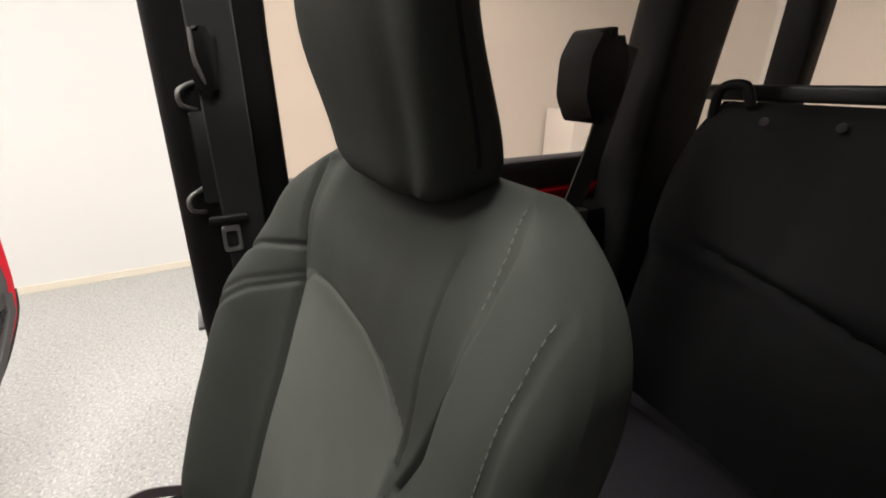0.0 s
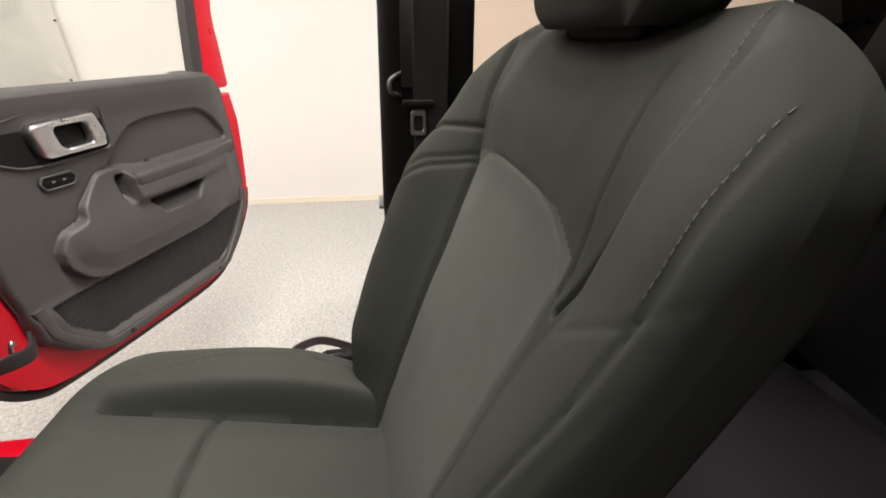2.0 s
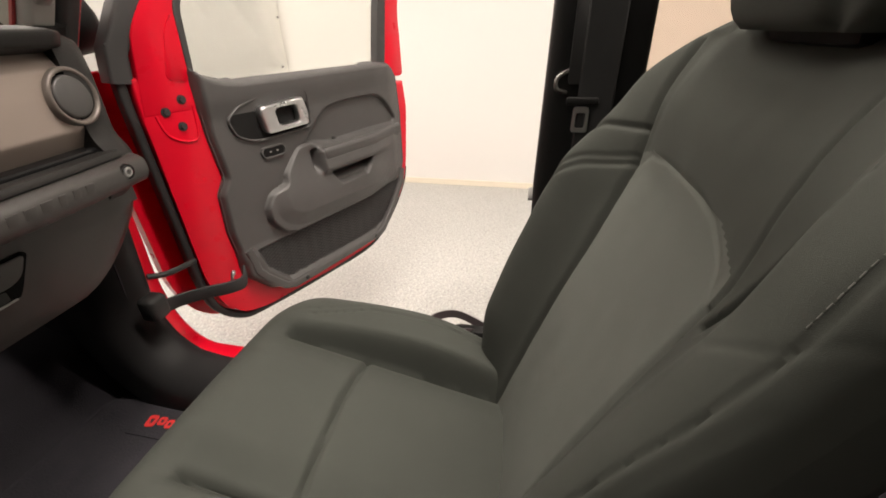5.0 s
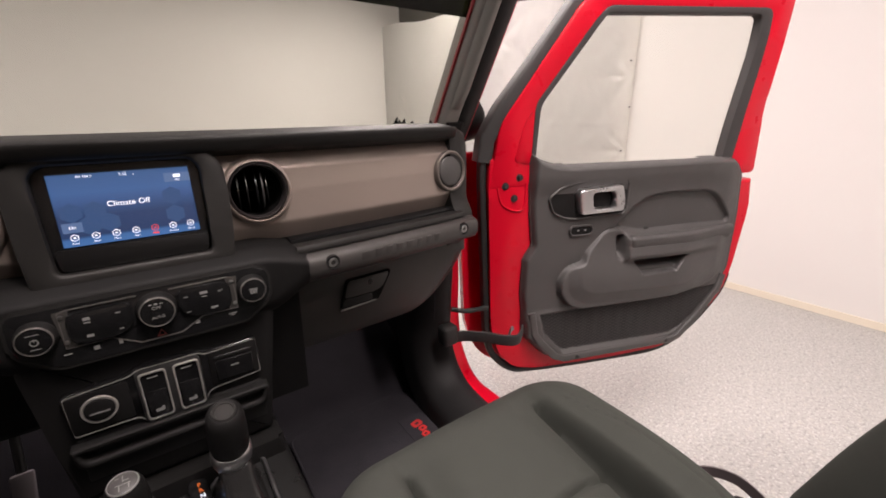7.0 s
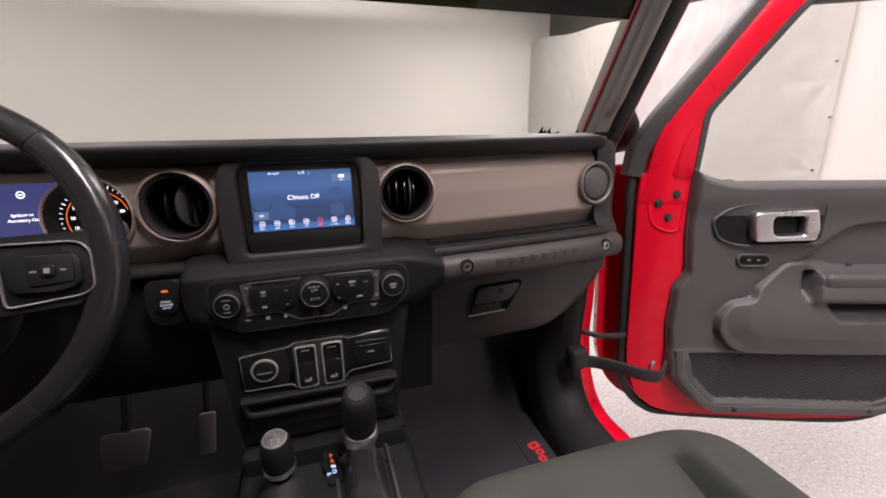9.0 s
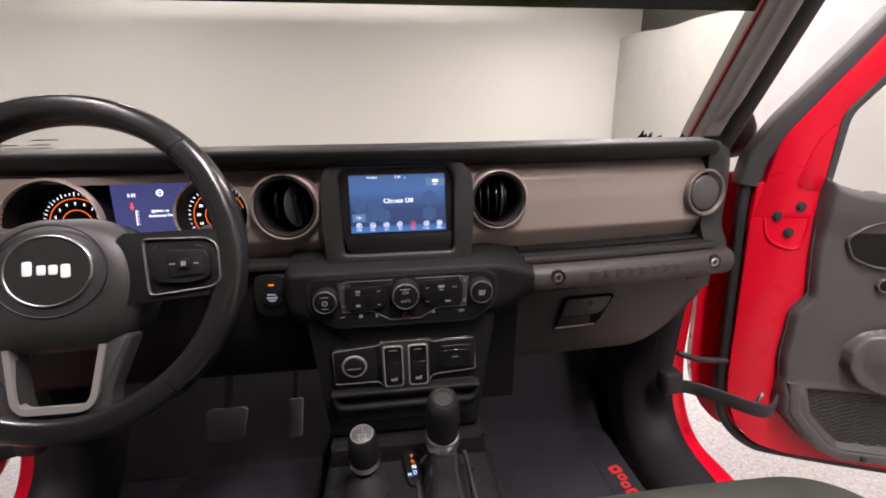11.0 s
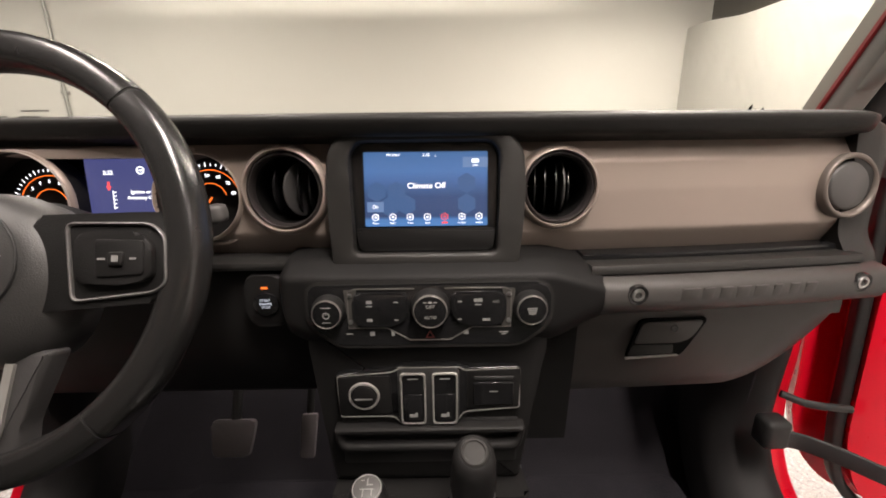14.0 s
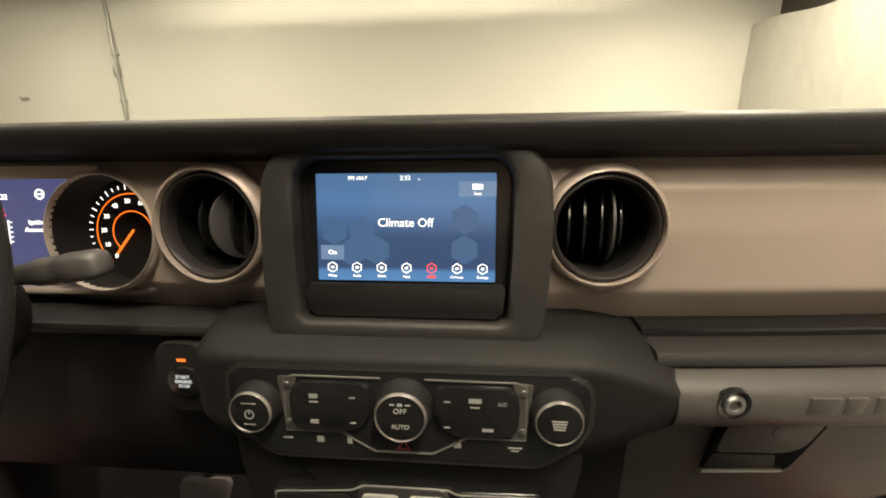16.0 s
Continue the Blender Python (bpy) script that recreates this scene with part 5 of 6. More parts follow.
part("seat_latch", sweep(curve_pts([(0.50, -1.50, 1.30), (0.49, -1.49, 1.345), (0.455, -1.49, 1.35), (0.44, -1.49, 1.32)], 5), 0.008, up=(0, 1, 0)), M_PLASTIC, bench, "black fold-down latch loop", 60)

rbelt = thing("rear_seat_belt", "black rear belt hanging from its side tower", "seat belt", (0.6, -1.38, 1.3))
pod = [(0.06 * math.cos(2 * math.pi * k / 8 + 0.39), 0.08 * math.sin(2 * math.pi * k / 8 + 0.39)) for k in range(8)]
part("belt_housing", prism(fillet([(x * 0.8, y) for x, y in pod], 0.012), -0.03, 0.04, Matrix(((0, 0, -1, 0.63), (-1, 0, 0, -1.335), (0, 1, 0, 1.36), (0, 0, 0, 1))), 0.02, 3), M_PLASTIC, rbelt, "black plastic speaker and belt housing", 45)
part("webbing", sweep([(0.60, -1.385, 1.41), (0.605, -1.345, 1.24), (0.61, -1.30, 1.10)], [(-0.024, -0.002), (0.024, -0.002), (0.024, 0.002), (-0.024, 0.002)], up=(1, 0, 0)), M_FABRIC, rbelt, "grey-black belt webbing", 0)
part("belt_anchor", rbox((0.61, -1.30, 1.12), (0.05, 0.07, 0.035), 0.008), M_PANEL, rbelt, "grey belt anchor")

# ---- front doors ----
DM = Matrix(((0.937, 0, -0.35, 0.88), (-0.35, 0, -0.937, 0.105), (0, 1, 0, 0), (0, 0, 0, 1)))  # along the door, up, inwards


def front_door():
    door = thing("front_door", "open red car door with a charcoal inner panel", "car door", (-1.2 if FLIP[0] else 1.2, 0.0, 0.5), "front doors")
    body = [(-0.085, 0.68), (-0.055, 0.588), (-0.005, 0.535), (0.07, 0.517), (0.35, 0.507), (0.575, 0.513), (0.69, 0.580), (0.792, 0.692), (0.820, 0.79), (0.840, 0.99), (0.834, 1.10), (0.030, 1.10), (0.015, 1.20), (-0.10, 1.20), (-0.10, 1.10)]
    body = fillet(body, [0.05, 0.03, 0.03, 0.02, 0.02, 0.04, 0.04, 0.04, 0.03, 0.03, 0, 0, 0, 0, 0], 5)
    part("door_shell", prism(body, -0.09, -0.004, DM, 0.012, 3), M_RED, door, "red painted inner door shell", 45)
    # outer skin, a little larger and set off outside
    skin = grow(body, 0.016)
    part("outer_skin", prism([(x - (0.042 if x < 0.3 else 0), y) for x, y in skin], -0.125, -0.092, DM, 0.008), M_RED, door, "red outer door skin", 45)
    # upper frame round the window
    fo = fillet([(-0.098, 1.12), (0.830, 1.12), (0.818, 1.32), (0.838, 1.47), (0.855, 1.648), (0.215, 1.632), (0.150, 1.592), (-0.072, 1.285)], [0, 0.02, 0.05, 0.05, 0.03, 0.03, 0.03, 0.03], 5)
    fi = fillet([(0.022, 1.145), (0.722, 1.145), (0.740, 1.29), (0.770, 1.49), (0.778, 1.597), (0.225, 1.580), (0.190, 1.545), (0.030, 1.338)], [0, 0.02, 0.05, 0.05, 0.03, 0.02, 0.03, 0.02], 5)
    gi = fillet([(0.034, 1.150), (0.680, 1.150), (0.700, 1.29), (0.737, 1.49), (0.740, 1.580), (0.225, 1.562), (0.205, 1.541), (0.045, 1.335)], [0, 0.02, 0.05, 0.05, 0.02, 0.02, 0.03, 0.02], 5)
    part("window_frame", rim(fo, fi, -0.045, -0.003, DM, 0.003), M_RED, door, "red painted window frame", 45)
    part("window_seal", rim(grow(fi, 0.002), gi, -0.030, -0.001, DM, 0.003), M_SEAL, door, "black window seal", 45)
    gl = part("window_glass", prism(grow(gi, 0.006), -0.026, -0.022, DM), M_GLASS, door, "clear side window glass")
    gl.visible_shadow = False
    # weather strip round the hinge edge, bottom and slanting front of the frame
    ws = [(-0.114, 1.22), (-0.114, 1.18), (-0.113, 1.10), (-0.100, 0.826), (-0.094, 0.69), (-0.074, 0.59), (-0.014, 0.525), (0.07, 0.506), (0.35, 0.496), (0.577, 0.502), (0.700, 0.572), (0.80, 0.684), (0.826, 0.76)]
    w3 = [DM @ Vector((x, y, -0.03)) for x, y in [tuple(p)[:2] for p in curve_pts([(x, y, 0) for x, y in ws], 5)]]
    part("weather_strip", sweep(w3, fillet([(-0.010, -0.016), (0.010, -0.016), (0.010, 0.016), (-0.010, 0.016)], 0.007, 3), up=DM.col[2].xyz), M_RUBBER, door, "black rubber weather strip", 50)
    ap = [DM @ Vector((x, y, -0.034)) for x, y in ((0.21, 1.655), (0.138, 1.580), (0.032, 1.440), (-0.060, 1.325), (-0.104, 1.250), (-0.112, 1.19))]
    part("frame_cover", sweep(ap, fillet([(-0.022, -0.026), (0.022, -0.026), (0.022, 0.026), (-0.022, 0.026)], 0.008, 3), up=DM.col[2].xyz), M_SEAL, door, "charcoal frame cover with small studs", 50)
    for k in range(5):
        q = (0.130 - 0.062 * k, 1.583 - 0.080 * k)
        part("cover_stud", disc(0.004, 0, 0.004, DM @ pose(q[0], q[1], -0.013), 10, 0.001), M_RUBBER, door, "small black stud")
    part("mirror", lathe([(0, -0.05), (0.06, -0.045), (0.085, -0.01), (0.075, 0.03), (0.04, 0.05), (0, 0.055)], 24, DM @ pose(-0.125, 1.305, -0.15, 0, 90, 0), 1.0, 0.8), M_PLASTIC, door, "black door mirror back", 60)
    # triangular red sail panel and hinge pocket
    part("sail_panel", prism(fillet([(-0.030, 1.19), (0.020, 1.18), (0.022, 1.325), (-0.004, 1.285)], 0.012), -0.03, -0.001, DM, 0.004), M_RED, door, "raised red corner panel", 45)
    for s, z in ((-0.052, 1.124), (-0.010, 1.146), (-0.024, 1.088)):
        b = part("hinge_bolt", lathe([(0, 0.007), (0.006, 0.007), (0.0072, 0.004), (0.0075, 0.0)], 6, DM @ pose(s, z, -0.004)), M_DARKSTEEL, door, "dark hinge bolt", 30)
        part("washer", disc(0.0105, 0, 0.002, DM @ pose(s, z, -0.004), 20), M_DARKSTEEL, b)
    rp = curve_pts([DM @ Vector(p) for p in ((-0.075, 1.12, -0.004), (-0.062, 1.075, -0.003), (-0.025, 1.053, -0.003), (0.005, 1.06, -0.003), (0.012, 1.13, -0.003))], 5)
    part("hinge_pressing", sweep(rp, 0.0028, up=DM.col[2].xyz), M_RED, door, "pressed rim of the hinge pocket", 60)

    # inner panel: one moulded skin with its forms as a height field
    x0, x1, z0, z1 = -0.012, 0.85, 0.535, 1.203
    nx, nz = 230, 180
    outline = fillet([(0.022, 1.212), (0.050, 1.190), (0.09, 1.178), (0.14, 1.173), (0.66, 1.175), (0.725, 1.172), (0.752, 1.152), (0.772, 1.120), (0.786, 0.99), (0.788, 0.80), (0.762, 0.728), (0.660, 0.612), (0.588, 0.562), (0.570, 0.549), (0.170, 0.545), (0.092, 0.575), (0.016, 0.655), (0.012, 0.74), (0.004, 0.796), (0.008, 0.905), (0.034, 0.946), (0.022, 1.05), (0.020, 1.12)][::-1], 0.008, 3)
    bulge = fillet([(0.115, 0.834), (0.116, 0.792), (0.149, 0.747), (0.192, 0.731), (0.525, 0.731), (0.69, 0.750), (0.765, 0.80), (0.772, 0.90), (0.755, 0.975), (0.40, 0.968), (0.325, 0.985), (0.264, 0.977), (0.203, 0.914), (0.194, 0.886), (0.142, 0.873)], [0.015, 0.015, 0.02, 0.02, 0.02, 0.02, 0.02, 0.02, 0.01, 0.01, 0.01, 0.012, 0.008, 0.008, 0.015], 3)
    lobe = fillet([(0.183, 0.90), (0.183, 0.812), (0.222, 0.789), (0.598, 0.780), (0.72, 0.845), (0.76, 1.02), (0.25, 1.02)], [0, 0.014, 0.02, 0.03, 0.03, 0, 0], 4)
    recess = fillet([(0.296, 0.984), (0.362, 1.048), (0.398, 1.072), (0.47, 1.082), (0.635, 1.082), (0.680, 1.058), (0.742, 0.985), (0.735, 0.962), (0.40, 0.958), (0.330, 0.966)], [0.01, 0.02, 0.02, 0.03, 0.03, 0.03, 0.01, 0.01, 0.01, 0.01], 3)

    def inside(poly, x, z):
        hit = False
        for i in range(len(poly)):
            (ax, az), (bx, bz) = poly[i - 1], poly[i]
            if (az > z) != (bz > z) and x < (bx - ax) * (z - az) / (bz - az) + ax:
                hit = not hit
        return hit

    def signed(poly, x, z):
        d = seg_dist((x, z), poly + [poly[0]])
        return d if inside(poly, x, z) else -d

    def height(x, z):
        side = 1 - 0.8 * smooth(0.70, 0.80, x)
        h = (0.022 - 0.022 * max(0, 1 - signed(outline, x, z) / 0.012) ** 2) * side
        h += 0.010 * smooth(1.08, 1.15, z) * (1 - smooth(0.62, 0.76, x))
        b = signed(bulge, x, z)
        amp = 0.036 * (1 - 0.80 * smooth(0.81, 0.965, z)) * (1 - smooth(0.52, 0.77, x))
        h += amp * (0.66 * smooth(-0.001, 0.006, b) + 0.34 * min(1, max(0, 1 + signed(lobe, x, z) / 0.042)) * smooth(-0.001, 0.006, b))
        r = signed(recess, x, z)
        h -= 0.018 * smooth(0.0, 0.009, r) * side
        # armrest: a face that leans out to a rounded ledge, cut off square at its front end
        if 0.31 < x < 0.80:
            arm = smooth(0.322, 0.333, x) * (1 - smooth(0.50, 0.76, x))
            h += 0.026 * arm * smooth(0.868, 0.900, z) * (1 - smooth(0.948, 0.964, z)) - 0.0025 * arm * math.exp(-((z - 0.929) / 0.003) ** 2)
        # dark gap ahead of the armrest
        h -= 0.026 * smooth(0.300, 0.320, x) * (1 - smooth(0.328, 0.334, x)) * smooth(0.880, 0.905, z) * (1 - smooth(0.952, 0.962, z))
        # pull cup below the armrest
        if 0.33 < x < 0.62:
            cup = signed([(0.357, 0.884), (0.566, 0.880), (0.523, 0.829), (0.397, 0.831)], x, z)
            h -= (0.020 + 0.026 * smooth(0.845, 0.862, z)) * smooth(-0.001, 0.005, cup)
        # thin parting line round the slanting edge
        h -= 0.003 * math.exp(-(b / 0.0025) ** 2) * smooth(0.86, 0.88, z) * (1 - smooth(0.33, 0.36, x))
        # map pocket
        pk = signed([(0.064, 0.722), (0.74, 0.745), (0.755, 0.725), (0.706, 0.660), (0.600, 0.585), (0.570, 0.576), (0.150, 0.580), (0.084, 0.650)], x, z)
        h -= 0.012 * smooth(0.0, 0.01, pk) * side
        h += 0.012 * smooth(-0.002, 0.004, -pk) * (1 - smooth(0.70, 0.745, z)) * side * (1 - smooth(0.45, 0.60, x))
        return h

    bm = bmesh.new()
    vs = {}
    for i in range(nx + 1):
        for j in range(nz + 1):
            x, z = x0 + (x1 - x0) * i / nx, z0 + (z1 - z0) * j / nz
            if signed(outline, x, z) > -0.006:
                vs[i, j] = bm.verts.new(DM @ Vector((x, z, height(x, z))))
    for i in range(nx):
        for j in range(nz):
            k = [(i, j), (i + 1, j), (i + 1, j + 1), (i, j + 1)]
            if all(q in vs for q in k):
                bm.faces.new([vs[q] for q in k])
    panel = part("door_panel", bm, M_PANEL, door, "moulded charcoal plastic door panel", 60)
    # armrest pad with a blunt, rounded front end
    rings = []
    for i in range(33):
        x = 0.336 + 0.42 * (i / 32) ** 1.5
        s = math.sqrt(1 - (1 - min(1, 0.02 + (x - 0.336) / 0.014)) ** 2)
        far = smooth(0.52, 0.75, x)
        top = 0.064 - 0.036 * far
        prof = fillet([(0.898, 0.010), (0.902, top - 0.020), (0.926, top - 0.002), (0.950, top), (0.9585, top - 0.008), (0.9585, 0.010)], [0, 0.010, 0.010, 0.006, 0.004, 0], 4)
        rings.append([DM @ Vector((x, 0.932 + (z - 0.932) * (0.55 + 0.45 * s), 0.010 + (w - 0.010) * (0.72 + 0.28 * s))) for z, w in prof])
    part("armrest", loft(rings), M_PANEL, door, "padded charcoal armrest with a blunt end", 60)
    part("belt_seal", rbox((0.375, 1.145, -0.004), (0.70, 0.05, 0.012), 0.004, 2, DM), M_SEAL, door, "dark seal along the foot of the window", 45)
    part("panel_edge", prism(outline, -0.006, 0.006, DM, 0.003), M_PANEL, door, "charcoal rim of the door panel", 45)
    # net pocket of diamond threads
    bm = bmesh.new()
    pocket = [(0.064, 0.722), (0.74, 0.742), (0.755, 0.725), (0.706, 0.660), (0.600, 0.585), (0.570, 0.576), (0.150, 0.580), (0.084, 0.650)]
    step = 0.019
    for sgn in (1, -1):
        for k in range(-40, 80):
            run = []
            for q in range(0, 80):
                x = 0.03 + q * 0.0105
                z = 0.56 + sgn * (x - 0.03) * 0.55 + (k - (0 if sgn > 0 else -10)) * step * 0.6
                if signed(pocket, x, z) > 0:
                    run.append(DM @ Vector((x, z, 0.016 + 0.0015 * math.sin(q * 1.5))))
                elif len(run) > 1:
                    join(bm, sweep(run, [(-0.0013, -0.0008), (0.0013, -0.0008), (0.0013, 0.0008), (-0.0013, 0.0008)], up=DM.col[2].xyz))
                    run = []
                else:
                    run = []
            if len(run) > 1:
                join(bm, sweep(run, [(-0.0013, -0.0008), (0.0013, -0.0008), (0.0013, 0.0008), (-0.0013, 0.0008)], up=DM.col[2].xyz))
    part("net_pocket", bm, M_NET, door, "black stretched net pocket", 0)
    rail = [DM @ Vector((x, z, w)) for x, z, w in ((0.035, 0.735, 0.022), (0.045, 0.665, 0.026), (0.065, 0.635, 0.027), (0.120, 0.575, 0.027), (0.155, 0.561, 0.027), (0.575, 0.560, 0.023), (0.60, 0.568, 0.023), (0.670, 0.636, 0.020), (0.750, 0.725, 0.013), (0.766, 0.775, 0.008))]
    part("pocket_rail", sweep(rail, fillet([(-0.012, -0.012), (0.012, -0.012), (0.012, 0.012), (-0.012, 0.012)], 0.006, 3), up=DM.col[2].xyz), M_PANEL, door, "raised charcoal pocket rail", 50)
    for x, z, w in ((0.20, 0.562, 0.036), (0.55, 0.562, 0.028), (0.425, 0.966, height(0.425, 0.966) - 0.004)):
        part("panel_screw", disc(0.007, w, w + 0.008, DM @ pose(x, z, 0), 14, 0.002), M_RUBBER, door, "black panel screw")
    # release handle
    cup = fillet([(0.072, 1.085), (0.088, 1.045), (0.125, 1.028), (0.16, 1.024), (0.325, 1.030), (0.326, 1.12), (0.300, 1.136), (0.185, 1.130), (0.105, 1.112)][::-1], 0.012, 4)
    part("handle_cup", rim(grow(cup, 0.0055), cup, 0.015, 0.030, DM, 0.003), M_PANEL, door, "charcoal rim of the handle cup", 45)
    part("handle_well", prism(cup, 0.005, 0.0235, DM), M_PLASTIC, door, "black recessed handle cup")
    ho = fillet([(0.160, 1.108), (0.152, 1.090), (0.162, 1.043), (0.175, 1.035), (0.308, 1.039), (0.306, 1.070), (0.298, 1.116)][::-1], 0.009, 4)
    hi = fillet([(0.206, 1.097), (0.200, 1.089), (0.205, 1.058), (0.215, 1.050), (0.276, 1.052), (0.276, 1.075), (0.270, 1.099)][::-1], 0.007, 4)
    part("release_handle", rim(ho, hi, 0.022, 0.046, DM, 0.006), M_CHROME, door, "satin chrome door release handle", 45)
    part("handle_bar", rbox((0.281, 1.076, 0.040), (0.010, 0.030, 0.010), 0.004, 2, DM), M_CHROME, door, "chrome handle bar")
    # lock buttons
    lk = fillet([(0.150, 0.968), (0.214, 0.968), (0.224, 0.985), (0.214, 1.001), (0.148, 1.001), (0.140, 0.985)], 0.007, 3)
    part("lock_switch", rim(lk, grow(lk, -0.005), 0.018, 0.030, DM, 0.002), M_PANEL, door, "charcoal lock switch rim", 45)
    part("lock_button", prism(grow(lk, -0.005), 0.012, 0.027, DM, 0.002), M_PLASTIC, door, "black lock buttons")
    for s in (0.171, 0.194):
        part("legend", rbox((s, 0.985, 0.0274), (0.007, 0.004, 0.0006), 0, 1, DM), M_LEGEND, door, "", 0)
    # check strap between body and door
    st = curve_pts([(0.618, 0.085, 0.745), (0.655, 0.080, 0.738), (0.70, 0.050, 0.732), (0.745, 0.018, 0.722), (0.79, 0.012, 0.712), (0.83, 0.035, 0.722)], 6)
    part("check_strap", sweep(st, fillet([(-0.0035, -0.016), (0.0035, -0.016), (0.0035, 0.016), (-0.0035, 0.016)], 0.003, 2), up=(0, 0, 1)), M_WEB, door, "black webbing check strap", 60)
    part("strap_anchor", rbox((0.604, 0.092, 0.755), (0.046, 0.040, 0.056), 0.010, 3), M_RUBBER, door, "black strap anchor")
    part("strap_hook", sweep(curve_pts([(0.762, 0.022, 0.715), (0.764, 0.018, 0.742), (0.772, 0.018, 0.752), (0.776, 0.022, 0.742)], 4), 0.004, up=(1, 0, 0)), M_STEEL, door, "steel strap hook", 60)
    part("wire_loom", sweep(curve_pts([(0.66, 0.15, 0.79), (0.70, 0.13, 0.78), (0.77, 0.12, 0.775)], 5), 0.007, up=(0, 0, 1)), M_RUBBER, door, "black door wiring loom", 60)


for FLIP[0] in (True, False):
    front_door()

# ---- steering wheel ----
M_SPOKE = material("satin grey spoke paint", (0.13, 0.125, 0.122), 0.35, metal=0.5, vary=0.08)
WM = facing(-0.379, -0.183, 1.176, 20)
wheel = thing("steering_wheel", "black leather steering wheel with grey-edged spokes", "steering wheel", (-0.38, -0.19, 1.157))
R = 0.181


def rim_pts(a0, a1, n):
    return [WM @ Vector((R * math.cos(math.radians(a0 + (a1 - a0) * k / n)), R * math.sin(math.radians(a0 + (a1 - a0) * k / n)), 0)) for k in range(n + 1)]


axis = WM.to_3x3() @ Vector((0, 0, 1))
grip = fillet([(-0.0155, -0.017), (0.0125, -0.017), (0.0165, -0.004), (0.0125, 0.016), (-0.012, 0.018), (-0.017, 0.004)], 0.009, 4)
for a0, a1 in ((46, 134), (-50, 46), (-130, -50), (134, 230)):
    part("wheel_rim", sweep(rim_pts(a0 + 0.4, a1 - 0.4, 34), grip, up=axis), M_LEATHER, wheel, "worn black leather rim section", 60)
for a in (46, 134, -50, 230):
    p = [WM @ Vector((R * math.cos(math.radians(a + d)), R * math.sin(math.radians(a + d)), 0)) for d in (-0.5, 0.5)]
    part("rim_joint", sweep(p, [(x * 0.93, y * 0.93) for x, y in grip], up=axis), M_RUBBER, wheel, "black stitched rim joint", 60)
hub = [(-0.044, 0.053), (0.042, 0.053), (0.083, 0.020), (0.092, -0.030), (0.080, -0.074), (0.055, -0.098), (-0.055, -0.098), (-0.080, -0.074), (-0.092, -0.030), (-0.083, 0.020)][::-1]
dome = [[WM @ Vector((x * k, -0.02 + (y + 0.02) * k, z)) for x, y in fillet(hub, 0.026, 5)] for k, z in ((0.96, -0.035), (1.0, -0.012), (0.985, -0.001), (0.95, 0.007), (0.89, 0.0145), (0.80, 0.0205), (0.68, 0.0248), (0.54, 0.0268), (0.3, 0.0272))]
part("airbag_cover", loft(dome), M_HUB, wheel, "soft black airbag cover", 60)
ro = [(0.0445 * math.cos(2 * math.pi * k / 48), 0.0385 * math.sin(2 * math.pi * k / 48)) for k in range(48)]
seam = [WM @ Vector((0.004 + 0.0575 * math.cos(2 * math.pi * k / 48), -0.008 + 0.0495 * math.sin(2 * math.pi * k / 48), 0.0270)) for k in range(48)]
part("hub_seam", sweep(seam, 0.0011, True, up=axis), M_RUBBER, wheel, "dark seam round the emblem", 60)
emb = part("hub_emblem", rim(ro, [(x * 0.94, y * 0.94) for x, y in ro], 0.023, 0.0295, WM @ pose(0.004, -0.008, 0), 0.001), M_CHROME, wheel, "satin metal emblem ring", 50)
part("emblem_disc", prism([(x * 0.945, y * 0.945) for x, y in ro], 0.023, 0.0282, WM @ pose(0.004, -0.008, 0)), M_BEZEL, emb, "charcoal emblem disc")
for k, (dx, w, h, dy) in enumerate(((-0.0225, 0.009, 0.0155, 0.001), (-0.0095, 0.0085, 0.0105, -0.0015), (0.0015, 0.0085, 0.0105, -0.0015), (0.0130, 0.009, 0.0145, -0.0035))):
    part("emblem_mark", prism(fillet([(-w / 2, -h / 2), (w / 2, -h / 2), (w / 2, h / 2), (-w / 2, h / 2)], 0.0025, 3), 0.028, 0.0294, WM @ pose(dx * 1.05 + 0.008, -0.006 + dy * 0.8, 0, 0, 0, 2), 0.0004), M_LAMPBOX, emb)
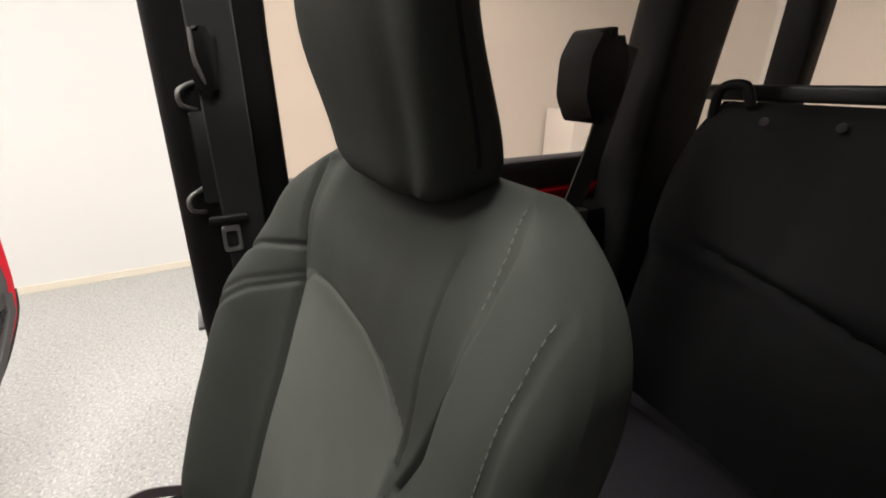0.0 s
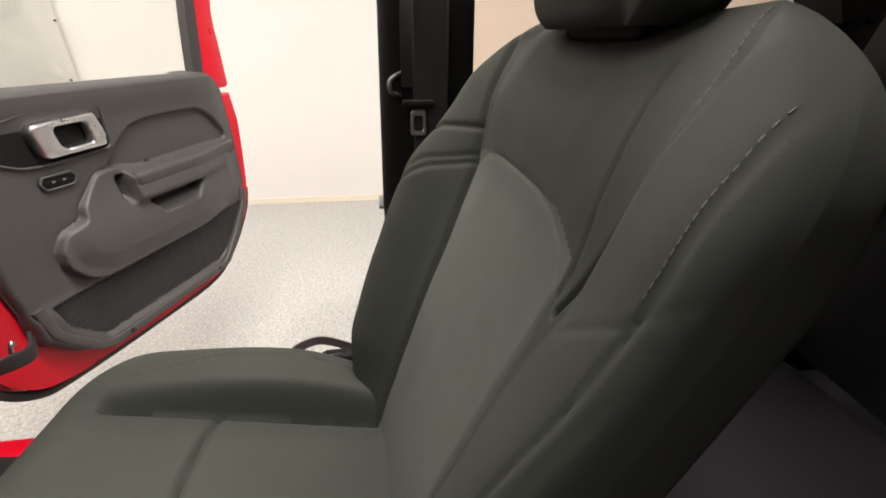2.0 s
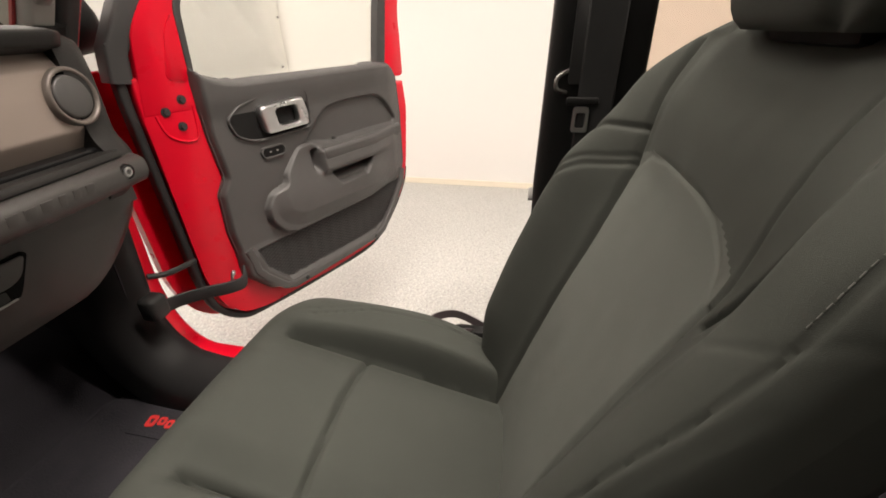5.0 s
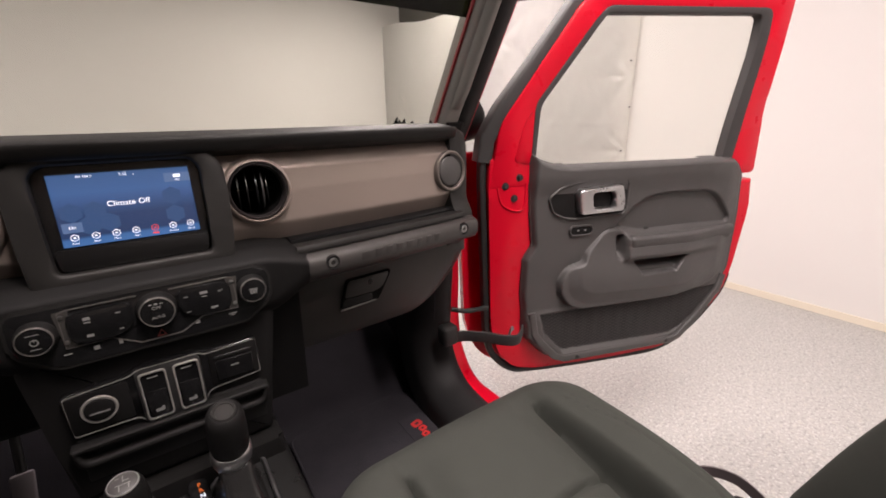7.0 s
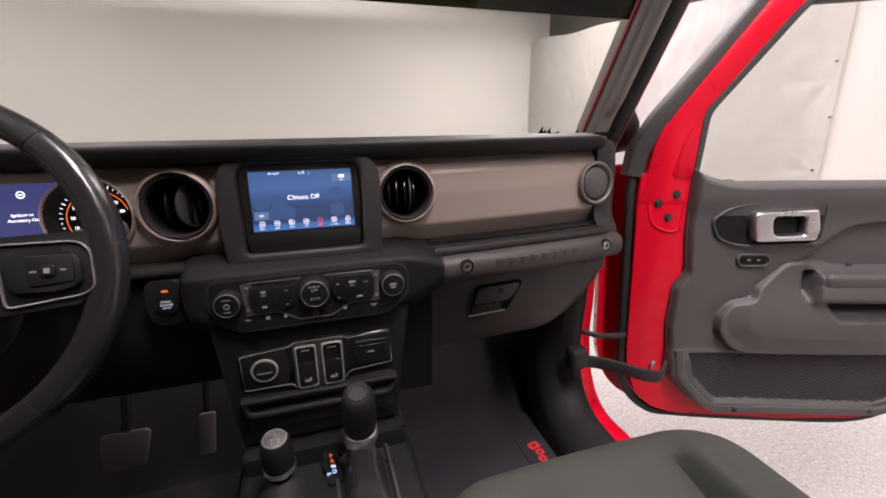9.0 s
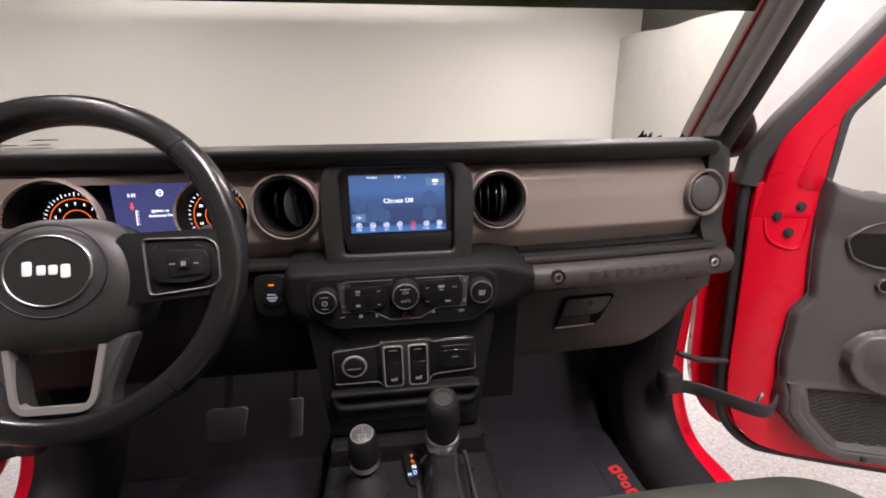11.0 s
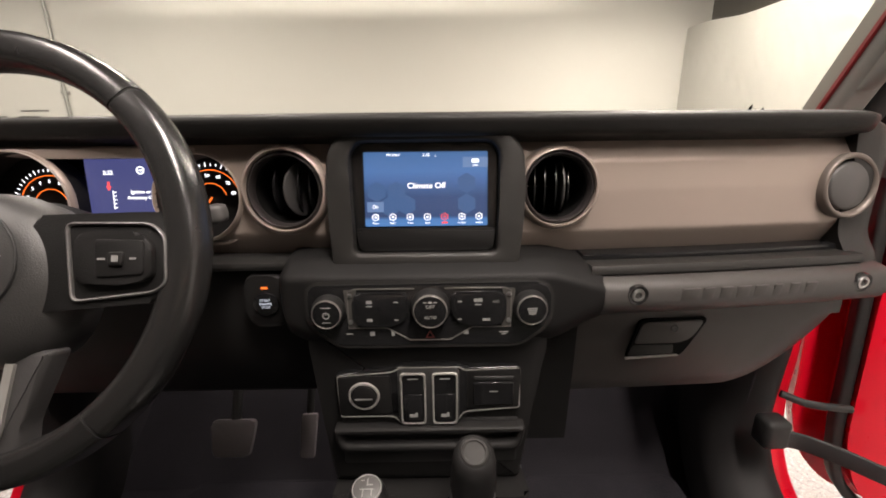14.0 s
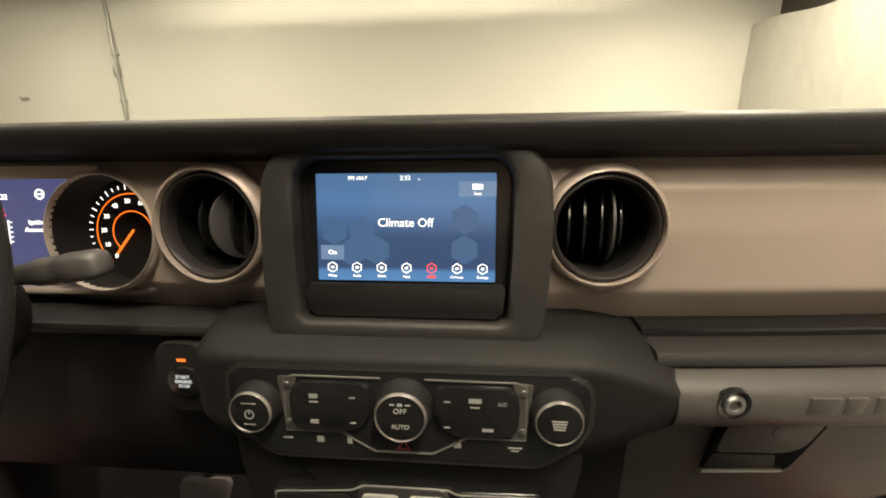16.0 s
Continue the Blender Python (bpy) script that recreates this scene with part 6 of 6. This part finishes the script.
for sx in (-1, 1):
    sp = fillet([(sx * 0.060, 0.030), (sx * 0.160, 0.032), (sx * 0.178, 0.030), (sx * 0.180, -0.030), (sx * 0.168, -0.042), (sx * 0.060, -0.050)][::-sx], 0.010, 4)
    spoke = part("side_spoke", prism(sp, -0.012, 0.016, WM, 0.006, 3), M_PLASTIC, wheel, "black side spoke with buttons", 50)
    so = fillet([(sx * 0.090, 0.024), (sx * 0.160, 0.023), (sx * 0.172, 0.013), (sx * 0.175, -0.027), (sx * 0.165, -0.035), (sx * 0.098, -0.042)][::-sx], 0.008, 4)
    part("spoke_rim", rim(so, grow(so, -0.0024), 0.012, 0.019, WM, 0.0012), M_SPOKE, spoke, "grey spoke outline", 50)
    part("button_pad", prism(fillet([(sx * 0.102, 0.015), (sx * 0.152, 0.015), (sx * 0.163, 0.006), (sx * 0.165, -0.023), (sx * 0.142, -0.028), (sx * 0.103, -0.026)][::-sx], 0.007, 4), 0.012, 0.022, WM, 0.003), M_PLASTIC, spoke, "black button cluster", 50)
    bo = fillet([(sx * 0.119, 0.009), (sx * 0.158, 0.008), (sx * 0.159, -0.020), (sx * 0.121, -0.022)][::-sx], 0.004, 3)
    part("button_plate", prism(bo, 0.02, 0.0235, WM, 0.001), M_PLASTIC, spoke, "raised button plate", 50)
    part("centre_button", prism(fillet([(sx * 0.138 - 0.006, -0.0125), (sx * 0.138 + 0.006, -0.0125), (sx * 0.138 + 0.006, -0.0015), (sx * 0.138 - 0.006, -0.0015)], 0.002, 2), 0.022, 0.026, WM, 0.001), M_PLASTIC, spoke, "square centre button", 50)
    for dx, w, h in ((-0.0125, 0.006, 0.0016), (0.0, 0.005, 0.005), (0.0125, 0.005, 0.0016)):
        part("legend", rbox((sx * 0.138 + dx, -0.007, 0.0262 if dx == 0 else 0.0238), (w, h, 0.0003), 0, 1, WM), M_LEGEND, spoke, "", 0)
    part("lower_spoke", prism(fillet([(sx * 0.046, -0.082), (sx * 0.078, -0.080), (sx * 0.056, -0.140), (sx * 0.056, -0.172), (sx * 0.028, -0.168), (sx * 0.036, -0.142)][::-sx], 0.006, 3), -0.010, 0.010, WM, 0.005), M_SEAL, wheel, "grey-black lower spoke", 50)
uu = [WM @ Vector((x, y, 0.008)) for x, y in fillet([(-0.048, -0.090), (-0.038, -0.157), (0.038, -0.157), (0.048, -0.090), (0.05, -0.080), (-0.05, -0.080)], [0, 0.016, 0.016, 0, 0, 0], 6)[:-2]]
part("spoke_liner", sweep(uu, [(-0.0035, -0.005), (0.0035, -0.005), (0.0035, 0.005), (-0.0035, 0.005)], up=axis), M_SILVER, wheel, "satin silver liner of the lower spokes", 50)
part("spoke_bridge", prism(fillet([(-0.05, -0.158), (0.05, -0.158), (0.046, -0.180), (-0.046, -0.180)][::-1], 0.008, 3), -0.008, 0.007, WM, 0.004), M_LEATHER, wheel, "grey bridge of the lower spokes", 50)
col = thing("steering_column", "black steering column shroud with stalks", "steering column", (-0.38, -0.05, 1.10))
part("shroud", lathe([(0.058, -0.14), (0.066, -0.06), (0.062, -0.028), (0, -0.028)], 28, WM, 1.0, 0.85), M_PLASTIC, col, "black column shroud", 50)
for sx in (1, -1):
    a, b = Vector((-0.379 + sx * 0.04, -0.074, 1.172)), Vector((-0.379 + sx * 0.160, -0.073, 1.190))
    part("stalk", sweep([a, a.lerp(b, 0.45), a.lerp(b, 0.52), a.lerp(b, 0.56), a.lerp(b, 0.66), a.lerp(b, 0.68), a.lerp(b, 0.74), a.lerp(b, 0.76), a.lerp(b, 0.92), a.lerp(b, 0.98), b], [(0.0098 * math.copysign(abs(math.cos(k * math.pi / 10)) ** 0.6, math.cos(k * math.pi / 10)), 0.0098 * math.copysign(abs(math.sin(k * math.pi / 10)) ** 0.6, math.sin(k * math.pi / 10))) for k in range(20)], up=(0, 0, 1), scales=[0.75, 0.8, 0.92, 1.06, 1.06, 1.0, 1.0, 1.14, 1.12, 0.98, 0.55]), M_PANEL, col, "grey-black control stalk", 60)

# ---- instrument cluster ----
CL = facing(-0.415, 0.004, 1.200, 8)
cluster = thing("instrument_cluster", "lit instrument cluster with two orange gauges and a blue display", "instrument cluster", (-0.41, 0.03, 1.2))
co = fillet([(-0.187, 0.050), (0.168, 0.054), (0.180, 0.03), (0.180, -0.04), (0.155, -0.062), (-0.165, -0.062), (-0.19, -0.03)][::-1], 0.02, 4)
part("cluster_frame", rim(grow(co, 0.006), co, -0.055, -0.012, CL, 0.002), M_TRIM, cluster, "taupe cluster surround", 50)
# fascia round the two gauges and the display
bm = bmesh.new()
grid = {(i, j): bm.verts.new(CL @ Vector((-0.192 + 0.002 * i, -0.066 + 0.002 * j, 0.0002))) for i in range(189) for j in range(63)}
for i in range(188):
    for j in range(62):
        x, y = -0.191 + 0.002 * i, -0.065 + 0.002 * j
        if (x < 0.125 or math.hypot(x - 0.125, y + 0.004) < 0.0570) and y > -0.060 and math.hypot(x + 0.104, y + 0.015) > 0.0700 and math.hypot(x - 0.125, y + 0.004) > 0.0545 and not (-0.10 < x < 0.118 and y < 0.047):
            bm.faces.new((grid[i, j], grid[i + 1, j], grid[i + 1, j + 1], grid[i, j + 1]))
bmesh.ops.delete(bm, geom=[v for v in bm.verts if not v.link_faces], context="VERTS")
bmesh.ops.solidify(bm, geom=bm.faces[:], thickness=0.003)
part("cluster_fascia", bm, M_TRIM, cluster, "taupe fascia round the gauges", 40)
part("cluster_face", prism(co, -0.060, -0.050, CL), M_GLOSS, cluster, "gloss black cluster face")
disp = part("cluster_display", prism([(-0.026, -0.05), (0.084, -0.046), (0.0703, -0.020), (0.0680, -0.004), (0.0707, 0.013), (0.078, 0.028), (0.087, 0.038), (0.100, 0.047), (-0.030, 0.047)], -0.052, -0.0185, CL), glow("cluster blue", (0.042, 0.050, 0.145), 1.1), cluster, "lit deep blue driver display")
pl0 = CL @ pose(0, 0, -0.0182)


def cplate(x, y, w, h, mat, parent=None):
    part("display_mark", rbox((0, 0, 0), (w, h, 0.0004), 0, 1, pl0 @ pose(x, y, 0)), mat, parent or disp, "", 0)


letters("2:32", 0.0075, pl0 @ pose(0.000, 0.029, 0.0002), M_WHITE, disp, "display_text")
for k, word in enumerate(("Ignition or", "Accessory On")):
    letters(word, 0.0062, pl0 @ pose(0.040, 0.004 - 0.0075 * k, 0.0002), M_WHITE, disp, "display_text")
ring = [(0.0052 * math.cos(2 * math.pi * k / 20), 0.0052 * math.sin(2 * math.pi * k / 20)) for k in range(20)]
part("display_mark", rim(ring, [(x * 0.7, y * 0.7) for x, y in ring], 0, 0.0004, pl0 @ pose(0.042, 0.032, 0)), M_WHITE, disp, "", 0)
cplate(0.042, 0.032, 0.0045, 0.0016, M_WHITE)
cplate(0.004, -0.006, 0.0010, 0.024, M_WHITE)
for k in range(5):
    cplate(0.006, -0.016 + 0.005 * k, 0.004, 0.0009, M_WHITE)
cplate(-0.001, 0.012, 0.0028, 0.011, M_REDLIT)
cplate(-0.001, 0.011, 0.006, 0.002, M_REDLIT)
for gx, gy, rr, dx, dy, dr, a0, a1 in ((-0.104, -0.015, 0.070, 0.008, 0.002, 0.0640, 205, 20), (0.125, -0.004, 0.0545, -0.005, -0.003, 0.0627, 231, 15)):
    G = CL @ pose(gx, gy, 0)
    ga = part("gauge", lathe([(rr * 0.984, 0.000), (rr * 0.985, 0.004), (rr * 0.992, 0.0068), (rr * 1.002, 0.0070), (rr * 1.012, 0.005), (rr * 1.016, -0.004)], 56, G), M_GAUGE_RING, cluster, "round gauge with a thin bronze ring", 60)
    part("gauge_collar", lathe([(rr * 1.008, 0.0045), (rr * 1.035, 0.0030), (rr * 1.055, 0.0008), (rr * 1.055, -0.003)], 56, G), M_TRIM, ga, "taupe collar of the gauge", 60)
    part("gauge_face", lathe([(0, -0.040), (rr * 0.985, -0.040), (rr * 0.985, 0.002)], 48, G), M_PLASTIC, ga, "deep gloss black gauge face", 50)
    left = gx < 0
    G = G @ pose(dx, dy, -0.0217)
    for k in range(25):
        a = math.radians(a0 + (a1 - a0) * k / 24)
        big = k % 3 == 0
        part("tick", rbox((0, 0, 0), (0.0058 if big else 0.0036, 0.0009, 0.0004), 0, 1, G @ pose(0.75 * dr * math.cos(a), 0.75 * dr * math.sin(a), -0.0168, 0, 0, math.degrees(a))), M_WHITE, ga, "", 0)
    for fr, wd in ((0.636, 0.0006), (0.350, 0.0006)):
        arc = [G @ Vector((fr * dr * math.cos(math.radians(a0 + (a1 - a0) * k / 30)), fr * dr * math.sin(math.radians(a0 + (a1 - a0) * k / 30)), -0.0168)) for k in range(31)]
        part("gauge_arc", sweep(arc, [(-wd, -0.0002), (wd, -0.0002), (wd, 0.0002), (-wd, 0.0002)], up=axis), M_AMBER, ga, "lit orange arc", 0)
    for k in range(9):
        a = math.radians(a0 + (a1 - a0) * k / 8)
        letters(str(k) if left else str(k * 10), 0.0064, G @ pose(0.515 * dr * math.cos(a), 0.515 * dr * math.sin(a), -0.0168), M_WHITE, ga, "gauge_number")
    na = math.radians(a0)
    part("needle", rbox((0, 0, 0), (0.032, 0.0024, 0.001), 0, 1, G @ pose(0.20 * dr * math.cos(na), 0.20 * dr * math.sin(na), -0.0155, 0, 0, math.degrees(na))), M_AMBER, ga, "orange needle", 0)

# ---- centre console and levers ----
M_CONSOLE = material("shiny black console plastic", (0.012, 0.012, 0.012), 0.3, grain=0.2, scale=700, vary=0.25)
console = thing("centre_console", "black centre console with a tray under the switches", "console", (0, -0.2, 0.6))
bm = loft([[(x, y, z) for x, z in fillet([(-0.15, 0.52), (0.15, 0.52), (0.142, z1), (-0.142, z1)], [0, 0, 0.02, 0.02], 4)] for y, z1 in ((0.05, 0.772), (-0.12, 0.768), (-0.30, 0.765), (-0.85, 0.80))])
part("console_body", bm, M_CONSOLE, console, "black plastic console", 50)
part("tray_back", rbox((0.0, -0.047, 0.868), (0.238, 0.010, 0.072), 0.004), M_RUBBER, console, "dark open tray")
to = fillet([(-0.122, -0.036), (0.122, -0.036), (0.126, 0.0), (-0.126, 0.0)], [0.022, 0.022, 0.004, 0.004], 5)
ti = fillet([(-0.112, -0.024), (0.112, -0.024), (0.118, -0.006), (-0.118, -0.006)], [0.018, 0.018, 0.004, 0.004], 5)
part("tray", rim(to, ti, -0.012, 0.012, facing(0, -0.057, 0.8995), 0.005), M_PLASTIC, console, "rounded black tray lip", 50)
part("front_ledge", prism(fillet([(-0.135, -0.03), (0.135, -0.03), (0.13, 0.03), (-0.13, 0.03)], 0.01), 0.76, 0.80, pose(0, -0.05, 0), 0.008), M_PLASTIC, console, "black ledge below the tray", 45)


def lever_pose(x, y, z, lean):
    return pose(x, y, z, lean, 0, 0)


gear = thing("gear_lever", "black gear lever with a chrome ring and gaiter", "gear lever", (0.05, -0.13, 0.77))
L = lever_pose(0.051, -0.128, 0.852, 14)
part("knob", lathe([(0.0235, 0.0), (0.0258, 0.02), (0.0262, 0.045), (0.0246, 0.070), (0.0215, 0.083), (0.018, 0.0855), (0.0145, 0.083), (0, 0.082)], 32, L, 1.0, 1.1), M_PLASTIC, gear, "matt black gear knob", 50)
part("knob_top", lathe([(0.0, 0.0845), (0.0115, 0.0845), (0.0125, 0.0862), (0.0145, 0.0862), (0.0158, 0.084)], 28, L, 1.0, 1.1), M_BEZEL, gear, "dark knob cap", 50)
part("knob_ring", lathe([(0.0205, -0.022), (0.0245, -0.020), (0.0275, -0.008), (0.0275, 0.004), (0.0265, 0.011), (0.0250, 0.012)], 32, L, 1.0, 1.1), M_CHROME, gear, "chrome ring below the knob", 50)
rings = []
for z, sx, sy, dy in ((0.842, 0.018, 0.021, 0.0), (0.835, 0.021, 0.026, -0.002), (0.815, 0.021, 0.032, -0.004), (0.795, 0.024, 0.045, -0.010), (0.775, 0.033, 0.060, -0.014)):
    rings.append([(0.052 + x * sx, -0.128 + dy + y * sy, z) for x, y in fillet([(-1, -1), (1, -1), (1, 1), (-1, 1)], 0.5, 5)])
part("gaiter", loft(rings), M_LEATHER, gear, "creased black gaiter", 60)
go = fillet([(-0.046, -0.085), (0.046, -0.085), (0.046, 0.070), (-0.020, 0.070), (-0.046, 0.04)], 0.018, 5)
part("gate_frame", rim(go, grow(go, -0.006), 0, 0.006, pose(0.053, -0.14, 0.770), 0.002), M_STEEL, gear, "bright frame round the gaiter", 50)
ind = part("gear_indicator", prism(fillet([(-0.012, -0.034), (0.010, -0.034), (0.014, 0.025), (0.002, 0.036), (-0.014, 0.025)], 0.008, 4), 0, 0.010, pose(0.003, -0.105, 0.772, 12, 0, 8), 0.003), M_GLOSS, gear, "gloss black gear display", 50)
GI = pose(0.003, -0.105, 0.772, 12, 0, 8)
for word, y, mat in (("P", 0.016, M_AMBER), ("R", 0.006, M_AMBER), ("N", -0.004, M_WHITE), ("D", -0.014, M_BLUE)):
    letters(word, 0.0095, GI @ pose(0.001, y, 0.0104), mat, ind, "gear_letter")
letters("M", 0.008, GI @ pose(-0.008, -0.016, 0.0104), M_BLUE, ind, "gear_letter")

transfer = thing("transfer_lever", "black transfer lever with a marked round top", "gear lever", (-0.075, -0.13, 0.77))
L = lever_pose(-0.072, -0.126, 0.815, 10)
part("knob", lathe([(0.0, -0.002), (0.020, 0.0), (0.0225, 0.012), (0.0235, 0.036), (0.0215, 0.054), (0.0185, 0.0605), (0.017, 0.0625), (0, 0.0625)], 32, L), M_PLASTIC, transfer, "black knob", 50)
part("knob_ring", lathe([(0.0205, 0.0), (0.0242, 0.002), (0.0245, 0.007), (0.0225, 0.010)], 32, L), M_CHROME, transfer, "chrome ring round the knob", 50)
part("knob_cap", lathe([(0.0, 0.0632), (0.0155, 0.0632), (0.0172, 0.0618)], 28, L), M_PANEL, transfer, "grey shift pattern cap", 50)
part("cap_ring", lathe([(0.0158, 0.0628), (0.0168, 0.0638), (0.0178, 0.062)], 28, L), M_LEGEND, transfer, "pale ring on the cap", 50)
for x, y, w, h in ((0, 0.007, 0.0012, 0.010), (0.003, 0.0035, 0.007, 0.0012), (0, -0.002, 0.016, 0.0012), (-0.004, -0.007, 0.0012, 0.009), (0.006, -0.006, 0.0012, 0.007), (-0.006, 0.009, 0.004, 0.0012)):
    part("shift_mark", rbox((x, y, 0.0636), (w, h, 0.0004), 0, 1, L), M_LEGEND, transfer, "", 0)
part("shaft", sweep([(-0.072, -0.128, 0.762), (-0.072, -0.126, 0.815)], 0.010, up=(1, 0, 0)), M_DARKSTEEL, transfer, "dark lever shaft")
part("boot", lathe([(0.036, 0), (0.034, 0.012), (0.022, 0.03), (0.015, 0.04)], 28, pose(-0.072, -0.132, 0.762)), M_RUBBER, transfer, "black rubber boot", 60)

# ---- pedals ----
brake = thing("brake_pedal", "wide grey rubber brake pedal", "pedal", (-0.42, 0.24, 0.66))
PB = facing(-0.425, 0.215, 0.655, 25)
part("pad", prism(fillet([(-0.040, -0.036), (0.036, -0.036), (0.046, 0.030), (0.040, 0.038), (-0.042, 0.038), (-0.048, 0.030)], 0.010, 4), -0.012, 0, PB, 0.004), material("grey pedal rubber", (0.23, 0.205, 0.215), 0.6, grain=0.4), brake, "grey rubber pad", 50)
part("arm", sweep([(-0.425, 0.23, 0.66), (-0.425, 0.30, 0.82), (-0.425, 0.30, 1.0)], 0.010, up=(1, 0, 0)), M_DARKSTEEL, brake, "dark steel arm")
accel = thing("accelerator_pedal", "narrow black accelerator pedal", "pedal", (-0.27, 0.25, 0.66))
PA = facing(-0.268, 0.22, 0.655, 25)
part("pad", prism(fillet([(-0.016, -0.045), (0.014, -0.045), (0.018, 0.045), (-0.016, 0.045)], 0.006, 3), -0.010, 0, PA, 0.003), bpy.data.materials["grey pedal rubber"], accel, "grey rubber pad", 50)
part("arm", sweep([(-0.268, 0.235, 0.66), (-0.268, 0.30, 0.80), (-0.268, 0.32, 0.95)], 0.008, up=(1, 0, 0)), M_DARKSTEEL, accel, "dark steel arm")

# ---- mats ----
M_MAT = material("black mat pile", (0.029, 0.0275, 0.0325), 0.95, grain=1.0, scale=220, vary=0.35, spec=0.08, big=14, bump=0.0015)
for sx in (1, -1):
    mat = thing("floor_mat", "black carpet floor mat with a red mark" if sx > 0 else "black carpet driver's floor mat", "floor mat", (0.37 * sx, 0.0, 0.51), "floor mats")
    o = fillet([(sx * 0.19, -0.30), (sx * 0.565, -0.30), (sx * 0.565, 0.15), (sx * 0.53, 0.245), (sx * 0.20, 0.245)][::sx], 0.03, 4)
    part("mat_carpet", prism(o, 0.502, 0.514, None, 0.004), M_MAT, mat, "black pile", 50)
    pts = [Vector((x, y, 0.512)) for x, y in o]
    part("mat_edge", sweep(pts, 0.0035, True), M_MAT, mat, "black stitched edge", 60)
    if sx > 0:
        badge = part("mat_badge", rbox((0.497, 0.055, 0.5155), (0.075, 0.15, 0.003), 0.001, 1, None), M_MAT, mat, "black badge patch")
        for k, (dy, w, h) in enumerate(((0.036, 0.030, 0.022), (0.012, 0.021, 0.018), (-0.010, 0.021, 0.018), (-0.034, 0.030, 0.021))):
            part("badge_mark", rim(fillet([(-w / 2, -h / 2), (w / 2, -h / 2), (w / 2, h / 2), (-w / 2, h / 2)], 0.006, 3), fillet([(-w / 5, -h / 5), (w / 5, -h / 5), (w / 5, h / 5), (-w / 5, h / 5)], 0.002, 3), 0, 0.002, pose(0.497 + 0.004 * (k % 2), 0.058 + dy, 0.5165, 0, 0, 12)), M_LOGO_RED, badge, "", 0)

# ---- black tree line on the windscreen's corner ----
for k, (x, h) in enumerate(((0.535, 0.019), (0.544, 0.011), (0.556, 0.014), (0.580, 0.006))):
    pts = [(-0.006 - 0.15 * h, 0), (0.006 + 0.15 * h, 0), (0.003, 0.35 * h), (0.005, 0.35 * h), (0.002, 0.65 * h), (0.003, 0.65 * h), (0, h), (-0.003, 0.65 * h), (-0.002, 0.65 * h), (-0.005, 0.35 * h), (-0.003, 0.35 * h)]
    tagged(part("tree_sticker", prism(pts, 0, 0.0005, facing(x, 0.198, 1.297, -31.5)), M_GLOSS, None, "", 0), "tiny black tree sticker on the windscreen corner", "sticker", "windscreen stickers")

# ---- pale print low on the driver's side of the windscreen ----
note = thing("windscreen_print", "faint grey print low on the windscreen", "print", (-0.66, 0.20, 1.30))
PM = facing(-0.66, 0.186, 1.296, -31.5)
for x, y, w in ((-0.04, 0.010, 0.05), (0.02, 0.010, 0.035), (-0.045, 0.018, 0.03), (0.035, 0.020, 0.045), (0.0, 0.003, 0.08)):
    part("print_bar", rbox((x, y, 0), (w, 0.0022, 0.0005), 0, 1, PM), M_STEEL, note, "", 0)
